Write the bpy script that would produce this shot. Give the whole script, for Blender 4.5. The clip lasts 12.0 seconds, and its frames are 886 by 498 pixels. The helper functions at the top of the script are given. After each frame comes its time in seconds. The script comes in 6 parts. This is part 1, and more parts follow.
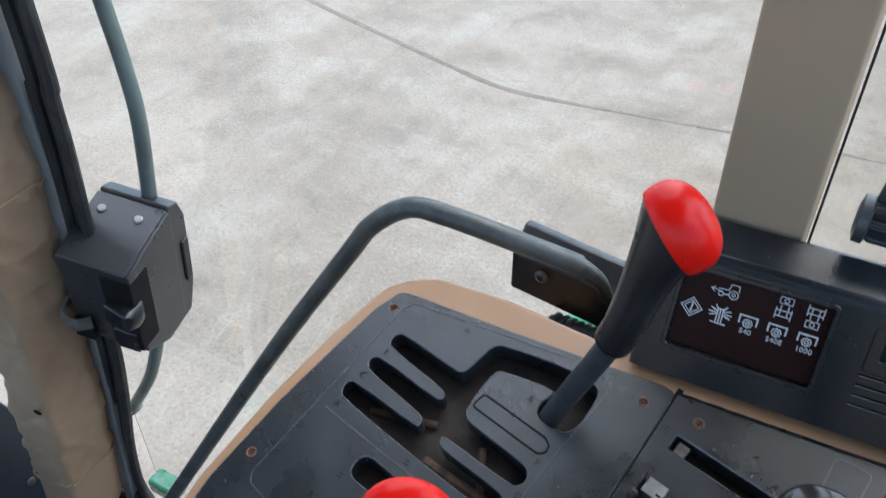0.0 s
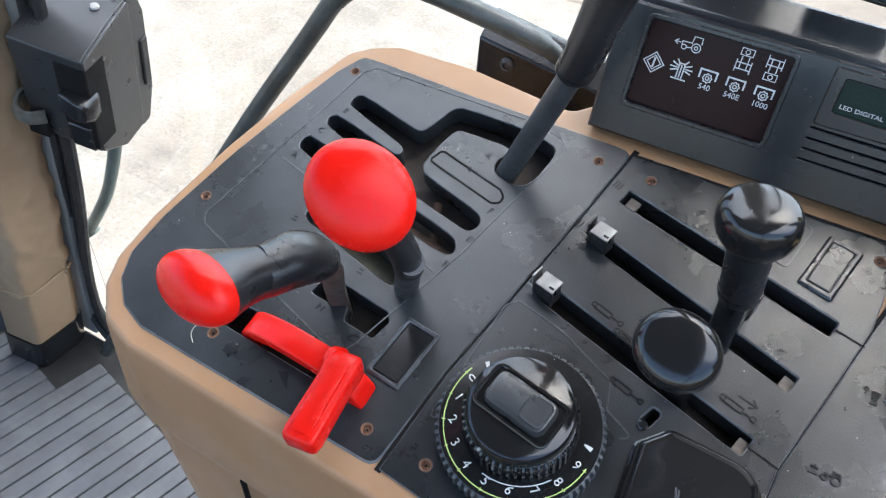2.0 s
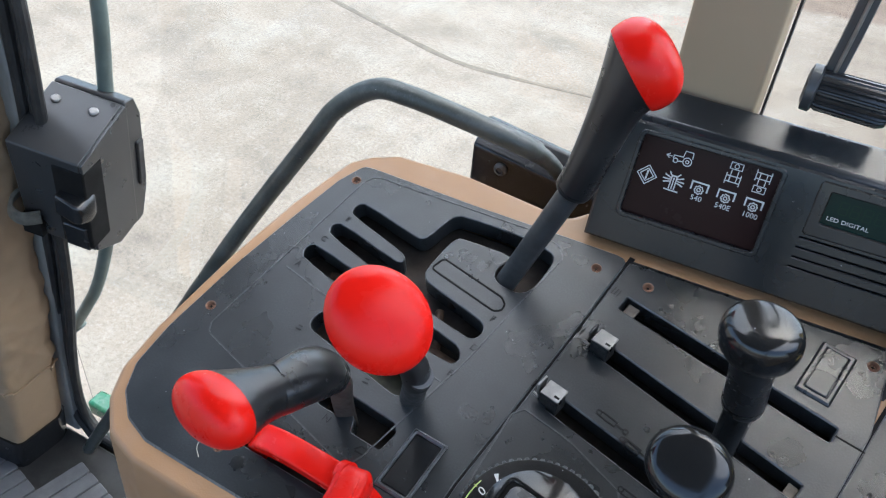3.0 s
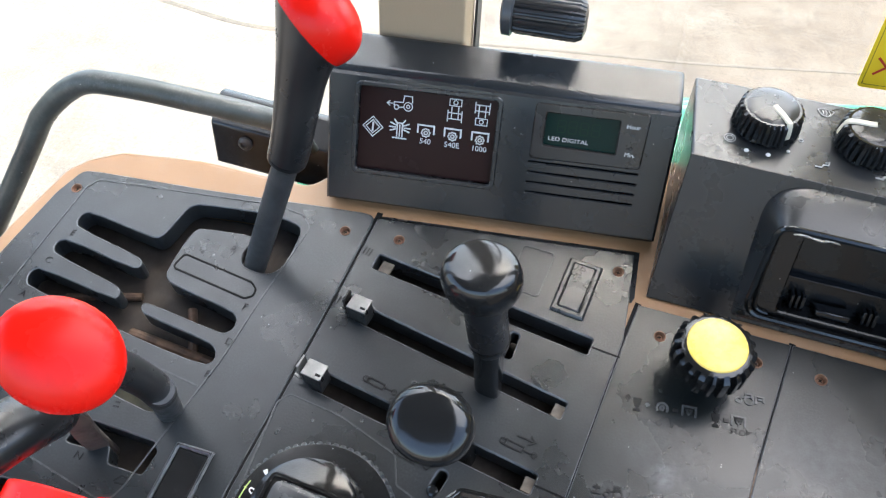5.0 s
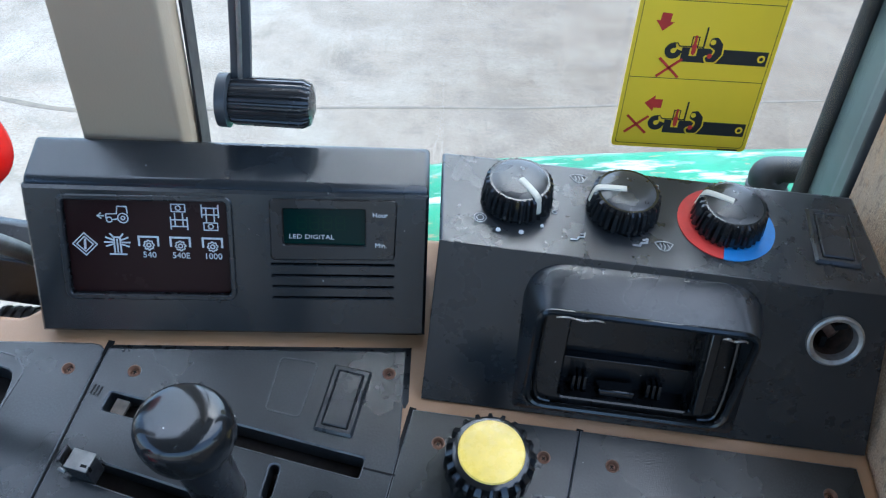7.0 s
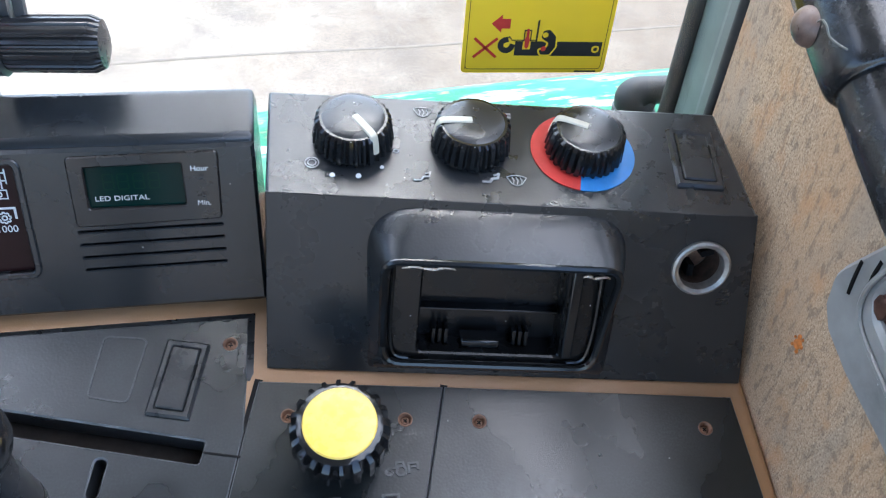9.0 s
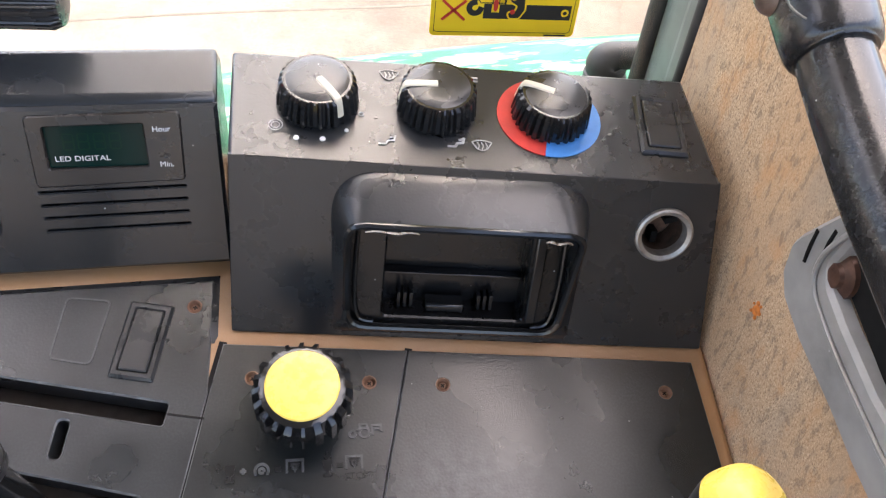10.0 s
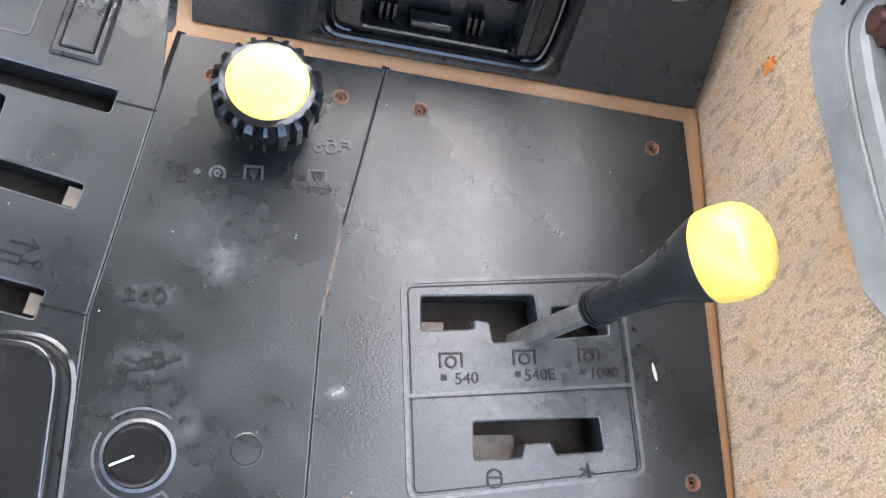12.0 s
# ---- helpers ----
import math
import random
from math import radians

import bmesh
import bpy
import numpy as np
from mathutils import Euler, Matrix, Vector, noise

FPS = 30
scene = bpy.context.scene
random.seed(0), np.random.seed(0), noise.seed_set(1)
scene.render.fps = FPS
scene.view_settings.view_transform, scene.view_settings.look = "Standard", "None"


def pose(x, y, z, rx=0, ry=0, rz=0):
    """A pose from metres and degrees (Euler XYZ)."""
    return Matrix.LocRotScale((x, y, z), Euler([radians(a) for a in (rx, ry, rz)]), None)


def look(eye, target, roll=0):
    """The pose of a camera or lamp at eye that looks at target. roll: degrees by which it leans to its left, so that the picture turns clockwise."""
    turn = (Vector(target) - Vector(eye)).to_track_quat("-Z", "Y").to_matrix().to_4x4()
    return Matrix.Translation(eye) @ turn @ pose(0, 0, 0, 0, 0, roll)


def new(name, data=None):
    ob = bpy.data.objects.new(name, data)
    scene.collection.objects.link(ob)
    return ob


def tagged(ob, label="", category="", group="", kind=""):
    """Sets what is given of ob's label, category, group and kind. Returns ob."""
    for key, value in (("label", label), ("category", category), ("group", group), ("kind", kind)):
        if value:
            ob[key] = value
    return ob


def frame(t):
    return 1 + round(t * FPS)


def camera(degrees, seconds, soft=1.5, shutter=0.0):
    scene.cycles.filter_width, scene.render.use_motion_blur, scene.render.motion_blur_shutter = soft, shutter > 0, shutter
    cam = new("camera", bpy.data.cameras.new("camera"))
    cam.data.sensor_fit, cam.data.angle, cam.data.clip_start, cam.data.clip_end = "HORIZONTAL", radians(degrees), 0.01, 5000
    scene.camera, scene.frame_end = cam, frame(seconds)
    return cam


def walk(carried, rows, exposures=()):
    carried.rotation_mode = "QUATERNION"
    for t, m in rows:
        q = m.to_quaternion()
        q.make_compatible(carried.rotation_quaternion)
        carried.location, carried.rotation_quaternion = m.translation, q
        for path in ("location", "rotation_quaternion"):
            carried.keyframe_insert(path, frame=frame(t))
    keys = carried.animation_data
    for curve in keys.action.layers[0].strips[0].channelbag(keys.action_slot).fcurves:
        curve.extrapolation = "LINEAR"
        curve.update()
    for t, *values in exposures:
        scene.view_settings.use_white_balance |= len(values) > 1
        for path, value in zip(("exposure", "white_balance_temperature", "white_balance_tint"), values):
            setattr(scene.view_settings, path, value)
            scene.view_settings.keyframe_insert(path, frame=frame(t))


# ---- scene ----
# The console's frame: x along the console to the rear, y outward, z off its top; it tilts 15 degrees towards the seat.
CONSOLE = pose(0, 0, 1.746, 15)
LENS = 57.27
ROWS = [  # seconds, eye, target in the console's frame, roll
    (0.0, (0.2399, -0.2306, 0.4654), (0.0443, 0.0129, 0.0750), -12.23),
    (0.5, (0.2762, -0.2431, 0.4253), (0.1122, -0.0447, -0.0034), -14.02),
    (1.0, (0.2867, -0.2684, 0.4075), (0.1394, -0.0737, -0.0288), -10.86),
    (1.5, (0.2917, -0.2949, 0.4119), (0.1354, -0.0902, -0.0166), -9.63),
    (2.0, (0.2778, -0.3000, 0.4082), (0.1202, -0.0883, -0.0165), -7.67),
    (2.5, (0.2635, -0.3094, 0.4209), (0.0998, -0.0769, 0.0096), -5.41),
    (3.0, (0.2598, -0.2986, 0.4281), (0.0967, -0.0448, 0.0294), -4.98),
    (3.5, (0.2807, -0.2782, 0.4109), (0.1546, -0.0317, -0.0055), -4.60),
    (3.7, (0.2864, -0.2752, 0.4045), (0.1793, -0.0414, -0.0243), -4.22),
    (5.3, (0.3146, -0.2485, 0.4183), (0.2541, 0.0308, 0.0080), -1.22),
    (5.5, (0.3171, -0.2417, 0.4183), (0.2629, 0.0567, 0.0208), -0.35),
    (6.0, (0.3275, -0.2269, 0.4147), (0.2905, 0.0944, 0.0333), 0.91),
    (6.5, (0.3455, -0.2174, 0.4009), (0.3341, 0.0963, 0.0116), 3.21),
    (7.0, (0.3657, -0.1961, 0.3879), (0.3756, 0.1044, -0.0116), 4.45),
    (7.2, (0.3730, -0.1917, 0.3789), (0.3862, 0.1090, -0.0203), 3.85),
    (8.8, (0.3982, -0.1755, 0.3622), (0.4599, 0.0995, -0.0508), 9.01),
    (9.0, (0.4007, -0.1714, 0.3578), (0.4658, 0.0988, -0.0578), 9.61),
    (9.5, (0.4080, -0.1679, 0.3568), (0.4809, 0.0907, -0.0648), 11.43),
    (10.0, (0.4078, -0.1718, 0.3592), (0.4841, 0.0780, -0.0671), 13.05),
    (10.5, (0.4077, -0.1770, 0.3498), (0.4844, 0.0356, -0.0962), 17.73),
    (11.0, (0.4095, -0.1813, 0.3219), (0.4979, -0.0369, -0.1486), 31.16),
    (11.5, (0.4112, -0.1855, 0.3108), (0.5147, -0.0682, -0.1641), 41.74),
    (12.0, (0.4061, -0.1870, 0.3209), (0.5063, -0.0562, -0.1512), 38.50),
]
cam = camera(LENS, 12.0, soft=1.15, shutter=0.12)
EXPOSURES = [  # seconds, stops, kelvin, tint
    (0.0, 1.55, 5900, 7), (0.5, 1.65, 5700, 5), (1.5, 2.25, 6250, 8), (2.5, 2.15, 6200, 8), (3.0, 1.85, 6150, 7), (3.5, 1.82, 5600, 4), (5.3, 2.55, 6600, 8), (6.0, 1.8, 6000, 4), (6.5, 1.85, 5500, 4), (7.2, 1.95, 5300, 4),
    (8.8, 2.35, 5600, 6), (9.5, 2.62, 6750, 19), (10.4, 2.85, 7300, 17), (11.0, 3.45, 6800, 14), (12.0, 3.44, 6550, 12)]
walk(cam, [(t, CONSOLE @ look(eye, target, roll)) for t, eye, target, roll in ROWS], EXPOSURES)

# ---- light: a bright overcast day ----
world = bpy.data.worlds.new("sky")
scene.world = world
world.use_nodes = True
wn = world.node_tree.nodes
sky = wn.new("ShaderNodeTexSky")
sky.sky_type, sky.sun_disc = "NISHITA", False
sky.sun_elevation, sky.sun_rotation = radians(68), radians(18)
sky.air_density, sky.dust_density, sky.ozone_density = 1.0, 2.2, 1.2
world.node_tree.links.new(sky.outputs["Color"], wn["Background"].inputs["Color"])
wn["Background"].inputs["Strength"].default_value = 0.15
sun = new("sun", bpy.data.lights.new("sun", "SUN"))
sun.data.energy, sun.data.angle, sun.data.color = 1.5, radians(112), (1.0, 0.96, 0.91)
sun.matrix_world = look((0.12, 0.36, 0.93), (0, 0, 0))


# ---- materials ----
def material(name, col, rough=0.5, metal=0.0, grain=0.0, grain_size=0.001, fleck=0.0, blotch=0.0, blotch_size=0.06, dust=0.0, specks=0.0,
             speck_col=(0.45, 0.45, 0.44), coat=0.0, tint=None, rough_var=0.1, spec=0.5, film_detail=6):
    """A procedural surface: a base colour with blotches, a film of dust, small specks and a fine grain, all in metres."""
    m = bpy.data.materials.new(name)
    m.use_nodes = True
    n, l = m.node_tree.nodes, m.node_tree.links
    b = n["Principled BSDF"]
    b.inputs["Metallic"].default_value = metal
    b.inputs["Coat Weight"].default_value = coat
    b.inputs["Specular IOR Level"].default_value = spec
    co = n.new("ShaderNodeTexCoord")

    def noise_node(size, detail=3.0, rough_=0.6):
        t = n.new("ShaderNodeTexNoise")
        t.inputs["Scale"].default_value, t.inputs["Detail"].default_value, t.inputs["Roughness"].default_value = 1 / size, detail, rough_
        l.new(co.outputs["Object"], t.inputs["Vector"])
        return t

    def ramp(src, a, z):
        r = n.new("ShaderNodeMapRange")
        r.inputs["From Min"].default_value, r.inputs["From Max"].default_value = a, z
        l.new(src, r.inputs["Value"])
        return r.outputs["Result"]

    def mixed(fac, a, c):
        x = n.new("ShaderNodeMix")
        x.data_type = "RGBA"
        for sock, val in ((x.inputs[0], fac), (x.inputs[6], a), (x.inputs[7], c)):
            if isinstance(val, bpy.types.NodeSocket):
                l.new(val, sock)
            elif isinstance(val, (int, float)):
                sock.default_value = val
            else:
                sock.default_value = (*val, 1)
        return x.outputs[2]

    big = noise_node(blotch_size, 4)
    dark = tuple(c * (1 - blotch) for c in col)
    light = tint if tint else tuple(min(1, c * (1 + blotch * 0.6)) for c in col)
    colour = mixed(ramp(big.outputs["Fac"], 0.32, 0.68), dark, light)
    if dust:
        film = noise_node(blotch_size * 0.55, film_detail, 0.7 if film_detail > 3 else 0.45)
        scale = n.new("ShaderNodeMath")
        scale.operation = "MULTIPLY"
        l.new(ramp(film.outputs["Fac"], 0.45, 0.8), scale.inputs[0])
        scale.inputs[1].default_value = dust
        colour = mixed(scale.outputs[0], colour, (0.42, 0.41, 0.39))
    if fleck:
        fine = noise_node(0.0016, 3, 0.75)
        some_dust = noise_node(0.045, 4, 0.6)
        both_ = n.new("ShaderNodeMath")
        both_.operation = "MULTIPLY"
        l.new(ramp(fine.outputs["Fac"], 0.52, 0.72), both_.inputs[0]), l.new(ramp(some_dust.outputs["Fac"], 0.35, 0.75), both_.inputs[1])
        amount = n.new("ShaderNodeMath")
        amount.operation = "MULTIPLY"
        l.new(both_.outputs[0], amount.inputs[0])
        amount.inputs[1].default_value = fleck
        colour = mixed(amount.outputs[0], colour, (0.30, 0.30, 0.29))
    if specks:
        v = n.new("ShaderNodeTexVoronoi")
        v.inputs["Scale"].default_value = 1 / 0.006
        l.new(co.outputs["Object"], v.inputs["Vector"])
        near = ramp(v.outputs["Distance"], 0.07, 0.04)
        pick = n.new("ShaderNodeSeparateColor")
        l.new(v.outputs["Color"], pick.inputs[0])
        some = ramp(pick.outputs[0], 1 - specks, 1 - specks + 0.02)
        both = n.new("ShaderNodeMath")
        both.operation = "MULTIPLY"
        l.new(near, both.inputs[0]), l.new(some, both.inputs[1])
        colour = mixed(both.outputs[0], colour, speck_col)
    if isinstance(colour, bpy.types.NodeSocket):
        l.new(colour, b.inputs["Base Color"])
    rr = n.new("ShaderNodeMapRange")
    rr.inputs["To Min"].default_value, rr.inputs["To Max"].default_value = max(0.02, rough - rough_var), min(1, rough + rough_var)
    rr.inputs["From Min"].default_value, rr.inputs["From Max"].default_value = 0.3, 0.7
    wear = noise_node(blotch_size * 0.4, 5)
    l.new(wear.outputs["Fac"], rr.inputs["Value"])
    l.new(rr.outputs["Result"], b.inputs["Roughness"])
    if grain:
        g = noise_node(grain_size, 0.5)
        bump = n.new("ShaderNodeBump")
        bump.inputs["Strength"].default_value, bump.inputs["Distance"].default_value = grain, grain_size * 0.4
        l.new(g.outputs["Fac"], bump.inputs["Height"])
        l.new(bump.outputs["Normal"], b.inputs["Normal"])
    return m


def panel_material(name, dusty, spots=(), base=(0.0098, 0.0120, 0.0132), rough=0.27):
    """Pebbled black plastic under a cloudy film of dust, with hairline scratches."""
    m = material(name, base, rough, grain=0.10, grain_size=0.0012, blotch=0.25, specks=0.14, speck_col=(0.26, 0.27, 0.27), rough_var=0.03)
    n, l = m.node_tree.nodes, m.node_tree.links
    b = n["Principled BSDF"]
    src, rough_src = b.inputs["Base Color"].links[0].from_socket, b.inputs["Roughness"].links[0].from_socket
    co = n.new("ShaderNodeTexCoord")

    def film(scale, detail, lo, hi, top, stretch=(1, 1, 1), turn=0.0, rough_=0.62):
        mp, t, r = n.new("ShaderNodeMapping"), n.new("ShaderNodeTexNoise"), n.new("ShaderNodeMapRange")
        mp.inputs["Scale"].default_value, mp.inputs["Rotation"].default_value = stretch, (0, 0, turn)
        t.inputs["Scale"].default_value, t.inputs["Detail"].default_value, t.inputs["Roughness"].default_value = scale, detail, rough_
        r.inputs["From Min"].default_value, r.inputs["From Max"].default_value, r.inputs["To Max"].default_value = lo, hi, top
        l.new(co.outputs["Object"], mp.inputs["Vector"]), l.new(mp.outputs["Vector"], t.inputs["Vector"]), l.new(t.outputs["Fac"], r.inputs["Value"])
        return r.outputs["Result"]

    def math_node(op, a, c):
        x = n.new("ShaderNodeMath")
        x.operation = op
        for sock, val in zip(x.inputs, (a, c)):
            if isinstance(val, (int, float)):
                sock.default_value = val
            else:
                l.new(val, sock)
        return x.outputs[0]

    cloud = film(19, 3, 0.42, 0.74, dusty, rough_=0.5)
    grit = film(900, 2, 0.40, 0.66, 1.0, rough_=0.6)
    dust = math_node("MULTIPLY", cloud, math_node("ADD", math_node("MULTIPLY", grit, 0.8), 0.35))
    films = [(dust, (0.118, 0.130, 0.138))]
    for x0, y0, wide, deep, amount in spots:
        mp, far, r = n.new("ShaderNodeMapping"), n.new("ShaderNodeVectorMath"), n.new("ShaderNodeMapRange")
        mp.inputs["Scale"].default_value, mp.inputs["Location"].default_value = (1 / wide, 1 / deep, 0), (-x0 / wide, -y0 / deep, 0)
        far.operation, r.interpolation_type = "LENGTH", "SMOOTHSTEP"
        r.inputs["From Min"].default_value, r.inputs["From Max"].default_value, r.inputs["To Max"].default_value = 1.0, 0.2, amount
        l.new(co.outputs["Object"], mp.inputs["Vector"]), l.new(mp.outputs["Vector"], far.inputs[0]), l.new(far.outputs["Value"], r.inputs["Value"])
        films.append((math_node("MULTIPLY", r.outputs["Result"], film(170, 5, 0.30, 0.66, 1.0)), (0.135, 0.140, 0.145)))
    for fac, col in films:
        x = n.new("ShaderNodeMix")
        x.data_type = "RGBA"
        l.new(fac, x.inputs[0]), l.new(src, x.inputs[6])
        x.inputs[7].default_value = (*col, 1)
        src = x.outputs[2]
    l.new(src, b.inputs["Base Color"])
    l.new(math_node("ADD", rough_src, math_node("MULTIPLY", cloud, 0.12 / dusty)), b.inputs["Roughness"])
    return m


PANEL = panel_material("panel_black_plastic", 0.17)
# dust marks; the two broad patches on the shaft panel paint sky glare in
DUST_GLARE_MARKS = ((0.386, -0.108, 0.012, 0.012, 0.45), (0.386, -0.096, 0.034, 0.030, 0.16), (0.3600, -0.1215, 0.015, 0.0075, 0.36), (0.3620, -0.1465, 0.020, 0.0085, 0.36), (0.3760, -0.1690, 0.007, 0.010, 0.3),
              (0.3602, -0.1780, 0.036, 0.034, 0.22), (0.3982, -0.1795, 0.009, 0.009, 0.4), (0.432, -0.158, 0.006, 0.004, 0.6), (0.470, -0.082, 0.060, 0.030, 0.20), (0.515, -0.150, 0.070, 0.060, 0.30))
# PANEL's plastic on a darker base: the dim ceiling it mirrors, painted in
DUSTY_GLARE = panel_material("dusty_glare_panel_plastic", 0.14, DUST_GLARE_MARKS, (0.0070, 0.0090, 0.0092), 0.25)
BLACK = material("moulded_black_plastic", (0.0094, 0.0104, 0.0116), 0.24, grain=0.10, grain_size=0.0008, blotch=0.2, specks=0.04, rough_var=0.04)
HOUSING = material("smooth_black_plastic", (0.0125, 0.0150, 0.0170), 0.25, grain=0.06, grain_size=0.0008, blotch=0.2, specks=0.05, rough_var=0.03)
SATIN = material("satin_black_plastic", (0.0145, 0.0160, 0.0175), 0.28, grain=0.08, grain_size=0.0012, blotch=0.15, specks=0.05, rough_var=0.03)
SHAFT = material("satin_dark_steel", (0.075, 0.077, 0.08), 0.38, 0.5, blotch=0.2, blotch_size=0.01)
ARM = material("dark_grey_arm", (0.040, 0.043, 0.046), 0.40, blotch=0.2, fleck=0.1)
LATCHBLACK = material("dark_satin_latch", (0.026, 0.027, 0.028), 0.30, grain=0.04, grain_size=0.0008, blotch=0.2, rough_var=0.04)
GLOSS = material("gloss_black_plastic", (0.0085, 0.0088, 0.009), 0.15, fleck=0.05, blotch=0.2, rough_var=0.03, specks=0.10)
# near-black of joints, and of shade painted into slots, holes and recesses
PIT = material("joint_and_recess_shade", (0.004, 0.0038, 0.0036), 0.8, blotch=0.3, spec=0.2)
GRIP = material("grip_black_rubber", (0.012, 0.012, 0.0125), 0.29, grain=0.03, grain_size=0.0008, blotch=0.2, dust=0.03, rough_var=0.04, film_detail=2)
RED = material("red_plastic", (0.62, 0.008, 0.004), 0.26, blotch=0.08, rough_var=0.05, spec=0.22)
YELLOW = material("yellow_plastic", (0.68, 0.49, 0.09), 0.28, blotch=0.15, blotch_size=0.015, dust=0.15)
TAN = material("tan_console_plastic", (0.300, 0.162, 0.074), 0.42, grain=0.2, grain_size=0.001, blotch=0.12, blotch_size=0.15, dust=0.12, fleck=0.08)
FABRIC = material("tan_post_trim", (0.30, 0.205, 0.122), 0.75, grain=0.3, grain_size=0.0015, blotch=0.15, blotch_size=0.12)
PILLAR = material("beige_pillar_plastic", (0.365, 0.272, 0.174), 0.55, grain=0.15, grain_size=0.0012, blotch=0.06, blotch_size=0.3)
# pale grey of raised marks: wear, with the light edges of embossing painted in
RAISED = material("worn_lit_raised_mark", (0.055, 0.057, 0.059), 0.34, blotch=0.4, blotch_size=0.004)
SCREW = material("rusty_screw_steel", (0.20, 0.11, 0.07), 0.6, 0.3, blotch=0.5, blotch_size=0.004)
BRASS = material("tan_screw_cup", (0.19, 0.095, 0.055), 0.7, blotch=0.3, blotch_size=0.006)
ENDPLATE = material("dusty_end_plate", (0.12, 0.10, 0.078), 0.7, 0.1, blotch=0.45, blotch_size=0.006)
STEEL = material("bare_steel", (0.26, 0.25, 0.235), 0.42, 0.8, blotch=0.3, blotch_size=0.01)
CHROME = material("worn_chrome", (0.50, 0.50, 0.49), 0.30, 1.0, blotch=0.3, blotch_size=0.006)
RAIL = material("worn_painted_tube", (0.043, 0.050, 0.045), 0.36, blotch=0.4, dust=0.13, blotch_size=0.05, fleck=0.2, specks=0.2, speck_col=(0.35, 0.34, 0.32))
GREYBAR = material("grey_green_bar", (0.115, 0.145, 0.13), 0.42, blotch=0.3, fleck=0.15)
RUBBER = material("seal_rubber", (0.014, 0.014, 0.014), 0.55, blotch=0.2, dust=0.06)
FRAMEGREY = material("grey_painted_frame", (0.15, 0.165, 0.155), 0.45, blotch=0.2, dust=0.1)
MAT = material("ribbed_rubber_mat", (0.105, 0.108, 0.114), 0.6, grain=0.3, grain_size=0.001, blotch=0.2, dust=0.15)
GREEN = material("green_paint", (0.018, 0.17, 0.078), 0.28, blotch=0.3, blotch_size=0.035, dust=0.25, coat=0.4)


def bleached_paint():
    """Green paint with pale streaks along the fender: painted sky reflections and scratches."""
    m = material("sky_streaked_green_paint", (0.030, 0.215, 0.115), 0.60, blotch=0.35, blotch_size=0.05, spec=0.2)
    n, l = m.node_tree.nodes, m.node_tree.links
    b = n["Principled BSDF"]
    src = b.inputs["Base Color"].links[0].from_socket
    co = n.new("ShaderNodeTexCoord")
    for scale, stretch, lo, hi, amt, col in ((26, (0.30, 1.0, 1.0), 0.48, 0.68, 0.5, (0.15, 0.29, 0.215)), (48, (0.22, 1.0, 1.0), 0.54, 0.60, 0.85, (0.46, 0.50, 0.46)), (120, (0.5, 1.0, 1.0), 0.60, 0.66, 0.8, (0.30, 0.20, 0.12))):
        mp, t, r, x = n.new("ShaderNodeMapping"), n.new("ShaderNodeTexNoise"), n.new("ShaderNodeMapRange"), n.new("ShaderNodeMix")
        mp.inputs["Scale"].default_value = stretch
        t.inputs["Scale"].default_value, t.inputs["Detail"].default_value, t.inputs["Roughness"].default_value = scale, 5, 0.65
        r.inputs["From Min"].default_value, r.inputs["From Max"].default_value, r.inputs["To Max"].default_value = lo, hi, amt
        x.data_type = "RGBA"
        l.new(co.outputs["Object"], mp.inputs["Vector"]), l.new(mp.outputs["Vector"], t.inputs["Vector"]), l.new(t.outputs["Fac"], r.inputs["Value"])
        l.new(r.outputs["Result"], x.inputs[0]), l.new(src, x.inputs[6])
        x.inputs[7].default_value = (*col, 1)
        src = x.outputs[2]
    l.new(src, b.inputs["Base Color"])
    return m

LOOP = material("dull_olive_steel", (0.13, 0.125, 0.105), 0.5, 0.3, blotch=0.4, blotch_size=0.01)
STRIP = material("blue_grey_painted_strip", (0.21, 0.21, 0.20), 0.4, blotch=0.2)
ETCH = material("dark_embossed_mark", (0.006, 0.0064, 0.0068), 0.45, blotch=0.3, blotch_size=0.004, spec=0.26)
DASH = material("blue_grey_plastic", (0.03, 0.036, 0.046), 0.4, grain=0.2, blotch=0.2)
GREYPRINT = material("rubbed_grey_print", (0.33, 0.33, 0.325), 0.6, blotch=0.5, blotch_size=0.002)
WHITE = material("white_print", (0.58, 0.58, 0.57), 0.6, blotch=0.15, blotch_size=0.003)
CREAM = material("cream_pointer", (0.47, 0.44, 0.35), 0.5, blotch=0.1, blotch_size=0.01)
PRINTRED = material("red_print", (0.46, 0.028, 0.020), 0.5, blotch=0.15, blotch_size=0.01)
PRINTBLUE = material("blue_print", (0.025, 0.19, 0.50), 0.5, blotch=0.15, blotch_size=0.01)
PRINTBLACK = material("black_print", (0.015, 0.015, 0.013), 0.5)
SIGNYELLOW = material("yellow_sticker", (0.78, 0.53, 0.016), 0.45, blotch=0.05)
SMOKED = material("smoked_display", (0.016, 0.006, 0.006), 0.25, rough_var=0.03, spec=0.12)
LCD = material("green_lcd", (0.0012, 0.015, 0.0125), 0.2, rough_var=0.03, spec=0.15)
SEGMENT = material("unlit_segment", (0.003, 0.022, 0.0125), 0.2, spec=0.15)
BEZEL = material("bezel_brown_plastic", (0.016, 0.014, 0.013), 0.3, blotch=0.2)
RUST = material("rust_stain", (0.55, 0.17, 0.03), 0.9, blotch=0.4, blotch_size=0.003)
LIME = material("lime_line", (0.45, 0.55, 0.16), 0.5)
ROOF = material("headliner", (0.10, 0.105, 0.11), 0.9, blotch=0.1)
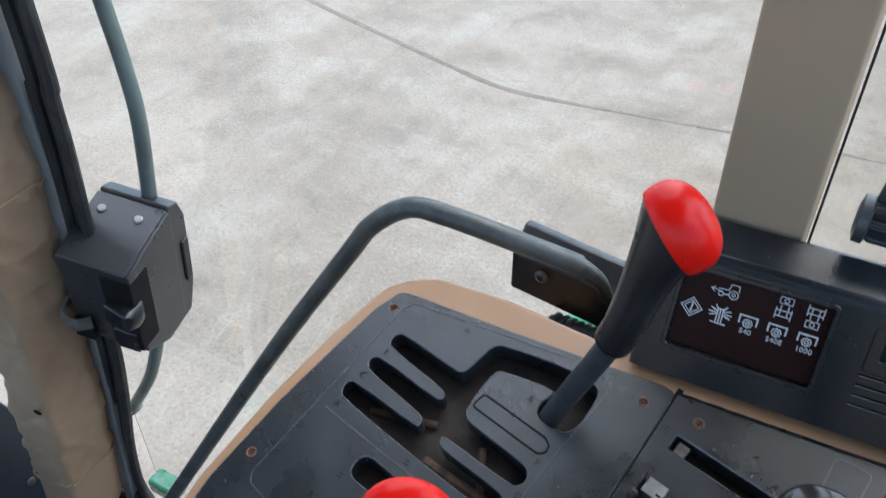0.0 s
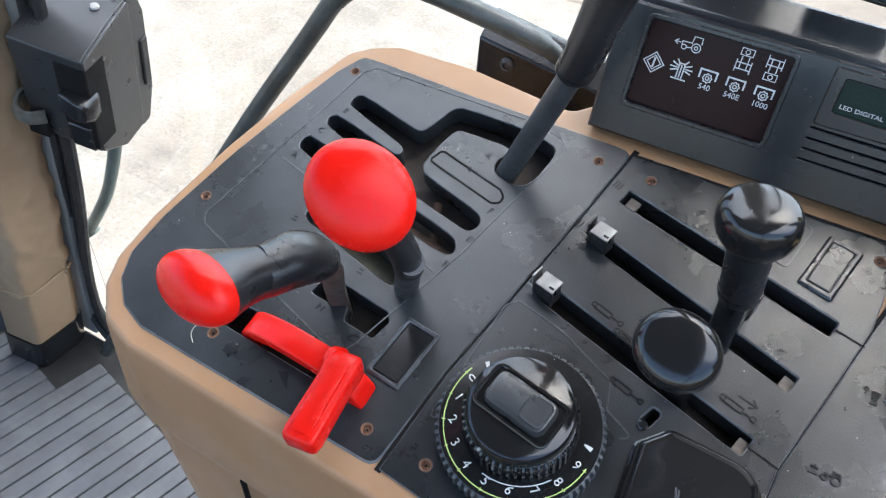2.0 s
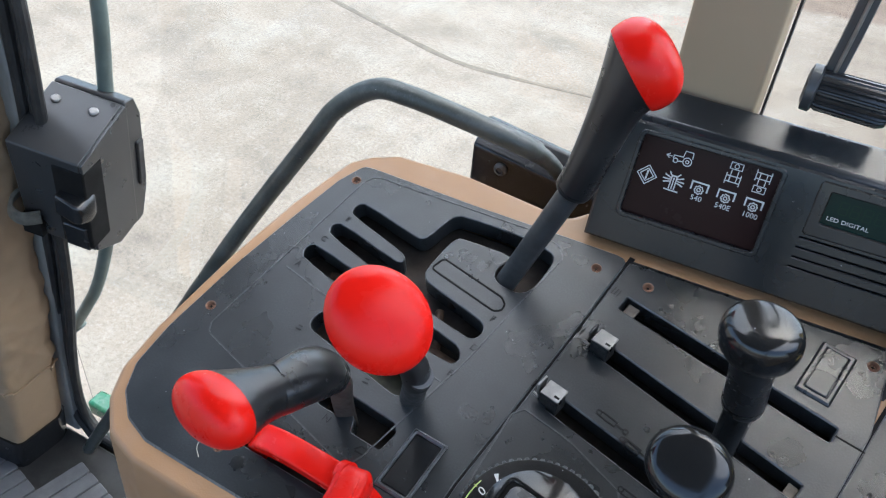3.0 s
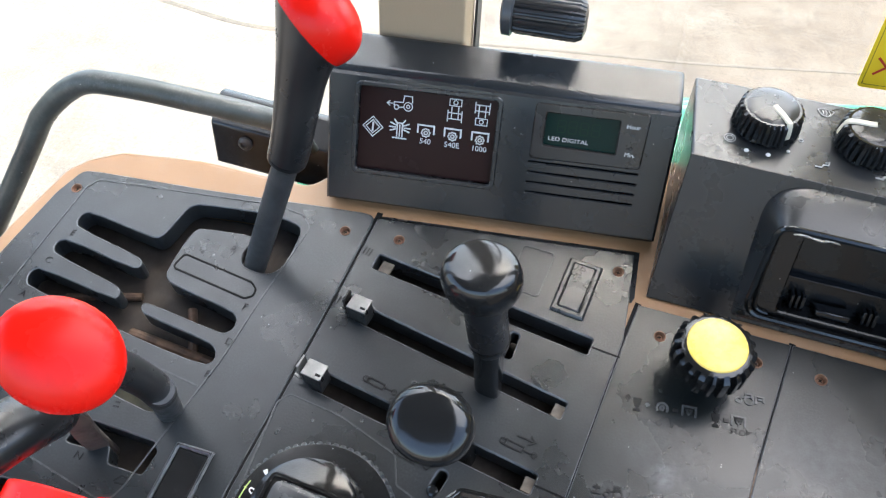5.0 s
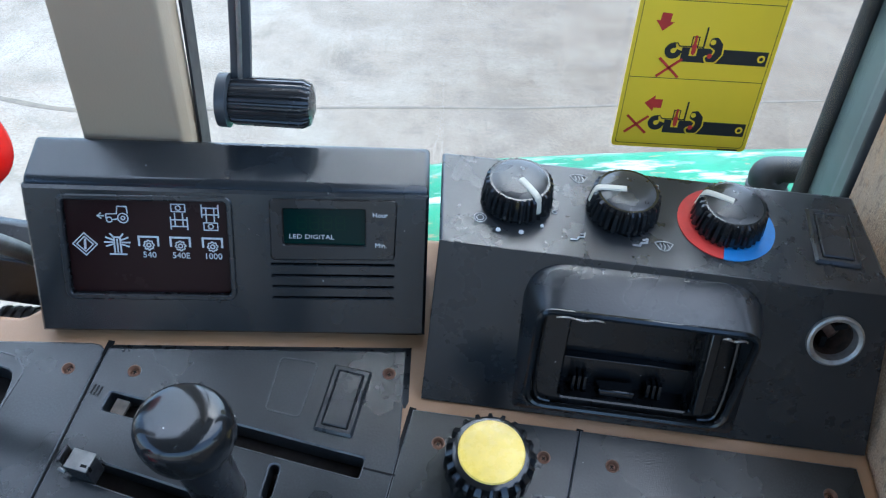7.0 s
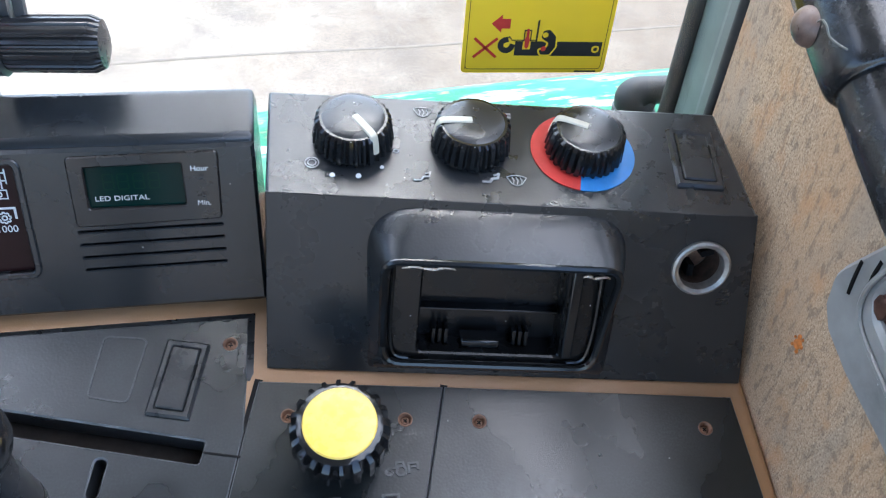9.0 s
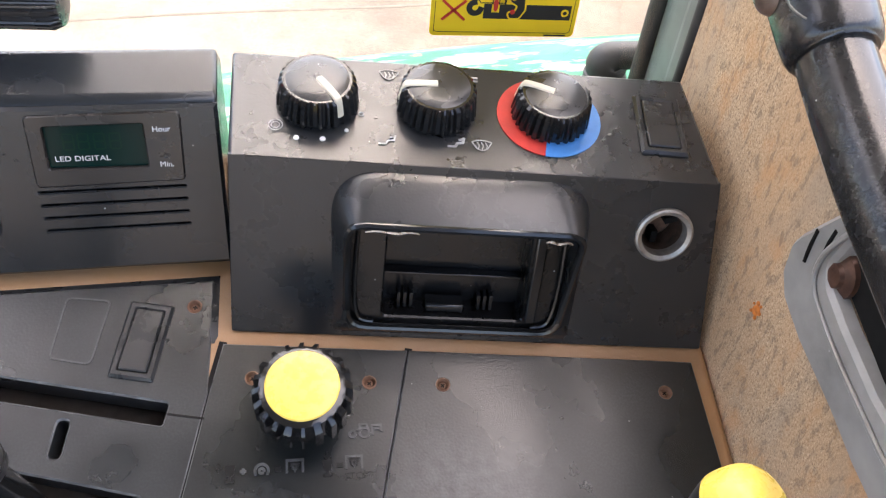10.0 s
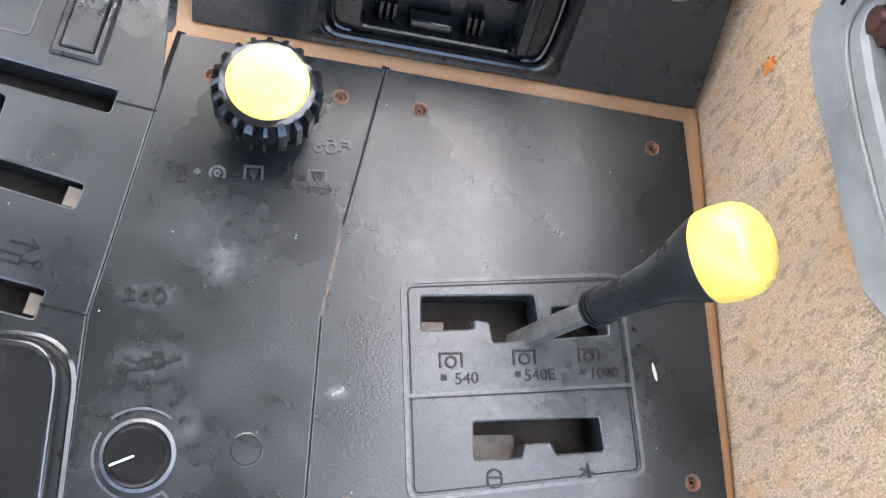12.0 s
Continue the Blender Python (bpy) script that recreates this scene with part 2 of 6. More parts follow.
PLATE = material("grey_worn_plate", (0.27, 0.262, 0.25), 0.42, 0.1, blotch=0.45, dust=0.25, fleck=0.4, specks=0.1)
TRAY = material("ashtray_black_plastic", (0.0055, 0.0058, 0.0062), 0.26, blotch=0.3, specks=0.15, spec=0.35)
CLIP = material("dark_clip_steel", (0.055, 0.055, 0.055), 0.35, 0.6, blotch=0.5, blotch_size=0.004)
ROD = material("chipped_black_tube", (0.010, 0.010, 0.010), 0.22, blotch=0.3, dust=0.05, fleck=0.25, specks=0.5, speck_col=(0.5, 0.5, 0.48))


def carpet_material():
    """Needle felt: salt-and-pepper fibres with soft grey and orange brown stains."""
    m = material("grey_brown_carpet", (0.30, 0.25, 0.20), 0.95, blotch=0.2, blotch_size=0.07)
    n, l = m.node_tree.nodes, m.node_tree.links
    b = n["Principled BSDF"]
    co = n.new("ShaderNodeTexCoord")

    def noisy(scale, detail, stretch, rough_=0.6):
        mp = n.new("ShaderNodeMapping")
        mp.inputs["Scale"].default_value = (1, 1, stretch)
        t = n.new("ShaderNodeTexNoise")
        t.inputs["Scale"].default_value, t.inputs["Detail"].default_value, t.inputs["Roughness"].default_value = scale, detail, rough_
        l.new(co.outputs["Object"], mp.inputs["Vector"]), l.new(mp.outputs["Vector"], t.inputs["Vector"])
        return t.outputs["Fac"]

    fibre = noisy(1000, 3, 0.7, 0.9)
    r = n.new("ShaderNodeValToRGB")
    for p, c in ((0.34, (0.115, 0.078, 0.050, 1)), (0.45, (0.350, 0.240, 0.148, 1)), (0.55, (0.48, 0.335, 0.210, 1)), (0.68, (0.68, 0.54, 0.39, 1))):
        r.color_ramp.elements.new(p).color = c
    r.color_ramp.elements.remove(r.color_ramp.elements[-1]), r.color_ramp.elements.remove(r.color_ramp.elements[0])
    l.new(fibre, r.inputs["Fac"])
    src = r.outputs["Color"]
    for fac, lo, hi, amt, col in ((noisy(14, 5, 0.35), 0.45, 0.60, 0.48, (0.44, 0.262, 0.138)), (noisy(21, 5, 0.4), 0.50, 0.64, 0.48, (0.27, 0.228, 0.182)), (noisy(60, 4, 0.6), 0.53, 0.68, 0.55, (0.46, 0.24, 0.105)), (noisy(240, 3, 0.45), 0.52, 0.64, 0.5, (0.14, 0.105, 0.078))):
        q = n.new("ShaderNodeMapRange")
        q.inputs["From Min"].default_value, q.inputs["From Max"].default_value, q.inputs["To Max"].default_value = lo, hi, amt
        l.new(fac, q.inputs["Value"])
        x = n.new("ShaderNodeMix")
        x.data_type = "RGBA"
        l.new(q.outputs["Result"], x.inputs[0]), l.new(src, x.inputs[6])
        x.inputs[7].default_value = (*col, 1)
        src = x.outputs[2]
    l.new(src, b.inputs["Base Color"])
    bump = n.new("ShaderNodeBump")
    bump.inputs["Strength"].default_value, bump.inputs["Distance"].default_value = 0.2, 0.0004
    l.new(fibre, bump.inputs["Height"]), l.new(bump.outputs["Normal"], b.inputs["Normal"])
    return m


def concrete_material():
    """Pale weathered concrete: soft patches, sandy grain, small pits; brushed, browner and darker along x to hold its
    brightness down, dark beyond the far joint.
    """
    m = material("pale_concrete", (0.230, 0.187, 0.138), 0.88, blotch=0.10, blotch_size=1.1, tint=(0.280, 0.233, 0.178))
    n, l = m.node_tree.nodes, m.node_tree.links
    b = n["Principled BSDF"]
    src = b.inputs["Base Color"].links[0].from_socket
    co = n.new("ShaderNodeTexCoord")

    def noisy(scale, detail, rough_, stretch=(1, 1, 1), turn=0.0):
        mp, t = n.new("ShaderNodeMapping"), n.new("ShaderNodeTexNoise")
        mp.inputs["Scale"].default_value, mp.inputs["Rotation"].default_value = stretch, (0, 0, turn)
        t.inputs["Scale"].default_value, t.inputs["Detail"].default_value, t.inputs["Roughness"].default_value = scale, detail, rough_
        l.new(co.outputs["Object"], mp.inputs["Vector"]), l.new(mp.outputs["Vector"], t.inputs["Vector"])
        return t.outputs["Fac"]

    def ranged(value, lo, hi, top=1.0):
        r = n.new("ShaderNodeMapRange")
        r.inputs["From Min"].default_value, r.inputs["From Max"].default_value, r.inputs["To Max"].default_value = lo, hi, top
        l.new(value, r.inputs["Value"])
        return r.outputs["Result"]

    def blend(fac, col, how="MIX"):
        x = n.new("ShaderNodeMix")
        x.data_type, x.blend_type = "RGBA", how
        l.new(fac, x.inputs[0]), l.new(src, x.inputs[6])
        x.inputs[7].default_value = (*col, 1)
        return x.outputs[2]

    patch, mid, fine, grit = noisy(2.1, 8, 0.62), noisy(8, 8, 0.68), noisy(62, 5, 0.75), noisy(240, 3, 0.7)
    brushed = noisy(5, 6, 0.7, (4.0, 0.35, 1), -0.2)
    for fac, col in ((ranged(patch, 0.50, 0.66, 0.7), (0.315, 0.283, 0.226)), (ranged(patch, 0.48, 0.33, 0.7), (0.148, 0.122, 0.092)), (ranged(mid, 0.55, 0.70, 0.5), (0.132, 0.106, 0.080)),
                     (ranged(mid, 0.44, 0.32, 0.45), (0.33, 0.30, 0.245)), (ranged(brushed, 0.52, 0.70, 0.35), (0.172, 0.142, 0.110)), (ranged(fine, 0.52, 0.64, 0.62), (0.118, 0.097, 0.075)), (ranged(fine, 0.45, 0.34, 0.45), (0.38, 0.35, 0.30)),
                     (ranged(grit, 0.58, 0.67, 0.6), (0.085, 0.07, 0.056)), (ranged(grit, 0.40, 0.31, 0.6), (0.44, 0.41, 0.36))):
        src = blend(fac, col)
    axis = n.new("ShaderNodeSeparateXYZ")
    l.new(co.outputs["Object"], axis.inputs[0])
    # colour multiplied down along x, so that the rear yard renders less bright
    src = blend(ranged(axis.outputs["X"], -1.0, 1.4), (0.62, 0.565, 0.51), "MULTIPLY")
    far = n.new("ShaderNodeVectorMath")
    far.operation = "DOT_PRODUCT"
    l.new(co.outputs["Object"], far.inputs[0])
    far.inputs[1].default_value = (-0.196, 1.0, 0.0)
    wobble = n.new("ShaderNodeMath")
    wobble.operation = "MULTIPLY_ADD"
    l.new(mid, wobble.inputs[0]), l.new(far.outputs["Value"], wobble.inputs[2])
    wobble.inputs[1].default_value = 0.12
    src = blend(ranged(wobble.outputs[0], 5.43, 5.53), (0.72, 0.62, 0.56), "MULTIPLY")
    l.new(src, b.inputs["Base Color"])
    bump = n.new("ShaderNodeBump")
    bump.inputs["Strength"].default_value, bump.inputs["Distance"].default_value = 0.30, 0.004
    l.new(fine, bump.inputs["Height"]), l.new(bump.outputs["Normal"], b.inputs["Normal"])
    return m


def glass_material():
    m = bpy.data.materials.new("window_glass")
    m.use_nodes = True
    b = m.node_tree.nodes["Principled BSDF"]
    b.inputs["Base Color"].default_value = (0.97, 1, 0.98, 1)
    b.inputs["Transmission Weight"].default_value, b.inputs["Roughness"].default_value, b.inputs["IOR"].default_value = 1.0, 0.0, 1.45
    return m


CARPET, CONCRETE, GLASS = carpet_material(), concrete_material(), glass_material()


# moulded edges are paler than the faces: wear plus painted bevel highlights
RUBBED_GLINT = material("rubbed_edge_glint", (0.078, 0.082, 0.087), 0.34, blotch=0.5, blotch_size=0.012, fleck=0.3)
EDGE_TONES = {PANEL.name: RUBBED_GLINT, DUSTY_GLARE.name: RUBBED_GLINT, BLACK.name: RUBBED_GLINT}


# ---- mesh helpers ----
def finish(bm, name, mat, bevel=0.0, smooth=40):
    bmesh.ops.remove_doubles(bm, verts=bm.verts[:], dist=1e-6)
    bmesh.ops.recalc_face_normals(bm, faces=bm.faces[:])
    me = bpy.data.meshes.new(name)
    bm.to_mesh(me)
    bm.free()
    me.materials.append(mat)
    me.materials.append(EDGE_TONES.get(mat.name, mat))
    for p in me.polygons:
        p.use_smooth = True
    me.set_sharp_from_angle(angle=radians(smooth))
    return me


def add_bevel(ob, width, segments=2):
    md = ob.modifiers.new("edge", "BEVEL")
    md.width, md.segments, md.limit_method, md.angle_limit = width, segments, "ANGLE", radians(35)
    return ob


def part(name, bm, mat, parent, label="", bevel=0.0, smooth=32):
    ob = new(name, finish(bm, name, mat, smooth=smooth))
    ob.parent = parent
    if label:
        tagged(ob, label)
    if bevel:
        add_bevel(ob, bevel)
    return ob


def thing(name, m, label, category, group="", kind=""):
    ob = new(name)
    ob.empty_display_size = 0.02
    ob.matrix_basis = m
    return tagged(ob, label, category, group, kind)


def solid(name, bm, mat, m, label, category="", group="", kind="", bevel=0.0, smooth=40):
    ob = new(name, finish(bm, name, mat, smooth=smooth))
    ob.matrix_basis = m
    if bevel:
        add_bevel(ob, bevel)
    return tagged(ob, label, category, group, kind)


def rounded(pts, r, n=5):
    """A polygon with its corners rounded to radius r (a number, or one for each corner)."""
    out = []
    for i, p in enumerate(pts):
        rad = r[i] if isinstance(r, (list, tuple)) else r
        p, a, c = Vector(p), Vector(pts[i - 1]), Vector(pts[(i + 1) % len(pts)])
        u, v = (a - p).normalized(), (c - p).normalized()
        half = u.angle(v) / 2
        if rad <= 0 or half > 1.5:
            out.append(tuple(p))
            continue
        d = min(rad / math.tan(half), 0.49 * (a - p).length, 0.49 * (c - p).length)
        for k in range(n + 1):
            s = k / n
            q = p + u * d * (1 - s) ** 2 + v * d * s ** 2
            out.append((q.x, q.y))
    return out


def eased(pts):
    """A closed outline with each corner cut once."""
    out = []
    for i, p in enumerate(pts):
        p, q = Vector(p), Vector(pts[(i + 1) % len(pts)])
        out += [tuple(p.lerp(q, 0.25)), tuple(p.lerp(q, 0.75))]
    return out


def grown(pts, d):
    """A closed outline moved outward by d (inward: minus)."""
    area = sum(a[0] * b[1] - b[0] * a[1] for a, b in zip(pts, pts[1:] + pts[:1]))
    s = 1 if area > 0 else -1
    out = []
    for i, p in enumerate(pts):
        e1 = (Vector(p) - Vector(pts[i - 1])).normalized()
        e2 = (Vector(pts[(i + 1) % len(pts)]) - Vector(p)).normalized()
        nrm = (Vector((e1.y, -e1.x)) + Vector((e2.y, -e2.x)))
        nrm = nrm.normalized() if nrm.length > 1e-9 else Vector((e1.y, -e1.x))
        k = 1 / max(0.5, nrm.dot(Vector((e1.y, -e1.x))))
        out.append((p[0] + s * nrm.x * d * k, p[1] + s * nrm.y * d * k))
    return out


def plate(outer, holes=(), z0=-0.003, z1=0.0, deep=None, chamfer=0.0, bm=None, hole_chamfer=None):
    """A flat plate with real holes through it, whose walls may go deeper than the plate."""
    bm = bm or bmesh.new()
    loops = [(outer, z0)] + [(h, z0 if deep is None else deep) for h in holes]
    edges = []
    for k, (pts, low) in enumerate(loops):
        if chamfer:
            c = hole_chamfer if k and hole_chamfer else chamfer
            top = grown(pts, -c if k == 0 else c)
            rings = [(top, z1), (pts, z1 - c), (pts, low)]
        else:
            rings = [(pts, z1), (pts, low)]
        vs = [[bm.verts.new((x, y, z)) for x, y in ring] for ring, z in rings]
        for row, (a, b) in enumerate(zip(vs, vs[1:])):
            for i in range(len(a)):
                j = (i + 1) % len(a)
                bm.faces.new((a[i], a[j], b[j], b[i])).material_index = 1 if chamfer and row == 0 else 0
        edges += [bm.edges.get((vs[0][i], vs[0][(i + 1) % len(pts)])) for i in range(len(pts))]
    bmesh.ops.triangle_fill(bm, use_beauty=True, use_dissolve=False, edges=edges, normal=(0, 0, 1))
    return bm


def loft(rings, cap=True, bm=None, closed=True):
    """A skin through rings of points."""
    bm = bm or bmesh.new()
    vs = [[bm.verts.new(p) for p in ring] for ring in rings]
    for a, b in zip(vs, vs[1:]):
        for i in range(len(a) if closed else len(a) - 1):
            j = (i + 1) % len(a)
            bm.faces.new((a[i], a[j], b[j], b[i]))
    if cap:
        bm.faces.new(vs[0]), bm.faces.new(vs[-1])
    return bm


def lathe(profile, n=32, m=Matrix(), bm=None, wave=0.0, teeth=0, wave_from=0, cap=True):
    """Radius and height pairs turned about z; a wave gives the rim teeth between the named profile points."""
    rings = []
    for k, (r, z) in enumerate(profile):
        ring = []
        for i in range(n):
            a = 2 * math.pi * i / n
            rr = r
            if teeth and wave_from <= k < len(profile) - 2:
                rr = r + wave * (1 if math.cos(teeth * a) > 0 else -1)
            ring.append(m @ Vector((rr * math.cos(a), rr * math.sin(a), z)))
        rings.append(ring)
    return loft(rings, cap, bm)


def spline(pts, n=8):
    """Points on a smooth line through pts."""
    pts = [Vector(p) for p in pts]
    out = []
    for i in range(len(pts) - 1):
        p0, p1, p2, p3 = pts[max(i - 1, 0)], pts[i], pts[i + 1], pts[min(i + 2, len(pts) - 1)]
        for k in range(n):
            t = k / n
            out.append(0.5 * (2 * p1 + (p2 - p0) * t + (2 * p0 - 5 * p1 + 4 * p2 - p3) * t * t + (3 * p1 - p0 - 3 * p2 + p3) * t ** 3))
    return out + [pts[-1]]


def tube(pts, radii, n=14, squash=1.0, side=None, bm=None, smooth_n=6, flat=2.0):
    """A tube along a smooth line. radii: one for each point, squash: its height by its width, side: the way of its width."""
    fine = spline(pts, smooth_n)
    if not isinstance(radii, (list, tuple)):
        radii = [radii] * len(pts)
    rs = [v.x for v in spline([(r, 0, 0) for r in radii], smooth_n)]
    rings, u = [], Vector(side) if side else None
    for i, p in enumerate(fine):
        d = (fine[min(i + 1, len(fine) - 1)] - fine[max(i - 1, 0)]).normalized()
        if u is None:
            u = d.orthogonal()
        u = (u - d * u.dot(d)).normalized()
        v = d.cross(u)
        ring = []
        for k in range(n):
            a = 2 * math.pi * k / n
            c, s = math.cos(a), math.sin(a)
            c, s = math.copysign(abs(c) ** (2 / flat), c), math.copysign(abs(s) ** (2 / flat), s)
            ring.append(p + rs[i] * (u * c + v * s * squash))
        rings.append(ring)
    return loft(rings, True, bm)


def blob(centre, ax, ay, az, n=24, rings=14, e=2.0, bm=None, lo=-1.0, hi=1.0):
    """An egg with half axes ax, ay, az (vectors); e over 2 squares it; lo and hi cut it along az."""
    out = []
    c = Vector(centre)
    ax, ay, az = Vector(ax), Vector(ay), Vector(az)
    for k in range(rings + 1):
        h = lo + (hi - lo) * (0.5 - 0.5 * math.cos(math.pi * k / rings))
        w = max(1e-4, (1 - min(1, abs(h)) ** e)) ** (1 / e)
        out.append([c + az * h + ax * w * math.cos(2 * math.pi * i / n) + ay * w * math.sin(2 * math.pi * i / n) for i in range(n)])
    return loft(out, True, bm)


def box(x0, x1, y0, y1, z0, z1, bm=None):
    return loft([[(x0, y0, z), (x1, y0, z), (x1, y1, z), (x0, y1, z)] for z in (z0, z1)], True, bm)


def strokes(lines, width, height=0.0003, z=0.0, bm=None):
    """Flat ribbons along lines in the plane, as printed or raised marks; each line is one mitred piece."""
    bm = bm or bmesh.new()
    for line in lines:
        pts = [Vector(p) for k, p in enumerate(line) if k == 0 or (Vector(p) - Vector(line[k - 1])).length > 1e-7]
        closed = len(pts) > 3 and (pts[0] - pts[-1]).length < 1e-7
        if closed:
            pts = pts[:-1]
        if len(pts) < 2:
            continue
        n, w = len(pts), width / 2
        if not closed:
            first, last = (pts[1] - pts[0]).normalized(), (pts[-1] - pts[-2]).normalized()
            pts[0], pts[-1] = pts[0] - first * w * 0.7, pts[-1] + last * w * 0.7
        rows = []
        for i, p in enumerate(pts):
            a = (p - pts[i - 1]).normalized() if closed or i else (pts[1] - p).normalized()
            b = (pts[(i + 1) % n] - p).normalized() if closed or i < n - 1 else a
            side = Vector((-a.y - b.y, a.x + b.x))
            side = side.normalized() if side.length > 1e-6 else Vector((-a.y, a.x))
            k = min(1.6, 1 / max(0.3, side.dot(Vector((-a.y, a.x)))))
            l_, r_ = p + side * w * k, p - side * w * k
            rows.append([bm.verts.new((v.x, v.y, h)) for v, h in ((l_, z + height), (r_, z + height), (r_, z), (l_, z))])
        for i in range(n if closed else n - 1):
            s, t = rows[i], rows[(i + 1) % n]
            for k in range(4):
                bm.faces.new((s[k], s[(k + 1) % 4], t[(k + 1) % 4], t[k]))
        if not closed:
            bm.faces.new(rows[0]), bm.faces.new(rows[-1])
    return bm


def arc(cx, cy, r, a0, a1, n=16):
    return [(cx + r * math.cos(radians(a0 + (a1 - a0) * k / n)), cy + r * math.sin(radians(a0 + (a1 - a0) * k / n))) for k in range(n + 1)]


letter_store = {}


def lettering(text, size, height=0.0003):
    """A word of the built-in font as a mesh, centred on its origin."""
    if text not in letter_store:
        cu = bpy.data.curves.new("letters", "FONT")
        cu.body, cu.size, cu.align_x, cu.align_y, cu.extrude, cu.resolution_u = text, 1.0, "CENTER", "CENTER", 0.02, 3
        ob = new("letters", cu)
        letter_store[text] = bpy.data.meshes.new_from_object(ob.evaluated_get(bpy.context.evaluated_depsgraph_get()))
        bpy.data.objects.remove(ob)
    bm = bmesh.new()
    bm.from_mesh(letter_store[text])
    bmesh.ops.scale(bm, vec=(size, size, height / 0.04), verts=bm.verts[:])
    bmesh.ops.translate(bm, vec=(0, 0, height / 2), verts=bm.verts[:])
    return bm


def moved(bm, m):
    bmesh.ops.transform(bm, matrix=m, verts=bm.verts[:])
    return bm


def at(x, y, z=0, rx=0, ry=0, rz=0):
    return CONSOLE @ pose(x, y, z, rx, ry, rz)


def axis_pose(origin, x, up):
    """The pose whose x runs along x and whose y rises along up."""
    x = Vector(x).normalized()
    y = Vector(up)
    y = (y - x * y.dot(x)).normalized()
    z = x.cross(y)
    return Matrix.Translation(origin) @ Matrix((x, y, z)).transposed().to_4x4()


# ---- the large structure ----
def ground_and_cab():
    bm = bmesh.new()
    vs = [bm.verts.new(p) for p in ((-400, -400, 0), (400, -400, 0), (400, 400, 0), (-400, 400, 0))]
    bm.faces.new(vs)
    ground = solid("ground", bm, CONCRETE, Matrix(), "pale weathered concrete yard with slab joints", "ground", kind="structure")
    joints = ([(-9, 5.6), (-5.2, 4.5), (-3.9, 4.06), (-3.22, 3.82), (-2.6, 3.63), (-1.9, 3.43), (-1.5, 3.34), (-1.1, 3.37), (-0.3, 3.49), (0.18, 3.55), (0.91, 3.63), (1.53, 3.74), (2.3, 3.86), (3.6, 4.06), (5.8, 4.40), (9, 4.9)],)
    crack = material("joint_filler", (0.160, 0.132, 0.098), 0.95, blotch=0.22, blotch_size=0.06, fleck=0.3)
    for line in joints:
        pts = []
        for p in spline([(x, y, 0) for x, y in line], 10):
            if not pts or (p - pts[-1]).length > 0.03:
                pts.append(p)
        rings = []
        for i, p in enumerate(pts):
            d = (pts[min(i + 1, len(pts) - 1)] - pts[max(i - 1, 0)]).normalized()
            s = Vector((-d.y, d.x, 0)) * (1.3 + 0.4 * math.tanh(-0.9 - p.x)) * (0.012 + 0.004 * noise.noise(p * 4) + 0.002 * noise.noise(p * 23))
            rings.append([p + s * k + Vector((0, 0, z)) for k, z in ((1.2, -0.02), (1.0, 0.001), (0.6, 0.003), (-0.6, 0.003), (-1.0, 0.001), (-1.2, -0.02))])
        bm = loft(rings)
        part("slab_joint", bm, crack, ground)

    # cab floor with its rubber mat
    floor = solid("cab_floor", box(-1.0, 0.75, -1.5, 0.022, 1.04, 1.094), FRAMEGREY, Matrix(), "steel cab floor under a rubber mat", "floor", kind="structure")
    mat = thing("floor_mat", pose(0, 0, 1.094), "dark grey ribbed rubber mat on the cab floor", "floor mat")
    # base coloured darker than the ribs, which deepens the shade of the grooves
    part("base", box(-0.99, 0.74, -1.48, 0.018, 0, 0.005), RUBBER, mat)
    u, v = Vector((0.242, 0.970)), Vector((0.970, -0.242))
    for i in range(-7, 22):
        foot = Vector((-0.418, -0.018)) + v * (0.0237 * i)
        k1 = -0.065 if i < -1 else 0.0
        a, b = foot + u * (k1 - 0.75), foot + u * k1
        pts = rounded([tuple(a + v * 0.0012), tuple(a + v * 0.0225), tuple(b + v * 0.0225), tuple(b + v * 0.0012)], 0.003, 2)
        part("rib", plate(pts, (), 0.004, 0.0085, chamfer=0.0008), MAT, mat)

    # unseen roof; outline and dark tone chosen for what the panels mirror
    liner = [(-0.95, -1.6), (0.57, -1.6), (0.57, 0.22), (0.04, 0.22), (-0.12, -0.06), (-0.95, -0.06)]
    solid("ceiling", loft([[(x, y, z) for x, y in liner] for z in (2.74, 2.82)]), ROOF, Matrix(), "unseen dark headliner that shapes the light on the console", "ceiling", kind="structure")
    # out of view; height and grey set by the reflections in the box fronts
    solid("wall_left", box(-1.0, 0.75, -1.56, -1.5, 1.04, 1.30), STRIP, Matrix(), "unseen grey wall that shapes reflections on the console", "wall", kind="structure")
    solid("wall_rear", box(0.69, 0.75, -1.5, 0.06, 1.04, 1.60), CARPET, Matrix(), "carpeted lower rear wall of the cab", "wall", kind="structure")
    for x, y in ((-1.0, -1.56), (0.69, -1.56), (-1.0, 0.06), (0.69, 0.08)):
        solid("corner_post", box(x, x + 0.06, y, y + 0.06, 1.094, 2.74), ROOF, Matrix(), "dark corner post carrying the cab roof", "post", kind="structure")
    solid("wall_right", box(0.20, 0.69, 0.085, 0.11, 1.094, 1.66), FRAMEGREY, Matrix(), "grey lower wall under the side window", "wall", kind="structure")

    # door pane and side window
    door = thing("door_1", Matrix(), "glazed cab door standing shut beside the console", "door", kind="structure")
    ob = part("pane", box(-0.66, 0.180, 0.165, 0.169, 0.75, 2.66), GLASS, door, "clear glass")
    ob.visible_shadow = False
    win = thing("window_1", Matrix(), "clear cab side window in a dark rubber seal", "window", kind="structure")
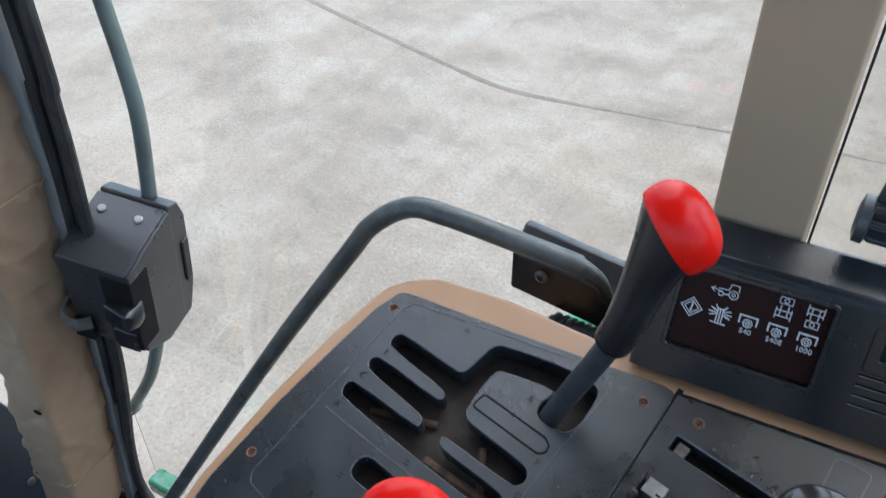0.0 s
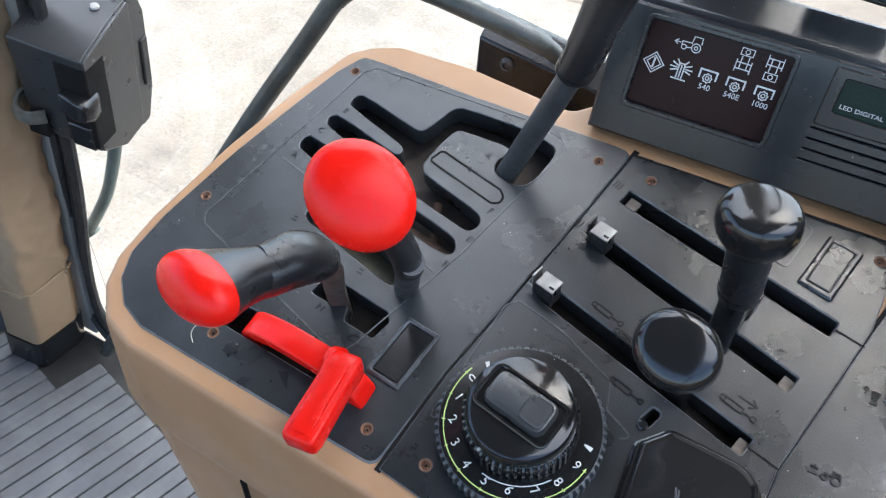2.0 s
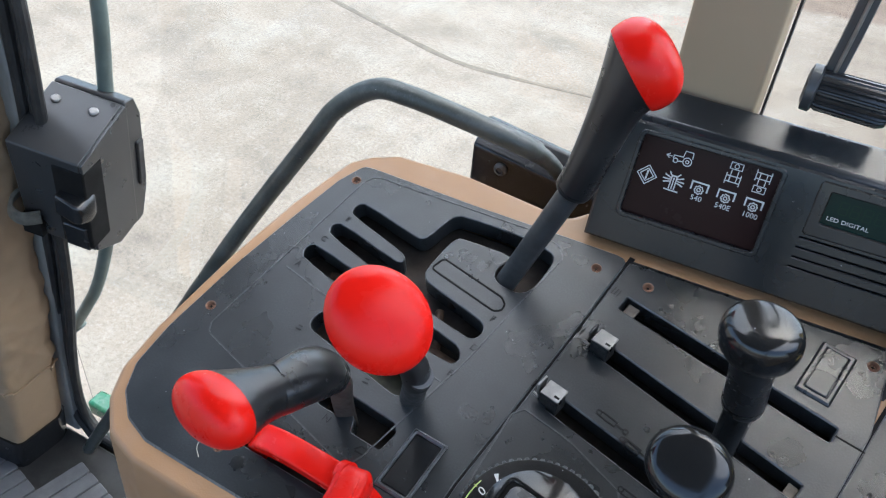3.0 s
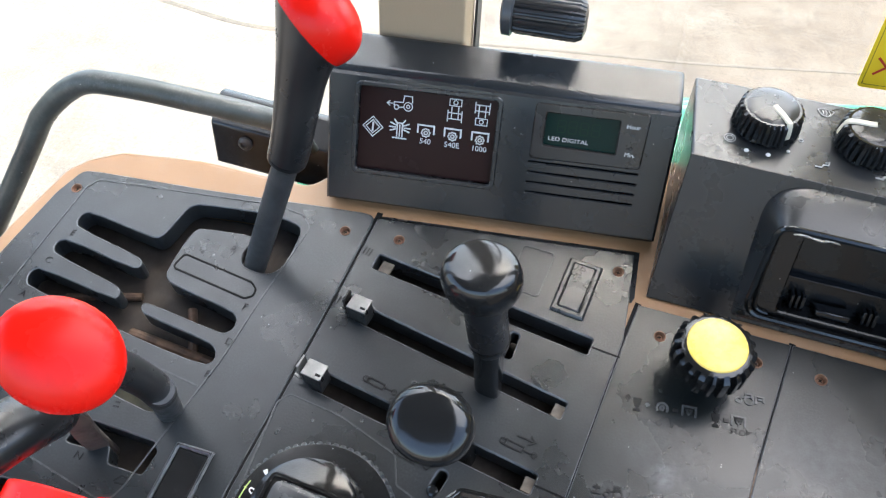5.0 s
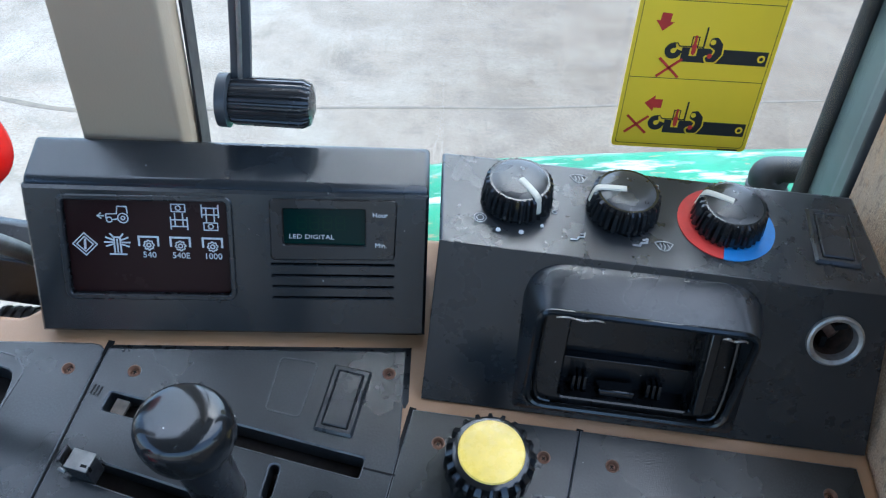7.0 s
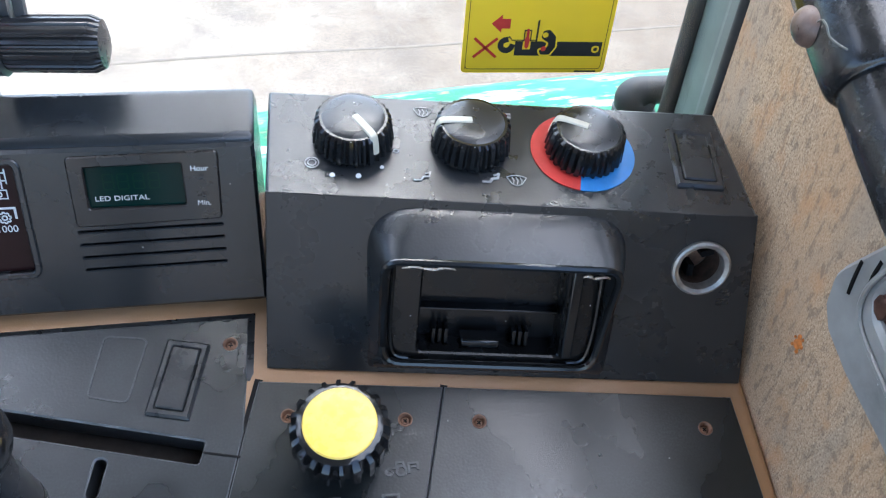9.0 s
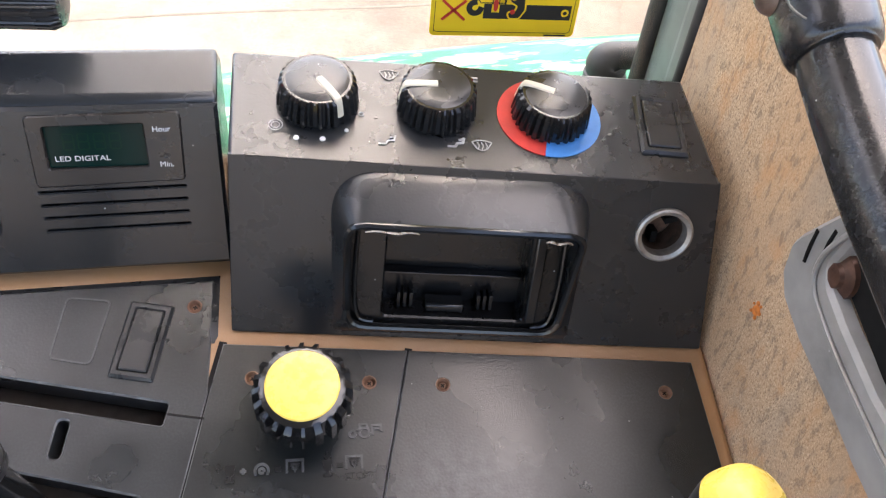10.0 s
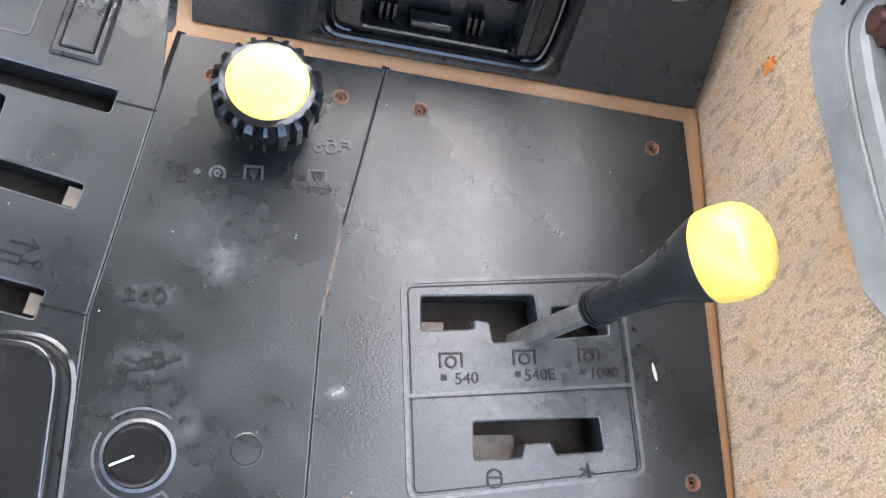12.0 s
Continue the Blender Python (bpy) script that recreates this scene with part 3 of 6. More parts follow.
    ob = part("pane", box(0.238, 0.606, 0.113, 0.117, 1.70, 2.66), GLASS, win, "clear glass")
    ob.visible_shadow = False
    part("window_frame", box(0.604, 0.632, 0.092, 0.15, 1.66, 2.68), GREYBAR, win, "grey green painted frame", bevel=0.003)
    for y, r in ((0.094, 0.0040), (0.146, 0.0055)):
        part("seal", tube([(0.602, y, 1.66), (0.602, y, 2.2), (0.602, y, 2.67)], r, 16), RUBBER, win, "black rubber seal")


def side_pillar():
    pil = thing("pillar", Matrix(), "beige plastic covered pillar between door and side window", "pillar", kind="structure")
    w = [(0.1830, 0.086), (0.2350, 0.086), (0.2370, 0.096), (0.2370, 0.112), (0.1815, 0.112), (0.1815, 0.096)]
    sec = rounded(w, [0.003, 0.003, 0.002, 0.004, 0.004, 0.002], 4)
    part("cover", loft([[(x - 0.004 * k, y - 0.05 * k, 1.70 + k * 0.96) for x, y in sec] for k in (0, 0.5, 1)]), PILLAR, pil)
    bm = box(0.2372, 0.2387, 0.098, 0.114, 1.70, 2.66)
    part("edge_seal", bm, RUBBER, pil, "black rubber edge seal")


def door_post():
    """The front door post with its cloth trim, boot, frame and seal."""
    post = thing("door_post", pose(-0.52, -0.02, 1.098), "tan cloth-trimmed door post standing in a black plastic boot", "post", kind="structure")
    lean = lambda k: (min(0.105 * math.tanh(k / 0.6), 0.080), 0.02 * k)
    sec = [(-0.041, -0.044), (0.018, -0.037), (0.0225, 0.0205), (0.016, 0.034), (-0.05, 0.035)]
    corners = rounded(sec, [0.012, 0.01, 0.008, 0.004, 0.004], 4)
    ring = []
    for p, q in zip(corners, corners[1:] + corners[:1]):
        k = max(1, round((Vector(q) - Vector(p)).length / 0.003))
        ring += [tuple(Vector(p).lerp(Vector(q), i / k)) for i in range(k)]

    def trim(z0, z1, grow, steps, wob):
        rings = []
        for k in range(steps + 1):
            z = z0 + (z1 - z0) * k / steps
            dx, dy = lean(z)
            out = []
            for i, (x, y) in enumerate(grown(ring, grow)):
                fold = 0.5 - abs(noise.noise(Vector((x * 9 + 3, y * 9, z * 17 + x * 22 + y * 9))))
                crease = 0.5 - abs(noise.noise(Vector((x * 21, y * 21 + 7, z * 30 - x * 26))))
                w = wob * (1.5 * fold ** 2 + 0.8 * crease ** 2 + 0.3 * noise.noise(Vector((x * 40, y * 40, z * 55))) - 0.25)
                out.append((x + dx + w, y + dy + w, z))
            rings.append(out)
        return loft(rings)

    part("boot", trim(0, 0.055, 0.004, 2, 0), BLACK, post, "black plastic boot", smooth=60)
    part("lower_cover", trim(0.055, 0.165, 0.001, 4, 0.0006), FABRIC, post, "tan moulded lower cover")
    part("cloth_cover", trim(0.163, 0.600, 0.0030, 130, 0.0085), FABRIC, post, "wrinkled tan cloth cover")
    part("upper_cloth_cover", trim(0.596, 1.58, 0.0062, 240, 0.0085), FABRIC, post, "wrinkled tan cloth overlapping the lower cover")
    for z in (0.166, 0.604):
        dx, dy = lean(z)
        part("stitching", tube([(x + dx, y + dy, z + 0.004 * math.sin(9 * i)) for i, (x, y) in enumerate(grown(corners, 0.0042 if z < 0.5 else 0.0085)[:-8])], 0.0016, 6, smooth_n=2), FABRIC, post, "stitched fold")
    bm = blob((0.016 + lean(0.325)[0], -0.0455 + lean(0.325)[1], 0.325), (0.006, 0.001, 0), (0, 0.0012, 0), (0, 0, 0.004), 10, 6)
    part("tear", bm, PIT, post, "small tear")
    bm = blob((-0.044, -0.034 + 0.01, 0.505), (0.012, 0, 0), (0, -0.016, 0), (0, 0, 0.014), 16, 10)
    part("button", bm, material("brown_button", (0.12, 0.08, 0.06), 0.5), post, "round brown plastic button")


def door_frame():
    frame_ = thing("door_frame", pose(0, 0, 1.10), "grey painted door frame lined with a black rubber seal", "door frame", kind="structure")
    strip = [(-0.404, 0.030, 1.5), (-0.412, 0.030, 0.80), (-0.415, 0.030, 0.66), (-0.421, 0.030, 0.55), (-0.449, 0.030, 0.352), (-0.482, 0.030, 0.17), (-0.500, 0.030, 0.04), (-0.500, 0.030, 0.0)]
    part("frame_strip", tube(strip, 0.0155, 14, 0.45, side=(1, 0, 0), flat=5), STRIP, frame_, "grey painted strip")
    lip = [(-0.345, 1.5), (-0.353, 0.79), (-0.360, 0.70), (-0.368, 0.61), (-0.402, 0.375), (-0.424, 0.265), (-0.446, 0.18), (-0.460, 0.105), (-0.462, 0.045), (-0.448, 0.018), (-0.415, 0.010), (-0.25, 0.006), (0.12, 0.004)]
    for off, dy, r in ((0.006, 0.030, 0.0062), (0.018, 0.036, 0.0070), (0.030, 0.030, 0.0062)):
        part("seal", tube([(x - off * (1 if z > 0.04 else 0.6), dy, z - (0.0 if z > 0.04 else off * 0.8)) for x, z in lip], r, 10), RUBBER, frame_, "black rubber lip")


def door_latch():
    """The black latch housing on the door, with its lever, screws and wire loop."""
    x, z = Vector((0.976, 0.216, 0)), Vector((0.15, -0.03, 0.988)).normalized()
    x = (x - z * x.dot(z)).normalized()
    turn = Matrix((x, z.cross(x), z)).transposed().to_4x4()
    la = thing("door_latch", Matrix.Translation((-0.318, 0.012, 1.627)) @ turn, "black plastic door latch housing with two screws", "latch")
    side = [(0.0, 0.0), (0.080, 0.0218), (0.080, -0.141), (0.045, -0.145), (0.006, -0.122)]
    sec = rounded(side, 0.003, 4)
    part("housing", loft([[(k, y, z) for y, z in sec] for k in (-0.079, -0.002)]), LATCHBLACK, la, bevel=0.0018)
    part("cheek", loft([[(k, y * 0.985 + 0.0005, z * 0.985 - 0.0005) for y, z in sec] for k in (-0.0018, 0.0015)]), LATCHBLACK, la, bevel=0.0008)
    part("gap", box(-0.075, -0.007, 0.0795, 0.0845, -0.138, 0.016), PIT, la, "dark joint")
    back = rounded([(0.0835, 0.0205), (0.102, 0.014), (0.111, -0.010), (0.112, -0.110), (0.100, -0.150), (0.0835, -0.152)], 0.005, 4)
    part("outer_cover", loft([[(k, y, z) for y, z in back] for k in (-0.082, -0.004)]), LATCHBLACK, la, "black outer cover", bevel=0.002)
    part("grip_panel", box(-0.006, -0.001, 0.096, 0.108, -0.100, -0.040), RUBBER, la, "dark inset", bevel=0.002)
    # no hollow here: a black block, slightly proud, paints the recess shade
    part("recess", box(-0.032, 0.0022, -0.0012, 0.030, -0.112, -0.010), PIT, la, "black block painting the shade of the lever recess", bevel=0.002)
    fin = [(-0.010, -0.040), (-0.012, -0.062), (0.006, -0.074), (0.022, -0.070), (0.022, -0.040)]
    part("lever", loft([[(k, y * f + dy, -0.056 + (z + 0.056) * f) for y, z in fin] for k, f, dy in ((-0.027, 1.0, 0.0), (-0.004, 1.0, -0.006), (0.004, 0.8, -0.007), (0.008, 0.35, -0.004))]), BLACK, la, "black release lever", bevel=0.002)
    part("lever_stop", loft([[(k, y, z) for y, z in ((-0.004, -0.084), (-0.002, -0.116), (0.02, -0.116), (0.02, -0.080))] for k in (-0.029, -0.002)]), BLACK, la, "black lower stop", bevel=0.002)
    for k in (-0.063, -0.022):
        y, zz = 0.060, 0.0167
        m = pose(k, y, zz, 15.3)
        part("screw", lathe([(0.0050, -0.001), (0.0050, 0.0012), (0.0036, 0.0024), (0.0016, 0.0026)], 16, m), STEEL, la, "steel cross-head screw")
    part("striker_loop", tube([(-0.056, 0.0, -0.092), (-0.070, -0.010, -0.092), (-0.084, -0.008, -0.089), (-0.091, 0.004, -0.086), (-0.090, 0.016, -0.084)], 0.0085, 12, 0.28, side=(0, 0, 1), flat=4), LOOP, la, "grey green flat striker loop")
    # solid black box that stands for the shade in the hole
    part("strike_hole", box(-0.080, -0.058, -0.001, 0.02, -0.122, -0.098), PIT, la)
    bar = thing("outside_grab_bar", Matrix(), "grey green steel grab bar outside the door", "grab bar")
    part("bar", tube([(-0.372, 0.104, 2.15), (-0.368, 0.10, 1.95), (-0.360, 0.10, 1.862), (-0.354, 0.10, 1.80), (-0.354, 0.10, 1.745), (-0.368, 0.10, 1.66), (-0.385, 0.10, 1.56), (-0.398, 0.085, 1.47), (-0.410, 0.081, 1.425), (-0.440, 0.081, 1.36), (-0.474, 0.081, 1.305), (-0.52, 0.085, 1.24)], 0.0078, 14), GREYBAR, bar)
    part("end_flange", lathe([(0.010, 0.0), (0.018, 0.002), (0.018, 0.006), (0.010, 0.008)], 18, pose(-0.52, 0.085, 1.232, 0, -30, 0)), GREYBAR, bar, "round end flange")


ground_and_cab()
side_pillar()
door_post()
door_frame()
door_latch()

# ---- the console ----
TRAY_OUT = [(-0.004, 0.027), (-0.016, 0.015), (-0.031, -0.035), (-0.042, -0.092), (-0.050, -0.159), (-0.050, -0.192), (-0.043, -0.212), (-0.026, -0.230),
            (-0.002, -0.237), (0.09, -0.239), (0.16, -0.241), (0.60, -0.262), (0.60, 0.10), (0.36, 0.105), (0.16, 0.05), (0.147, 0.036), (0.07, 0.041), (0.015, 0.037)]


SEAM12 = [(0.163, -0.226), (0.168, -0.163), (0.177, -0.112), (0.188, -0.045), (0.198, 0.0215)]
SEAM23 = [(0.335, -0.24), (0.3355, -0.201), (0.3375, -0.130), (0.351, -0.064), (0.357, -0.034), (0.3625, -0.0095)]
SEAM34 = [(0.419, -0.246), (0.4205, -0.203), (0.4245, -0.129), (0.432, -0.091), (0.4495, -0.0172)]
GATE = [(0.0149, -0.0279), (0.0121, -0.0233), (0.0133, -0.0178), (0.0183, -0.0155), (0.0617, -0.0249), (0.0678, -0.0253), (0.0713, -0.0209), (0.0759, -0.0038),
        (0.0789, 0.0019), (0.0845, 0.005), (0.1291, 0.0068), (0.1488, 0.0034), (0.1534, -0.0005), (0.1536, -0.01), (0.1515, -0.0261), (0.1473, -0.0335), (0.1408, -0.0358),
        (0.129, -0.034), (0.1243, -0.0298), (0.1239, -0.0223), (0.1271, -0.0173), (0.1289, -0.0103), (0.0939, -0.0122), (0.089, -0.0131), (0.0856, -0.0225), (0.0827, -0.0461),
        (0.0848, -0.0507), (0.0891, -0.0542)]
GATE_LOW = [(0.1309, -0.0637), (0.1361, -0.0675), (0.1368, -0.0737), (0.1337, -0.0779), (0.1287, -0.0785), (0.0818, -0.0691), (0.0781, -0.0696), (0.078, -0.0739),
            (0.0831, -0.0772), (0.1247, -0.0854), (0.1310, -0.0888), (0.1335, -0.0955), (0.1285, -0.1001), (0.0862, -0.0926), (0.0051, -0.0738), (0.0018, -0.069),
            (0.0018, -0.0634), (0.0063, -0.0604), (0.0597, -0.0713), (0.062, -0.0689), (0.0612, -0.0646), (0.056, -0.0614), (0.0104, -0.0492), (0.0072, -0.0449),
            (0.0072, -0.0406), (0.0127, -0.0376), (0.0605, -0.0487), (0.0659, -0.0479), (0.0659, -0.0434), (0.0616, -0.0401)]


P1 = rounded([(-0.003, 0.0155), (-0.0125, -0.005), (-0.0225, -0.046), (-0.0335, -0.096), (-0.0425, -0.156), (-0.043, -0.186), (-0.036, -0.204), (-0.022, -0.217), (-0.003, -0.2235),
              (0.032, -0.2245), (0.09, -0.2255), (0.1610, -0.2268)] + [(x - 0.0004, y) for x, y in SEAM12[1:]] + [(0.160, 0.0205), (0.085, 0.0175), (0.01, 0.0165)], 0.008, 3)
P2 = [(x + 0.0003, y) for x, y in SEAM12[:-1]] + [(0.1978, 0.0180), (0.3572, 0.0245), (0.3572, -0.0085)] + [(x - 0.0003, y) for x, y in SEAM23[::-1][1:]] + [(0.25, -0.234)]
P3 = [(x + 0.0003, y) for x, y in SEAM23] + [(x - 0.0004, y) for x, y in SEAM34[::-1]]
P4 = [(x + 0.0003, y) for x, y in SEAM34] + [(0.5905, -0.0305), (0.5945, -0.209), (0.5955, -0.254)]


def console_tray():
    tray = thing("console", CONSOLE.copy(), "tan plastic side console carrying black control panels", "console")
    out = rounded(TRAY_OUT, 0.012, 3)
    steep = 0.268
    top = grown(out, -0.0042)
    part("deck", plate(top, [grown(p, -0.0045) for p in (P1, P2, P3, P4)], -0.006, -0.0012), TAN, tray)
    rings = []
    for z, g in ((-0.0012, -0.0042), (-0.0014, -0.0030), (-0.0030, -0.0010), (-0.0070, 0.0004), (-0.040, 0.0012), (-0.070, 0.0018), (-0.077, 0.0008), (-0.080, -0.004)):
        rings.append([(x, y + steep * min(0, z + 0.006), z) for x, y in grown(out, g)])
    part("skirt", loft(rings, cap=False), TAN, tray, smooth=50)
    body = []
    for z, g in ((-0.072, -0.006), (-0.10, -0.0065), (-0.25, -0.008), (-0.45, -0.010), (-0.56, -0.011)):
        body.append([(x + 0.217 * (-z - 0.08) * max(0, 1 - (x + 0.05) / 0.5), y + steep * z, z) for x, y in grown(out, g)])
    part("body", loft(body), TAN, tray, "tan lower body")
    part("seam", tube([(0.0715, -0.2580, -0.079), (0.0795, -0.2900, -0.20), (0.088, -0.329, -0.35)], 0.0018, 6), PIT, tray, "dark joint")
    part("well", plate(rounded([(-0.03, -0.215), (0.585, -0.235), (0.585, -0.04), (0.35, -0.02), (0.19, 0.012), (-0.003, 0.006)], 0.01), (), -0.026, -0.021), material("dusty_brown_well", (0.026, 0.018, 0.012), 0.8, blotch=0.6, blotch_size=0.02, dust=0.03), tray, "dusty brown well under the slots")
    rusty = material("rusty_linkage", (0.105, 0.062, 0.038), 0.7, 0.2, blotch=0.6, blotch_size=0.008)
    for a, b, r in (((0.070, -0.083, -0.018), (0.140, -0.094, -0.017), 0.0035), ((0.100, -0.060, -0.0185), (0.118, -0.102, -0.0185), 0.0030), ((0.020, -0.068, -0.0185), (0.066, -0.058, -0.0185), 0.0026)):
        part("linkage", tube([a, Vector(a).lerp(Vector(b), 0.5), b], r, 10), rusty, tray, "rusty steel linkage under the gate")
    part("guide_plate", box(0.052, 0.118, -0.134, -0.104, -0.0205, -0.0190), material("olive_plate", (0.060, 0.056, 0.030), 0.5, 0.2, blotch=0.5, blotch_size=0.01), tray, "olive steel plate under the slot")
    for seam in (SEAM12, SEAM23, SEAM34[:3], SEAM34[3:]):
        part("seam", strokes([seam], 0.0036, 0.0010, -0.0016), PIT, tray, "dark joint between panels")
    part("seam", strokes([SEAM34[2:4]], 0.0036, 0.0010, -0.0016), material("brown_joint_strip", (0.15, 0.095, 0.062), 0.85, blotch=0.5, blotch_size=0.004), tray, "narrow brown strip in the joint")
    return tray


def slot(a, b, width, r=None, n=4):
    """A straight slot from a to b with rounded ends."""
    a, b = Vector(a), Vector(b)
    d = (b - a).normalized()
    s = Vector((-d.y, d.x)) * width / 2
    pts = [tuple(a - s), tuple(b - s), tuple(b + s), tuple(a + s)]
    return rounded(pts, width * 0.48 if r is None else r, n)


SCREWS_GEAR = ((0.0, 0.0), (-0.027, -0.132), (0.038, -0.206), (0.1465, -0.211), (0.1805, 0.0045))
SCREWS_HYDRAULIC = ((0.215, 0.005), (0.349, 0.0105), (0.1835, -0.2125))
SCREWS_LIFT = ((0.3765, -0.0275), (0.430, -0.0325), (0.403, -0.2015))
SCREWS_SHAFT = ((0.4645, -0.0355), (0.573, -0.0455), (0.579, -0.1935), (0.436, -0.2005))


def screw_holes(places):
    """Round holes through a panel at its screws."""
    return [[(x + 0.0030 * math.cos(a), y + 0.0030 * math.sin(a)) for a in [2 * math.pi * i / 14 for i in range(14)]] for x, y in places]


def screw_in_cup(x, y):
    sc = thing("screw", at(x, y, 0, 0, 0, (x * 7919 + y * 3571) * 360 % 360), "rusty cross-head screw sunk in a tan cup", "screw", "screws of the control panels")
    part("cup", lathe([(0.0003, -0.0042), (0.0029, -0.0040), (0.0029, -0.0006), (0.0035, 0.0), (0.0034, 0.0004), (0.0029, 0.0004), (0.0024, -0.0008), (0.0022, -0.0034), (0.0003, -0.0036)], 18), BRASS, sc, "tan plastic cup")
    part("head", lathe([(0.0021, -0.0034), (0.0020, -0.0022), (0.0014, -0.0016), (0.0004, -0.0015)], 14), SCREW, sc)
    for a in (0, 90):
        part("drive", moved(box(-0.0011, 0.0011, -0.0003, 0.0003, -0.0020, -0.0013), pose(0, 0, 0, 0, 0, a)), PIT, sc, "dark cross slot")


def ridge(name, lines, parent, width=0.0009, mat=None, closed=True, height=0.0004, z=0.0):
    part(name, strokes([l + l[:1] if closed else l for l in lines], width, height, z), mat or RAISED, parent)


def panel_gear():
    hand_slot = rounded([(0.037, -0.1985), (0.0375, -0.1845), (0.050, -0.1825), (0.138, -0.1875), (0.1385, -0.2025), (0.09, -0.2005)], 0.004)
    speed = slot((0.038, -0.108), (0.1165, -0.1255), 0.0165)
    park = rounded([(0.0725, -0.1575), (0.075, -0.1455), (0.083, -0.1435), (0.1195, -0.1475), (0.1235, -0.1525), (0.1205, -0.1655), (0.1005, -0.1640), (0.0975, -0.1555), (0.0915, -0.1525), (0.088, -0.1585)], 0.0022)
    p = part("gear_panel", plate(P1, [eased(GATE + GATE_LOW), hand_slot, speed, park] + screw_holes(SCREWS_GEAR), -0.004, 0.0, deep=-0.014, chamfer=0.0014, hole_chamfer=0.0006), PANEL, CONSOLE_THING, "black textured plastic panel with gated slots")
    step = [(0.012, 0.0095), (0.132, 0.0145), (0.152, 0.0105), (0.1585, 0.002), (0.1465, -0.049), (0.137, -0.095), (0.114, -0.173), (0.110, -0.1805), (0.103, -0.182), (-0.0155, -0.1485), (-0.0185, -0.142), (0.006, 0.002)]
    ridge("raised_outline", [rounded(step, 0.006, 4)], p)
    ridge("divider", [[(-0.001, -0.0845), (0.019, -0.089), (0.130, -0.1125)]], p, closed=False)
    ridge("tongue_outline", [rounded([(0.0853, -0.0431), (0.0891, -0.0325), (0.1362, -0.0430), (0.1406, -0.047), (0.1403, -0.052), (0.1359, -0.0545)], 0.003)], p, 0.0011, PIT, height=0.0004)
    for text, x, y in (("E", 0.0142, -0.0330), ("C", 0.0087, -0.0545), ("A", 0.0051, -0.0795), ("F", 0.1385, -0.0600), ("D", 0.1375, -0.0835), ("B", 0.1330, -0.1050), ("R", 0.1175, -0.0235), ("N", 0.0835, -0.1635)):
        part("letter", moved(lettering(text, 0.0064), pose(x, y, 0.0001, 0, 0, -8)), ETCH, p, "small raised letter")
    for x, y in ((0.0339, -0.1199), (0.0636, -0.1264), (0.091, -0.1325), (0.067, -0.0945)):
        part("mark", moved(strokes([[(-0.0016, -0.001), (0.0016, -0.001)], [(-0.001, 0.0015), (0.0012, 0.0015)]], 0.0009), pose(x, y, 0)), ETCH, p)
    hare = [(-0.004, -0.001), (-0.001, 0.002), (0.002, 0.0015), (0.004, 0.0035)]
    part("mark", moved(strokes([hare, [(-0.003, -0.002), (0.003, -0.002)]], 0.001), pose(0.1118, -0.1705, 0)), ETCH, p)
    part("arrow", plate([(0.0850, -0.2070), (0.0908, -0.2052), (0.0960, -0.2140)], (), 0, 0.0006), ETCH, p)
    part("flower_mark", lathe([(0.0040, 0.0), (0.0038, 0.0007), (0.0006, 0.0008)], 40, pose(0.0535, -0.2090, 0), wave=0.0009, teeth=5, wave_from=0), ETCH, p)
    for x, y in SCREWS_GEAR:
        screw_in_cup(x, y)
    part("hair", tube([(0.0300, -0.2035, 0.0006), (0.0270, -0.2075, 0.0012), (0.0275, -0.2125, 0.0008), (0.0320, -0.2165, 0.0006)], 0.00025, 5, smooth_n=5), CREAM, p, "pale loose hair")
    # blank switch cover
    sw = thing("switch_blank", at(0.1405, -0.165, 0, 0, 0, -4), "black blank switch cover in the gear panel", "switch cover", "blank switch covers")
    part("frame", plate(rounded([(-0.0115, -0.0195), (0.0105, -0.0195), (0.0125, 0.0195), (-0.0095, 0.0195)], 0.001), [rounded([(-0.009, -0.017), (0.0082, -0.017), (0.0100, 0.017), (-0.0072, 0.017)], 0.001)], -0.001, 0.0022, chamfer=0.0011), PANEL, sw)
    part("cap", plate(rounded([(-0.0086, -0.0166), (0.0078, -0.0166), (0.0096, 0.0166), (-0.0068, 0.0166)], 0.001), (), -0.002, 0.0014, chamfer=0.0005), GLOSS, sw)


def rocker_blank(m, w, d, label, name="switch_blank"):
    sw = thing(name, m, label, "switch cover", "blank switch covers")
    rect = lambda g, r: rounded([(g - w / 2, g - d / 2), (w / 2 - g, g - d / 2), (w / 2 - g, d / 2 - g), (g - w / 2, d / 2 - g)], r)
    part("frame", plate(rect(0, 0.0012), [rect(0.0034, 0.0010)], -0.001, 0.0019, chamfer=0.0012, hole_chamfer=0.0005), SATIN, sw)
    part("cap", plate(rect(0.0038, 0.0010), (), -0.001, 0.0024, chamfer=0.0006), SATIN, sw)
    return sw


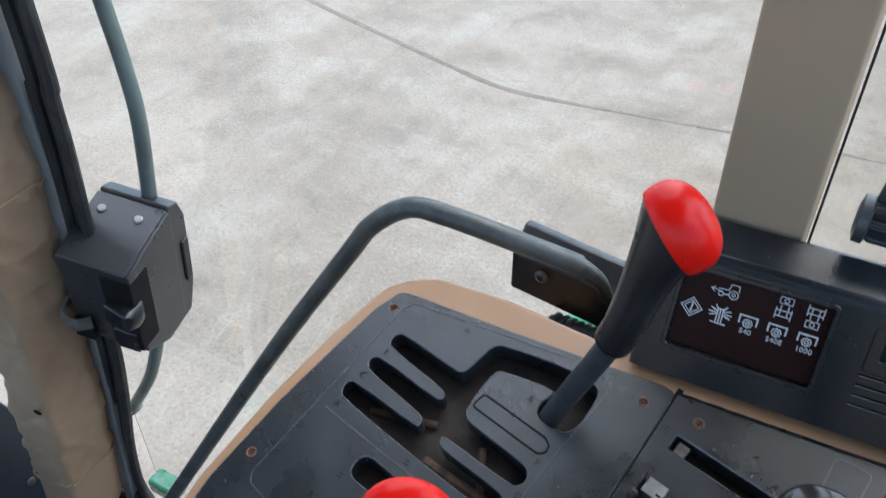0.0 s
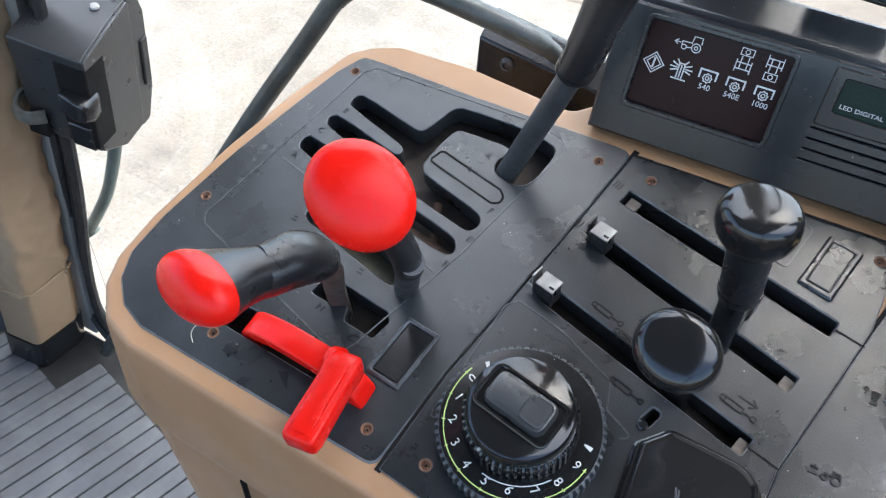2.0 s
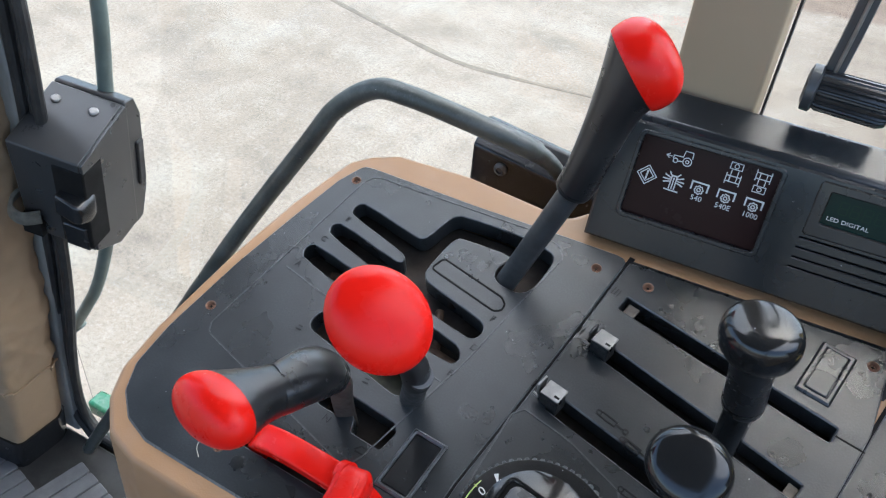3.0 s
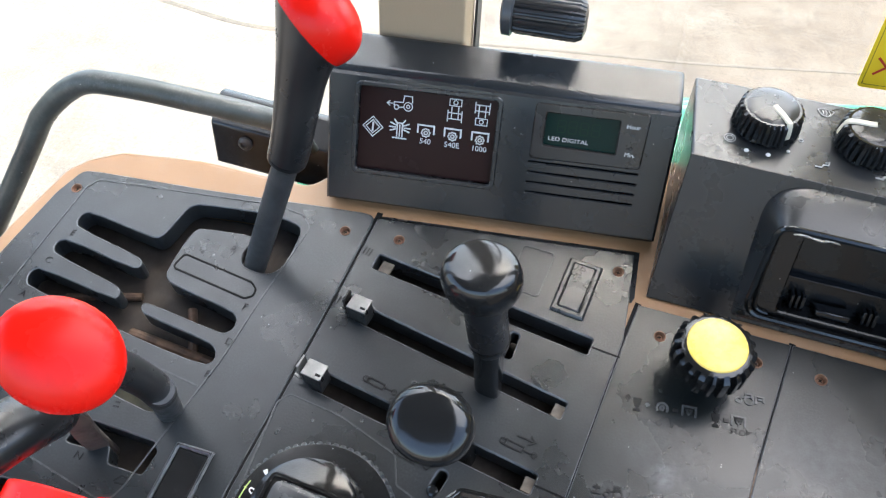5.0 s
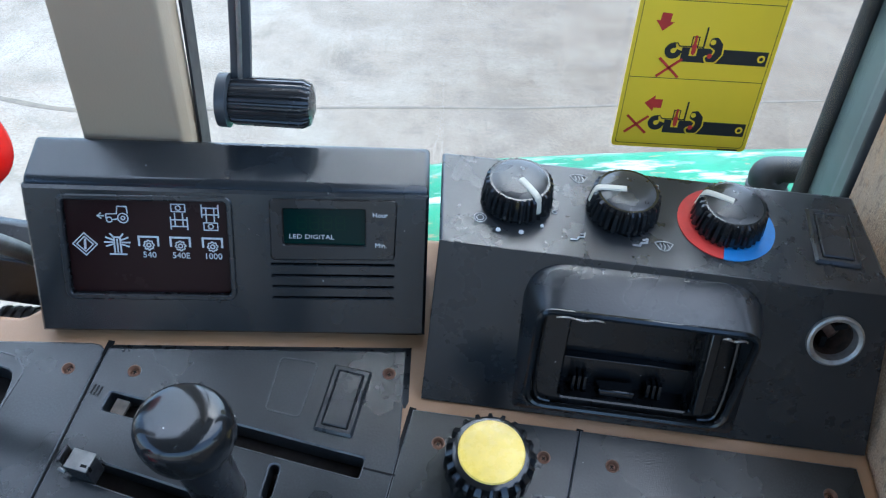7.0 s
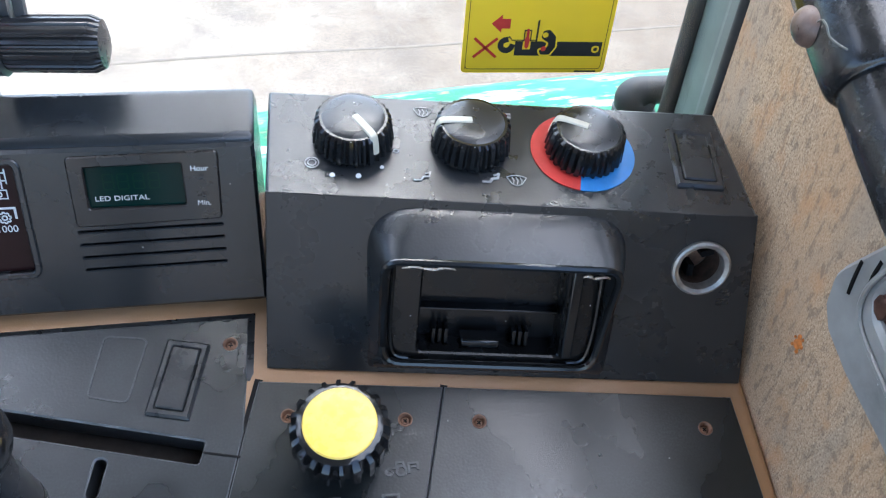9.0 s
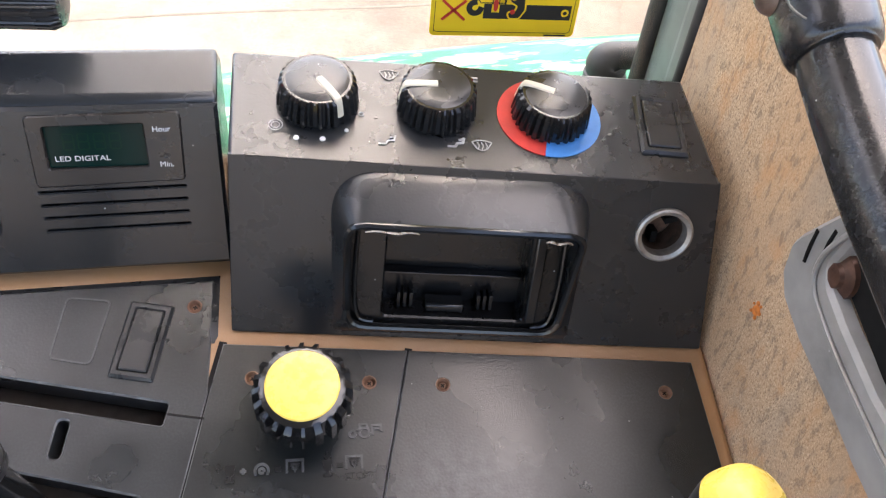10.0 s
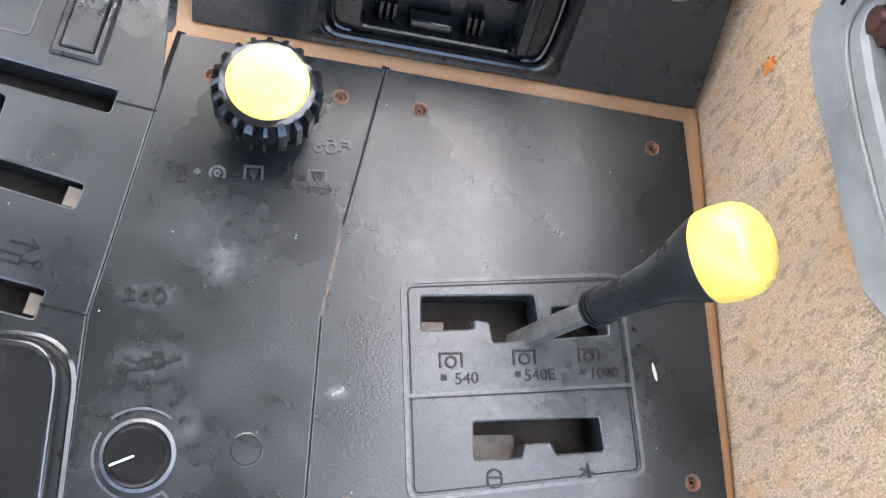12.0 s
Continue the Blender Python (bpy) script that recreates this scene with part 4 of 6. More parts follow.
def panel_hydraulic():
    s1, s2, s3 = slot((0.205, -0.0125), (0.339, -0.0425), 0.0105, 0.0015), slot((0.204, -0.049), (0.330, -0.0835), 0.0105, 0.0015), slot((0.193, -0.0945), (0.3205, -0.1265), 0.0115, 0.0015)
    ob = slot((0.2965, -0.0425), (0.294, -0.0595), 0.0052)
    nub = slot((0.2745, -0.1295), (0.2705, -0.1410), 0.0058)
    p = part("hydraulic_panel", plate(P2, [s1, s2, s3, ob, nub] + screw_holes(SCREWS_HYDRAULIC), -0.004, 0.0, deep=-0.014, chamfer=0.0005, hole_chamfer=0.0008), PANEL, CONSOLE_THING, "black textured plastic panel with three lever slots")
    lip = [[(0.1990, 0.0215, -0.0040), (0.3612, 0.0285, -0.0040), (0.3612, -0.0035, -0.0040), (0.3590, -0.0088, -0.0040)], [(0.1990, 0.0215, -0.0016), (0.3612, 0.0285, -0.0016), (0.3612, -0.0035, -0.0016), (0.3590, -0.0088, -0.0016)],
           [(0.1987, 0.0180, 0.0), (0.3570, 0.0245, 0.0), (0.3570, -0.0030, 0.0), (0.3574, -0.0086, 0.0)], [(0.1987, 0.0180, -0.0040), (0.3570, 0.0245, -0.0040), (0.3570, -0.0030, -0.0040), (0.3574, -0.0086, -0.0040)]]
    part("sloped_edge", loft([[ring[k] for ring in lip] for k in range(4)]), SATIN, p, "sloped shiny edge of the panel")
    for line in ([(0.340, -0.0425), (0.3555, -0.0455)], [(0.321, -0.1265), (0.337, -0.1300)]):
        part("joint", strokes([line], 0.0009, 0.0003), PIT, p, "dark joint line")
    ridge("raised_outline", [rounded([(0.1715, -0.190), (0.1765, -0.112), (0.182, -0.106), (0.212, -0.112), (0.247, -0.1265), (0.2515, -0.142), (0.270, -0.150)], 0.003)], p, closed=False)
    mark = rounded([(0.2865, -0.0130), (0.2905, 0.0175), (0.3105, 0.0150), (0.3045, -0.0170)], 0.003)
    ridge("mark_outline", [mark], p, 0.0008)
    for text, x, y in (("III", 0.1985, -0.0075), ("II", 0.1900, -0.0435), ("I", 0.1795, -0.0885)):
        part("numeral", moved(lettering(text, 0.0080), pose(x, y, 0.0001, 0, 0, -15)), ETCH, p, "small raised numeral")

    def cylinder_sign(x, y, a):
        lines = [[(-0.007, -0.0016), (0.003, -0.0016), (0.003, 0.0016), (-0.007, 0.0016), (-0.007, -0.0016)], [(0.003, 0), (0.008, 0)], arc(0.0095, 0, 0.0015, 0, 360, 8), arc(-0.0085, 0, 0.0015, 0, 360, 8)]
        part("symbol", moved(strokes(lines, 0.0008, 0.0005), pose(x, y, 0, 0, 0, a)), ETCH, p, "raised cylinder symbol")

    cylinder_sign(0.2285, -0.0905, -15), cylinder_sign(0.246, -0.100, -15), cylinder_sign(0.309, -0.109, -15), cylinder_sign(0.2555, -0.127, -15)
    part("symbol", moved(strokes([[(-0.005, 0), (0.005, 0)], [(0.002, 0.0025), (0.005, 0), (0.002, -0.0025)]], 0.0009, 0.0005), pose(0.313, -0.1035, 0, 0, 0, -12)), ETCH, p, "raised arrow")
    for x, y in SCREWS_HYDRAULIC:
        screw_in_cup(x, y)
    rocker_blank(at(0.3262, -0.0065, 0, 0, 0, -11), 0.0205, 0.0385, "black blank switch cover in the hydraulic panel")
    st = thing("slide_stop", at(0.2705, -0.1412, 0.0), "small black slide stop in its slot", "slide")
    part("pin", lathe([(0.0030, -0.004), (0.0030, 0.0016), (0.0018, 0.0024)], 14), GLOSS, st)
    # bare metal plates at the slot ends
    for x, y, a in ((0.2115, -0.0140, -14), (0.3275, -0.0830, -15), (0.3185, -0.1262, -14)):
        pl = thing("slot_end_plate", at(x, y, -0.005, 0, 0, a), "small worn metal plate at a slot end", "metal plate", "slot end plates")
        part("plate", box(-0.0036, 0.0036, -0.0040, 0.0040, -0.001, 0.001), ENDPLATE, pl)


def panel_sensor():
    p = part("lift_panel", plate(P3, screw_holes(SCREWS_LIFT), -0.004, 0.0, chamfer=0.0005), DUSTY_GLARE, CONSOLE_THING, "dusty black textured plastic panel")
    for x, y in SCREWS_LIFT:
        screw_in_cup(x, y)

    def sign(lines, x, y, w=0.0008, a=0, s=1.0, mat=None):
        part("symbol", moved(strokes([[(u * s, v * s) for u, v in l] for l in lines], w * 1.15, 0.0007), pose(x, y, 0, 0, 0, a)), mat or ETCH, p, "raised symbol")

    tractor_sign = [arc(-0.0035, -0.0015, 0.0014, 0, 360, 10), arc(0.002, -0.001, 0.0022, 0, 360, 12), [(-0.0035, 0.0002), (0, 0.0005), (0, 0.0028), (0.003, 0.0028), (0.0035, 0.001)]]
    hitch = [[(0.0055, -0.002), (0.0055, 0.0022), (0.0095, 0.0022), (0.0095, -0.0005)], [(0.0068, 0.0005), (0.0085, 0.0005)]]
    sign(tractor_sign + hitch, 0.4245, -0.0555, 0.0009, mat=RAISED)
    lever_sign = [[(-0.0015, 0.0025), (0.0015, 0.0025), (0.001, 0), (-0.001, 0), (-0.0015, 0.0025)], [(0, 0), (0, -0.0025)], [(-0.0014, -0.003), (0.0014, -0.003)]]
    hook = [[(-0.003, -0.002), (-0.003, 0.0025), (0.003, 0.0025), (0.003, -0.002)], [(-0.0012, 0.0008), (0.0012, 0.0008), (0, -0.0014), (-0.0012, 0.0008)]]
    plus = [[(-0.001, 0), (0.001, 0)], [(0, -0.001), (0, 0.001)]]
    same_ = [[(-0.001, 0.0005), (0.001, 0.0005)], [(-0.001, -0.0005), (0.001, -0.0005)]]
    cup = [[(-0.0014, 0.0020), (0.0014, 0.0020)], [(-0.0009, 0.0006), (0.0009, 0.0006)]]
    up = [[(0, -0.0012), (0, 0.0018)], [(-0.0010, 0.0007), (0, 0.0018), (0.0010, 0.0007)]]
    sign(up, 0.3627, -0.0690), sign(cup, 0.3677, -0.0708, 0.0017), sign(lever_sign, 0.3677, -0.0715, 0.0011)
    sign(plus, 0.3733, -0.0705, 0.0010, mat=RAISED), sign([arc(0, 0, 0.0029, -30, 210), arc(0, 0, 0.0011, 0, 300, 8)], 0.3812, -0.0707, 0.0010, mat=RAISED), sign(same_, 0.3882, -0.0705, 0.0009)
    for x in (0.3954, 0.4212):
        sign(hook, x, -0.0698, 0.0009, 0, 1.15, RAISED), sign(cup, x, -0.0706, 0.0016)
    sign(up, 0.4095, -0.0655, 0.0008, 180), sign(cup, 0.4095, -0.0708, 0.0016), sign(lever_sign, 0.4095, -0.0716, 0.0010), sign(same_, 0.4148, -0.0705, 0.0009)
    part("word", moved(lettering("STOP", 0.0045), pose(0.4222, -0.0757, 0.0001)), ETCH, p, "small raised word")
    sign(tractor_sign + [[(-0.011, -0.002), (-0.007, -0.002)], [(-0.009, -0.002), (-0.009, 0.002)], [(-0.0105, 0.001), (-0.0075, 0.001)]], 0.3610, -0.1215, 0.0010)
    sign(tractor_sign + [[(-0.012, -0.0035), (-0.003, -0.0035), (0.010, 0.001)], [(-0.011, -0.0015), (-0.008, -0.0035), (-0.011, -0.0055)], [(-0.010, 0.0005), (-0.006, -0.001)]], 0.3625, -0.1465, 0.0010)
    part("number", moved(lettering("5", 0.0075), pose(0.3615, -0.1575, 0.0001)), ETCH, p, "small raised number")
    for x, y in ((0.346, -0.1655), (0.338, -0.181), (0.3435, -0.1985)):
        part("mark", moved(strokes([[(-0.001, -0.0015), (0, 0.0015)], [(-0.0016, 0), (0.001, 0)]], 0.0008), pose(x, y, 0)), ETCH, p)
    ring = [(0.0132, 0.0), (0.0132, 0.0018), (0.0118, 0.0024), (0.0110, 0.0010)]
    kn = thing("rotary_knob", at(0.3602, -0.1812, 0), "black rotary knob with a white pointer line in a raised collar", "rotary knob")
    part("collar", lathe(ring, 40), RUBBED_GLINT, kn, "raised worn collar")
    part("knob", lathe([(0.0112, 0.0), (0.0112, 0.0062), (0.0102, 0.0070), (0.0094, 0.0062), (0.002, 0.0058)], 32), GLOSS, kn)
    part("pointer", moved(strokes([[(-0.0092, 0), (-0.001, 0)]], 0.0008, 0.0004), pose(0, 0, 0.0061, 0, 0, 22)), WHITE, kn, "white pointer line")
    part("scale_arc", strokes([arc(0, 0, 0.0168, 52, 128, 14), arc(0, 0, 0.0158, 150, 306, 24), [(0.0093, -0.0128), (0.0128, -0.0176)]], 0.0009, 0.0006), RUBBED_GLINT, kn, "raised pale scale line")
    plug = thing("round_plug", at(0.3982, -0.1795, 0), "round black plug set flush in the panel", "plug")
    part("disc", lathe([(0.0064, -0.001), (0.0064, 0.0006), (0.0058, 0.0009), (0.0052, 0.0003), (0.001, 0.0003)], 24), PANEL, plug)


def panel_pto():
    gate = rounded([(0.465, -0.1185), (0.5135, -0.1165), (0.5150, -0.1280), (0.5210, -0.1275), (0.5210, -0.1210), (0.5455, -0.1195), (0.5460, -0.1325), (0.4950, -0.1370), (0.4935, -0.1285), (0.4870, -0.1275), (0.4870, -0.1315), (0.4650, -0.1330)], 0.0013, 3)
    low = rounded([(0.486, -0.169), (0.5395, -0.167), (0.5410, -0.1805), (0.5205, -0.1820), (0.5180, -0.1770), (0.5075, -0.1778), (0.5060, -0.1830), (0.486, -0.1840)], 0.0013, 3)
    p = part("shaft_panel", plate(P4, [gate, low] + screw_holes(SCREWS_SHAFT), -0.004, 0.0, deep=-0.014, chamfer=0.0005, hole_chamfer=0.0007), DUSTY_GLARE, CONSOLE_THING, "black textured plastic panel with a stepped lever gate")
    rec = rounded([(0.4570, -0.1130), (0.5520, -0.1060), (0.5575, -0.190), (0.4600, -0.1985)], 0.005, 5)
    ridge("raised_outline", [rec], p, 0.0017, height=0.0007)
    ridge("raised_outline", [grown(rec, -0.0022)], p, 0.0007, ETCH, height=0.0003)
    ridge("divider", [[(0.459, -0.159), (0.5555, -0.1535)]], p, 0.0014, closed=False)
    ridge("divider", [[(0.460, -0.1602), (0.555, -0.1548)]], p, 0.0006, ETCH, closed=False, height=0.0003)
    for text, x, y in (("540", 0.4815, -0.1520), ("540E", 0.5125, -0.1502), ("1000", 0.5410, -0.1488)):
        part("number", moved(lettering(text, 0.0068, 0.0005), pose(x + 0.002, y, 0.0, 0, 0, 3)), ETCH, p, "small raised number")
        part("mark", moved(box(-0.0012, 0.0012, -0.0012, 0.0012, 0, 0.0004), pose(x - 0.0075, y + 0.0004, 0)), ETCH, p)
        part("symbol", moved(strokes([[(-0.0045, -0.0025), (-0.0045, 0.003), (0.0045, 0.003), (0.0045, -0.0025)], arc(0, -0.0005, 0.0022, 0, 360, 8)], 0.0009, 0.0005), pose(x - 0.0045, y + 0.0072, 0, 0, 0, 2)), ETCH, p, "raised shaft symbol")
    for x, y, lines in ((0.494, -0.1905, [arc(0, 0, 0.003, 20, 200, 8), arc(0, -0.001, 0.003, 200, 380, 8), [(-0.002, 0), (0.002, 0)]]), (0.533, -0.1885, [[(-0.003, 0.001), (0.003, -0.001)], [(0, 0.003), (0.001, -0.003)], [(-0.003, -0.002), (0, 0)]])):
        part("symbol", moved(strokes(lines, 0.0010, 0.0005), pose(x, y, 0)), ETCH, p, "raised symbol")
    for x, y in SCREWS_SHAFT:
        screw_in_cup(x, y)
    inside = thing("gate_plate", at(0.4705, -0.130, -0.008), "worn steel plate seen inside the lever gate", "metal plate")
    part("plate", box(-0.005, 0.005, -0.002, 0.002, -0.001, 0.001), ENDPLATE, inside)
    inside = thing("gate_plate", at(0.497, -0.1790, -0.012), "worn steel plate seen inside the lever gate", "metal plate")
    part("plate", box(-0.0095, 0.0095, -0.0075, 0.0055, -0.004, -0.002), material("oily_brown_steel", (0.055, 0.040, 0.026), 0.5, 0.0, blotch=0.6, blotch_size=0.006), inside)
    chipped = material("chipped_plastic", (0.16, 0.16, 0.155), 0.75, blotch=0.5, blotch_size=0.002)
    for x, y, wide, deep in ((0.432, -0.158, 0.0022, 0.0009), (0.4335, -0.1570, 0.0009, 0.0013), (0.4300, -0.1588, 0.0007, 0.0006)):
        part("chip", blob((x, y, 0), (wide, wide * 0.4, 0), (0, deep, 0), (0, 0, 0.0003), 9, 4), chipped, p, "pale chip in the plastic")
    part("husk", blob((0.5655, -0.1480, 0.0004), (0.0008, 0.0002, 0), (-0.0008, 0.0042, 0), (0, 0, 0.0004), 10, 5), CREAM, p, "small straw husk")


CONSOLE_THING = console_tray()
panel_gear()
panel_hydraulic()
panel_sensor()
panel_pto()


# ---- the boxes along the console's back ----
DISPLAY = CONSOLE @ axis_pose((0.163, 0.021, 0), (1, 0.03, 0), (0, 0.6, 1))
HEATER = CONSOLE @ axis_pose((0.3666, -0.0030, 0), (0.2285, -0.0206, 0), (0.0056, 0.0448, 0.0786))


def gear_ring(r, teeth=8, depth=0.22):
    pts = []
    for i in range(teeth * 4):
        a = 2 * math.pi * i / (teeth * 4)
        rr = r * (1 + depth if i % 4 in (0, 1) else 1)
        pts.append((rr * math.cos(a), rr * math.sin(a)))
    return pts + pts[:1]


def display_box():
    d = thing("warning_display", DISPLAY, "black plastic display housing with unlit warning lamps and a digital clock", "display")
    L = 0.2040
    sec = [(0.0070, -0.0018), (0.0868, -0.0018), (0.0905, -0.0030), (0.106, -0.024), (0.098, -0.04), (0.0, -0.05)]
    screen_hole = rounded([(0.0185, 0.0285), (0.1015, 0.0295), (0.1015, 0.0815), (0.0195, 0.0805)], 0.002)
    clock_hole = rounded([(0.1235, 0.0510), (0.1865, 0.0525), (0.1875, 0.0845), (0.1235, 0.0835)], 0.002)
    vents = [slot((0.1232, 0.0479 - 0.00638 * k), (0.1866, 0.0489 - 0.00638 * k), 0.0008, 0.0003, 2) for k in range(4)]
    body = loft([[(x, y, z) for y, z in sec] for x in (0.0, L)])
    for f in [f for f in body.faces if all(abs(v.co.z + 0.0018) < 1e-6 for v in f.verts)]:
        body.faces.remove(f)
    part("housing", body, HOUSING, d, bevel=0.0022)
    part("front", plate([(0, 0.0056), (L, 0.0078), (L, 0.0875), (0.0, 0.0875)], [screen_hole, clock_hole] + vents, -0.004, 0.0004, chamfer=0.0016, hole_chamfer=0.0006), HOUSING, d)
    # recessed warning screen
    rim = plate(grown(screen_hole, 0.0030), [screen_hole], 0, 0.0014, deep=-0.003, chamfer=0.0006)
    part("screen_rim", rim, SATIN, d)
    scr = part("screen", plate(grown(screen_hole, 0.001), (), -0.004, -0.0022), SMOKED, d, "smoked dark red screen")
    w = 0.00055

    def icon(lines, x, y, wid=w, s=1.0):
        for l in lines:
            part("symbol", moved(strokes([[(u * s, v * s) for u, v in l]], wid, 0.0002), pose(x, y, -0.0021)), WHITE, scr, "white printed symbol")

    icon([[(0, 0.0062), (0.0062, 0), (0, -0.0062), (-0.0062, 0), (0, 0.0062)], [(0, 0.0042), (0.0042, 0), (0, -0.0042), (-0.0042, 0), (0, 0.0042)]], 0.0275, 0.0555, 0.0006)
    icon([[(0.0002, 0.0025), (0.0, -0.0006)], [(-0.0001, -0.0015), (-0.0001, -0.0025)]], 0.0275, 0.0555, 0.0011)
    # tractor
    icon([arc(-0.003, -0.0025, 0.0014, 0, 360, 10), arc(0.004, -0.0015, 0.0026, 0, 360, 12), arc(0.004, -0.0015, 0.0010, 0, 360, 8), [(-0.0045, 0.0005), (0.001, 0.0008), (0.0015, 0.0048), (0.0062, 0.0048), (0.0065, 0.0012)],
          [(-0.0045, 0.0005), (-0.0045, -0.0015)], [(-0.0015, -0.0025), (0.0013, -0.002)], [(-0.0088, -0.0005), (-0.0055, -0.0005)], [(-0.0070, 0.0009), (-0.0088, -0.0005), (-0.0070, -0.0019)]], 0.0443, 0.0718)
    # beacon
    beam = [[(0.0026 * math.cos(a), 0.0014 + 0.0026 * math.sin(a)), (0.0064 * math.cos(a), 0.0014 + 0.0054 * math.sin(a))] for a in [radians(k) for k in (-25, 0, 30, 60, 120, 150, 180, 205)]]
    icon([[(-0.0016, -0.0042), (-0.0016, 0.0042), (0.0016, 0.0042), (0.0016, -0.0042)], [(-0.0042, -0.0052), (0.0042, -0.0052)], [(0, -0.004), (0, 0.003)]] + beam, 0.0440, 0.0555, 0.0008)
    for x, text in ((0.0600, "540"), (0.0762, "540E"), (0.0927, "1000")):
        icon([[(-0.0049, -0.0012), (-0.0049, 0.0036), (0.0049, 0.0036), (0.0049, -0.0012)]], x, 0.0568, 0.0010)
        icon([gear_ring(0.0022), arc(0, 0, 0.0011, 0, 360, 8)], x, 0.0558, 0.0006)
        part("number", moved(lettering(text, 0.0047, 0.0002), pose(x, 0.0503, -0.0021)), WHITE, scr, "white printed number")
    for x, flip in ((0.0765, 1), (0.0925, -1)):
        icon([[(-0.0035, 0.0068 * flip), (-0.0035, 0.0028 * flip), (0.0035, 0.0028 * flip), (0.0035, 0.0068 * flip), (-0.0035, 0.0068 * flip)], arc(0, 0.0048 * flip, 0.0013, 0, 360, 8)], x, 0.0718, 0.0005)
        icon([[(-0.0042, -0.0002 * flip), (-0.0042, -0.0068 * flip)], [(0.0042, -0.0002 * flip), (0.0042, -0.0068 * flip)], [(-0.0042, -0.0016 * flip), (0.0042, -0.0016 * flip)], [(-0.0042, -0.0052 * flip), (0.0042, -0.0052 * flip)],
              [(-0.002, 0.002 * flip), (-0.002, -0.005 * flip)], [(0.002, 0.002 * flip), (0.002, -0.005 * flip)]], x, 0.0718, 0.0006)
    # clock
    ck = part("clock_bezel", plate(grown(clock_hole, 0.0004), [rounded([(0.1298, 0.0592), (0.1718, 0.0592), (0.1716, 0.0795), (0.1300, 0.0788)], 0.001)], -0.003, 0.0012, chamfer=0.0006), BEZEL, d, "brown black clock bezel")
    lcd = part("clock_screen", plate(rounded([(0.1290, 0.0585), (0.1725, 0.0585), (0.1725, 0.0800), (0.1290, 0.0795)], 0.001), (), -0.003, -0.0012), LCD, ck, "dark green clock screen")
    for x in (0.1392, 0.1455, 0.1522, 0.1588):
        bars = [[(-0.0018, y), (0.0018, y)] for y in (0.0036, 0.0, -0.0036)] + [[(x_, y_), (x_, y_ - 0.0028)] for x_ in (-0.0022, 0.0022) for y_ in (0.0032, -0.0004)]
        part("unlit_digit", moved(strokes(bars, 0.0007, 0.0001, -0.0011), pose(x, 0.0712, 0)), SEGMENT, lcd, "faint unlit clock digit")
    part("inscription", moved(lettering("LED DIGITAL", 0.0034, 0.0002), pose(0.1440, 0.0632, -0.0011) @ Matrix.Diagonal((1.2, 1, 1, 1))), WHITE, lcd, "white printed words")
    part("word", moved(lettering("Hour", 0.0036, 0.0002), pose(0.1792, 0.0768, 0.0012)), WHITE, ck, "white printed word")
    part("word", moved(lettering("Min.", 0.0036, 0.0002), pose(0.1798, 0.0602, 0.0012)), WHITE, ck, "white printed word")
    for y in (0.0728, 0.0642):
        part("button", lathe([(0.0011, 0.0010), (0.0011, 0.0014), (0.0004, 0.0010)], 12, pose(0.1798, y, 0)), GLOSS, ck, "tiny black setting button")
    # black backing close behind the slots paints their inner shade
    part("vent_back", box(0.120, 0.190, 0.024, 0.0505, -0.0048, -0.0032), PIT, d, "black sheet painting the shade inside the vent slots")
    for x, y in ((0.1125, 0.067), (0.1165, 0.064)):
        part("pin", lathe([(0.0006, 0), (0.0005, 0.0008)], 8, pose(x, y, 0)), BEZEL, d)


def control_knob(m, pointer, lift):
    k = thing("control_knob", m, "black ribbed rotary heater knob with a cream pointer", "rotary knob", "heater control knobs")
    part("body", lathe([(0.0160, 0.0), (0.0175, 0.0012), (0.0170, 0.0060), (0.0160, 0.0130), (0.0150, 0.0144), (0.002, 0.0147)], 120, wave=0.0008, teeth=30, wave_from=1), GLOSS, k)
    part("top", lathe([(0.0146, 0.0141), (0.0128, 0.0149), (0.0080, 0.0154), (0.002, 0.0156)], 40), SATIN, k, "smooth domed top")
    a = radians(pointer)
    c, s = math.cos(a), math.sin(a)
    line = [(0.001 * c, 0.001 * s, 0.0155), (0.0125 * c, 0.0125 * s, 0.0154), (0.0156 * c, 0.0156 * s, 0.0136), (0.0171 * c, 0.0171 * s, 0.0062)]
    part("pointer", tube(line, 0.0019, 8, 0.5, side=(-s, c, 0), smooth_n=4), CREAM, k, "cream pointer line")
    return k


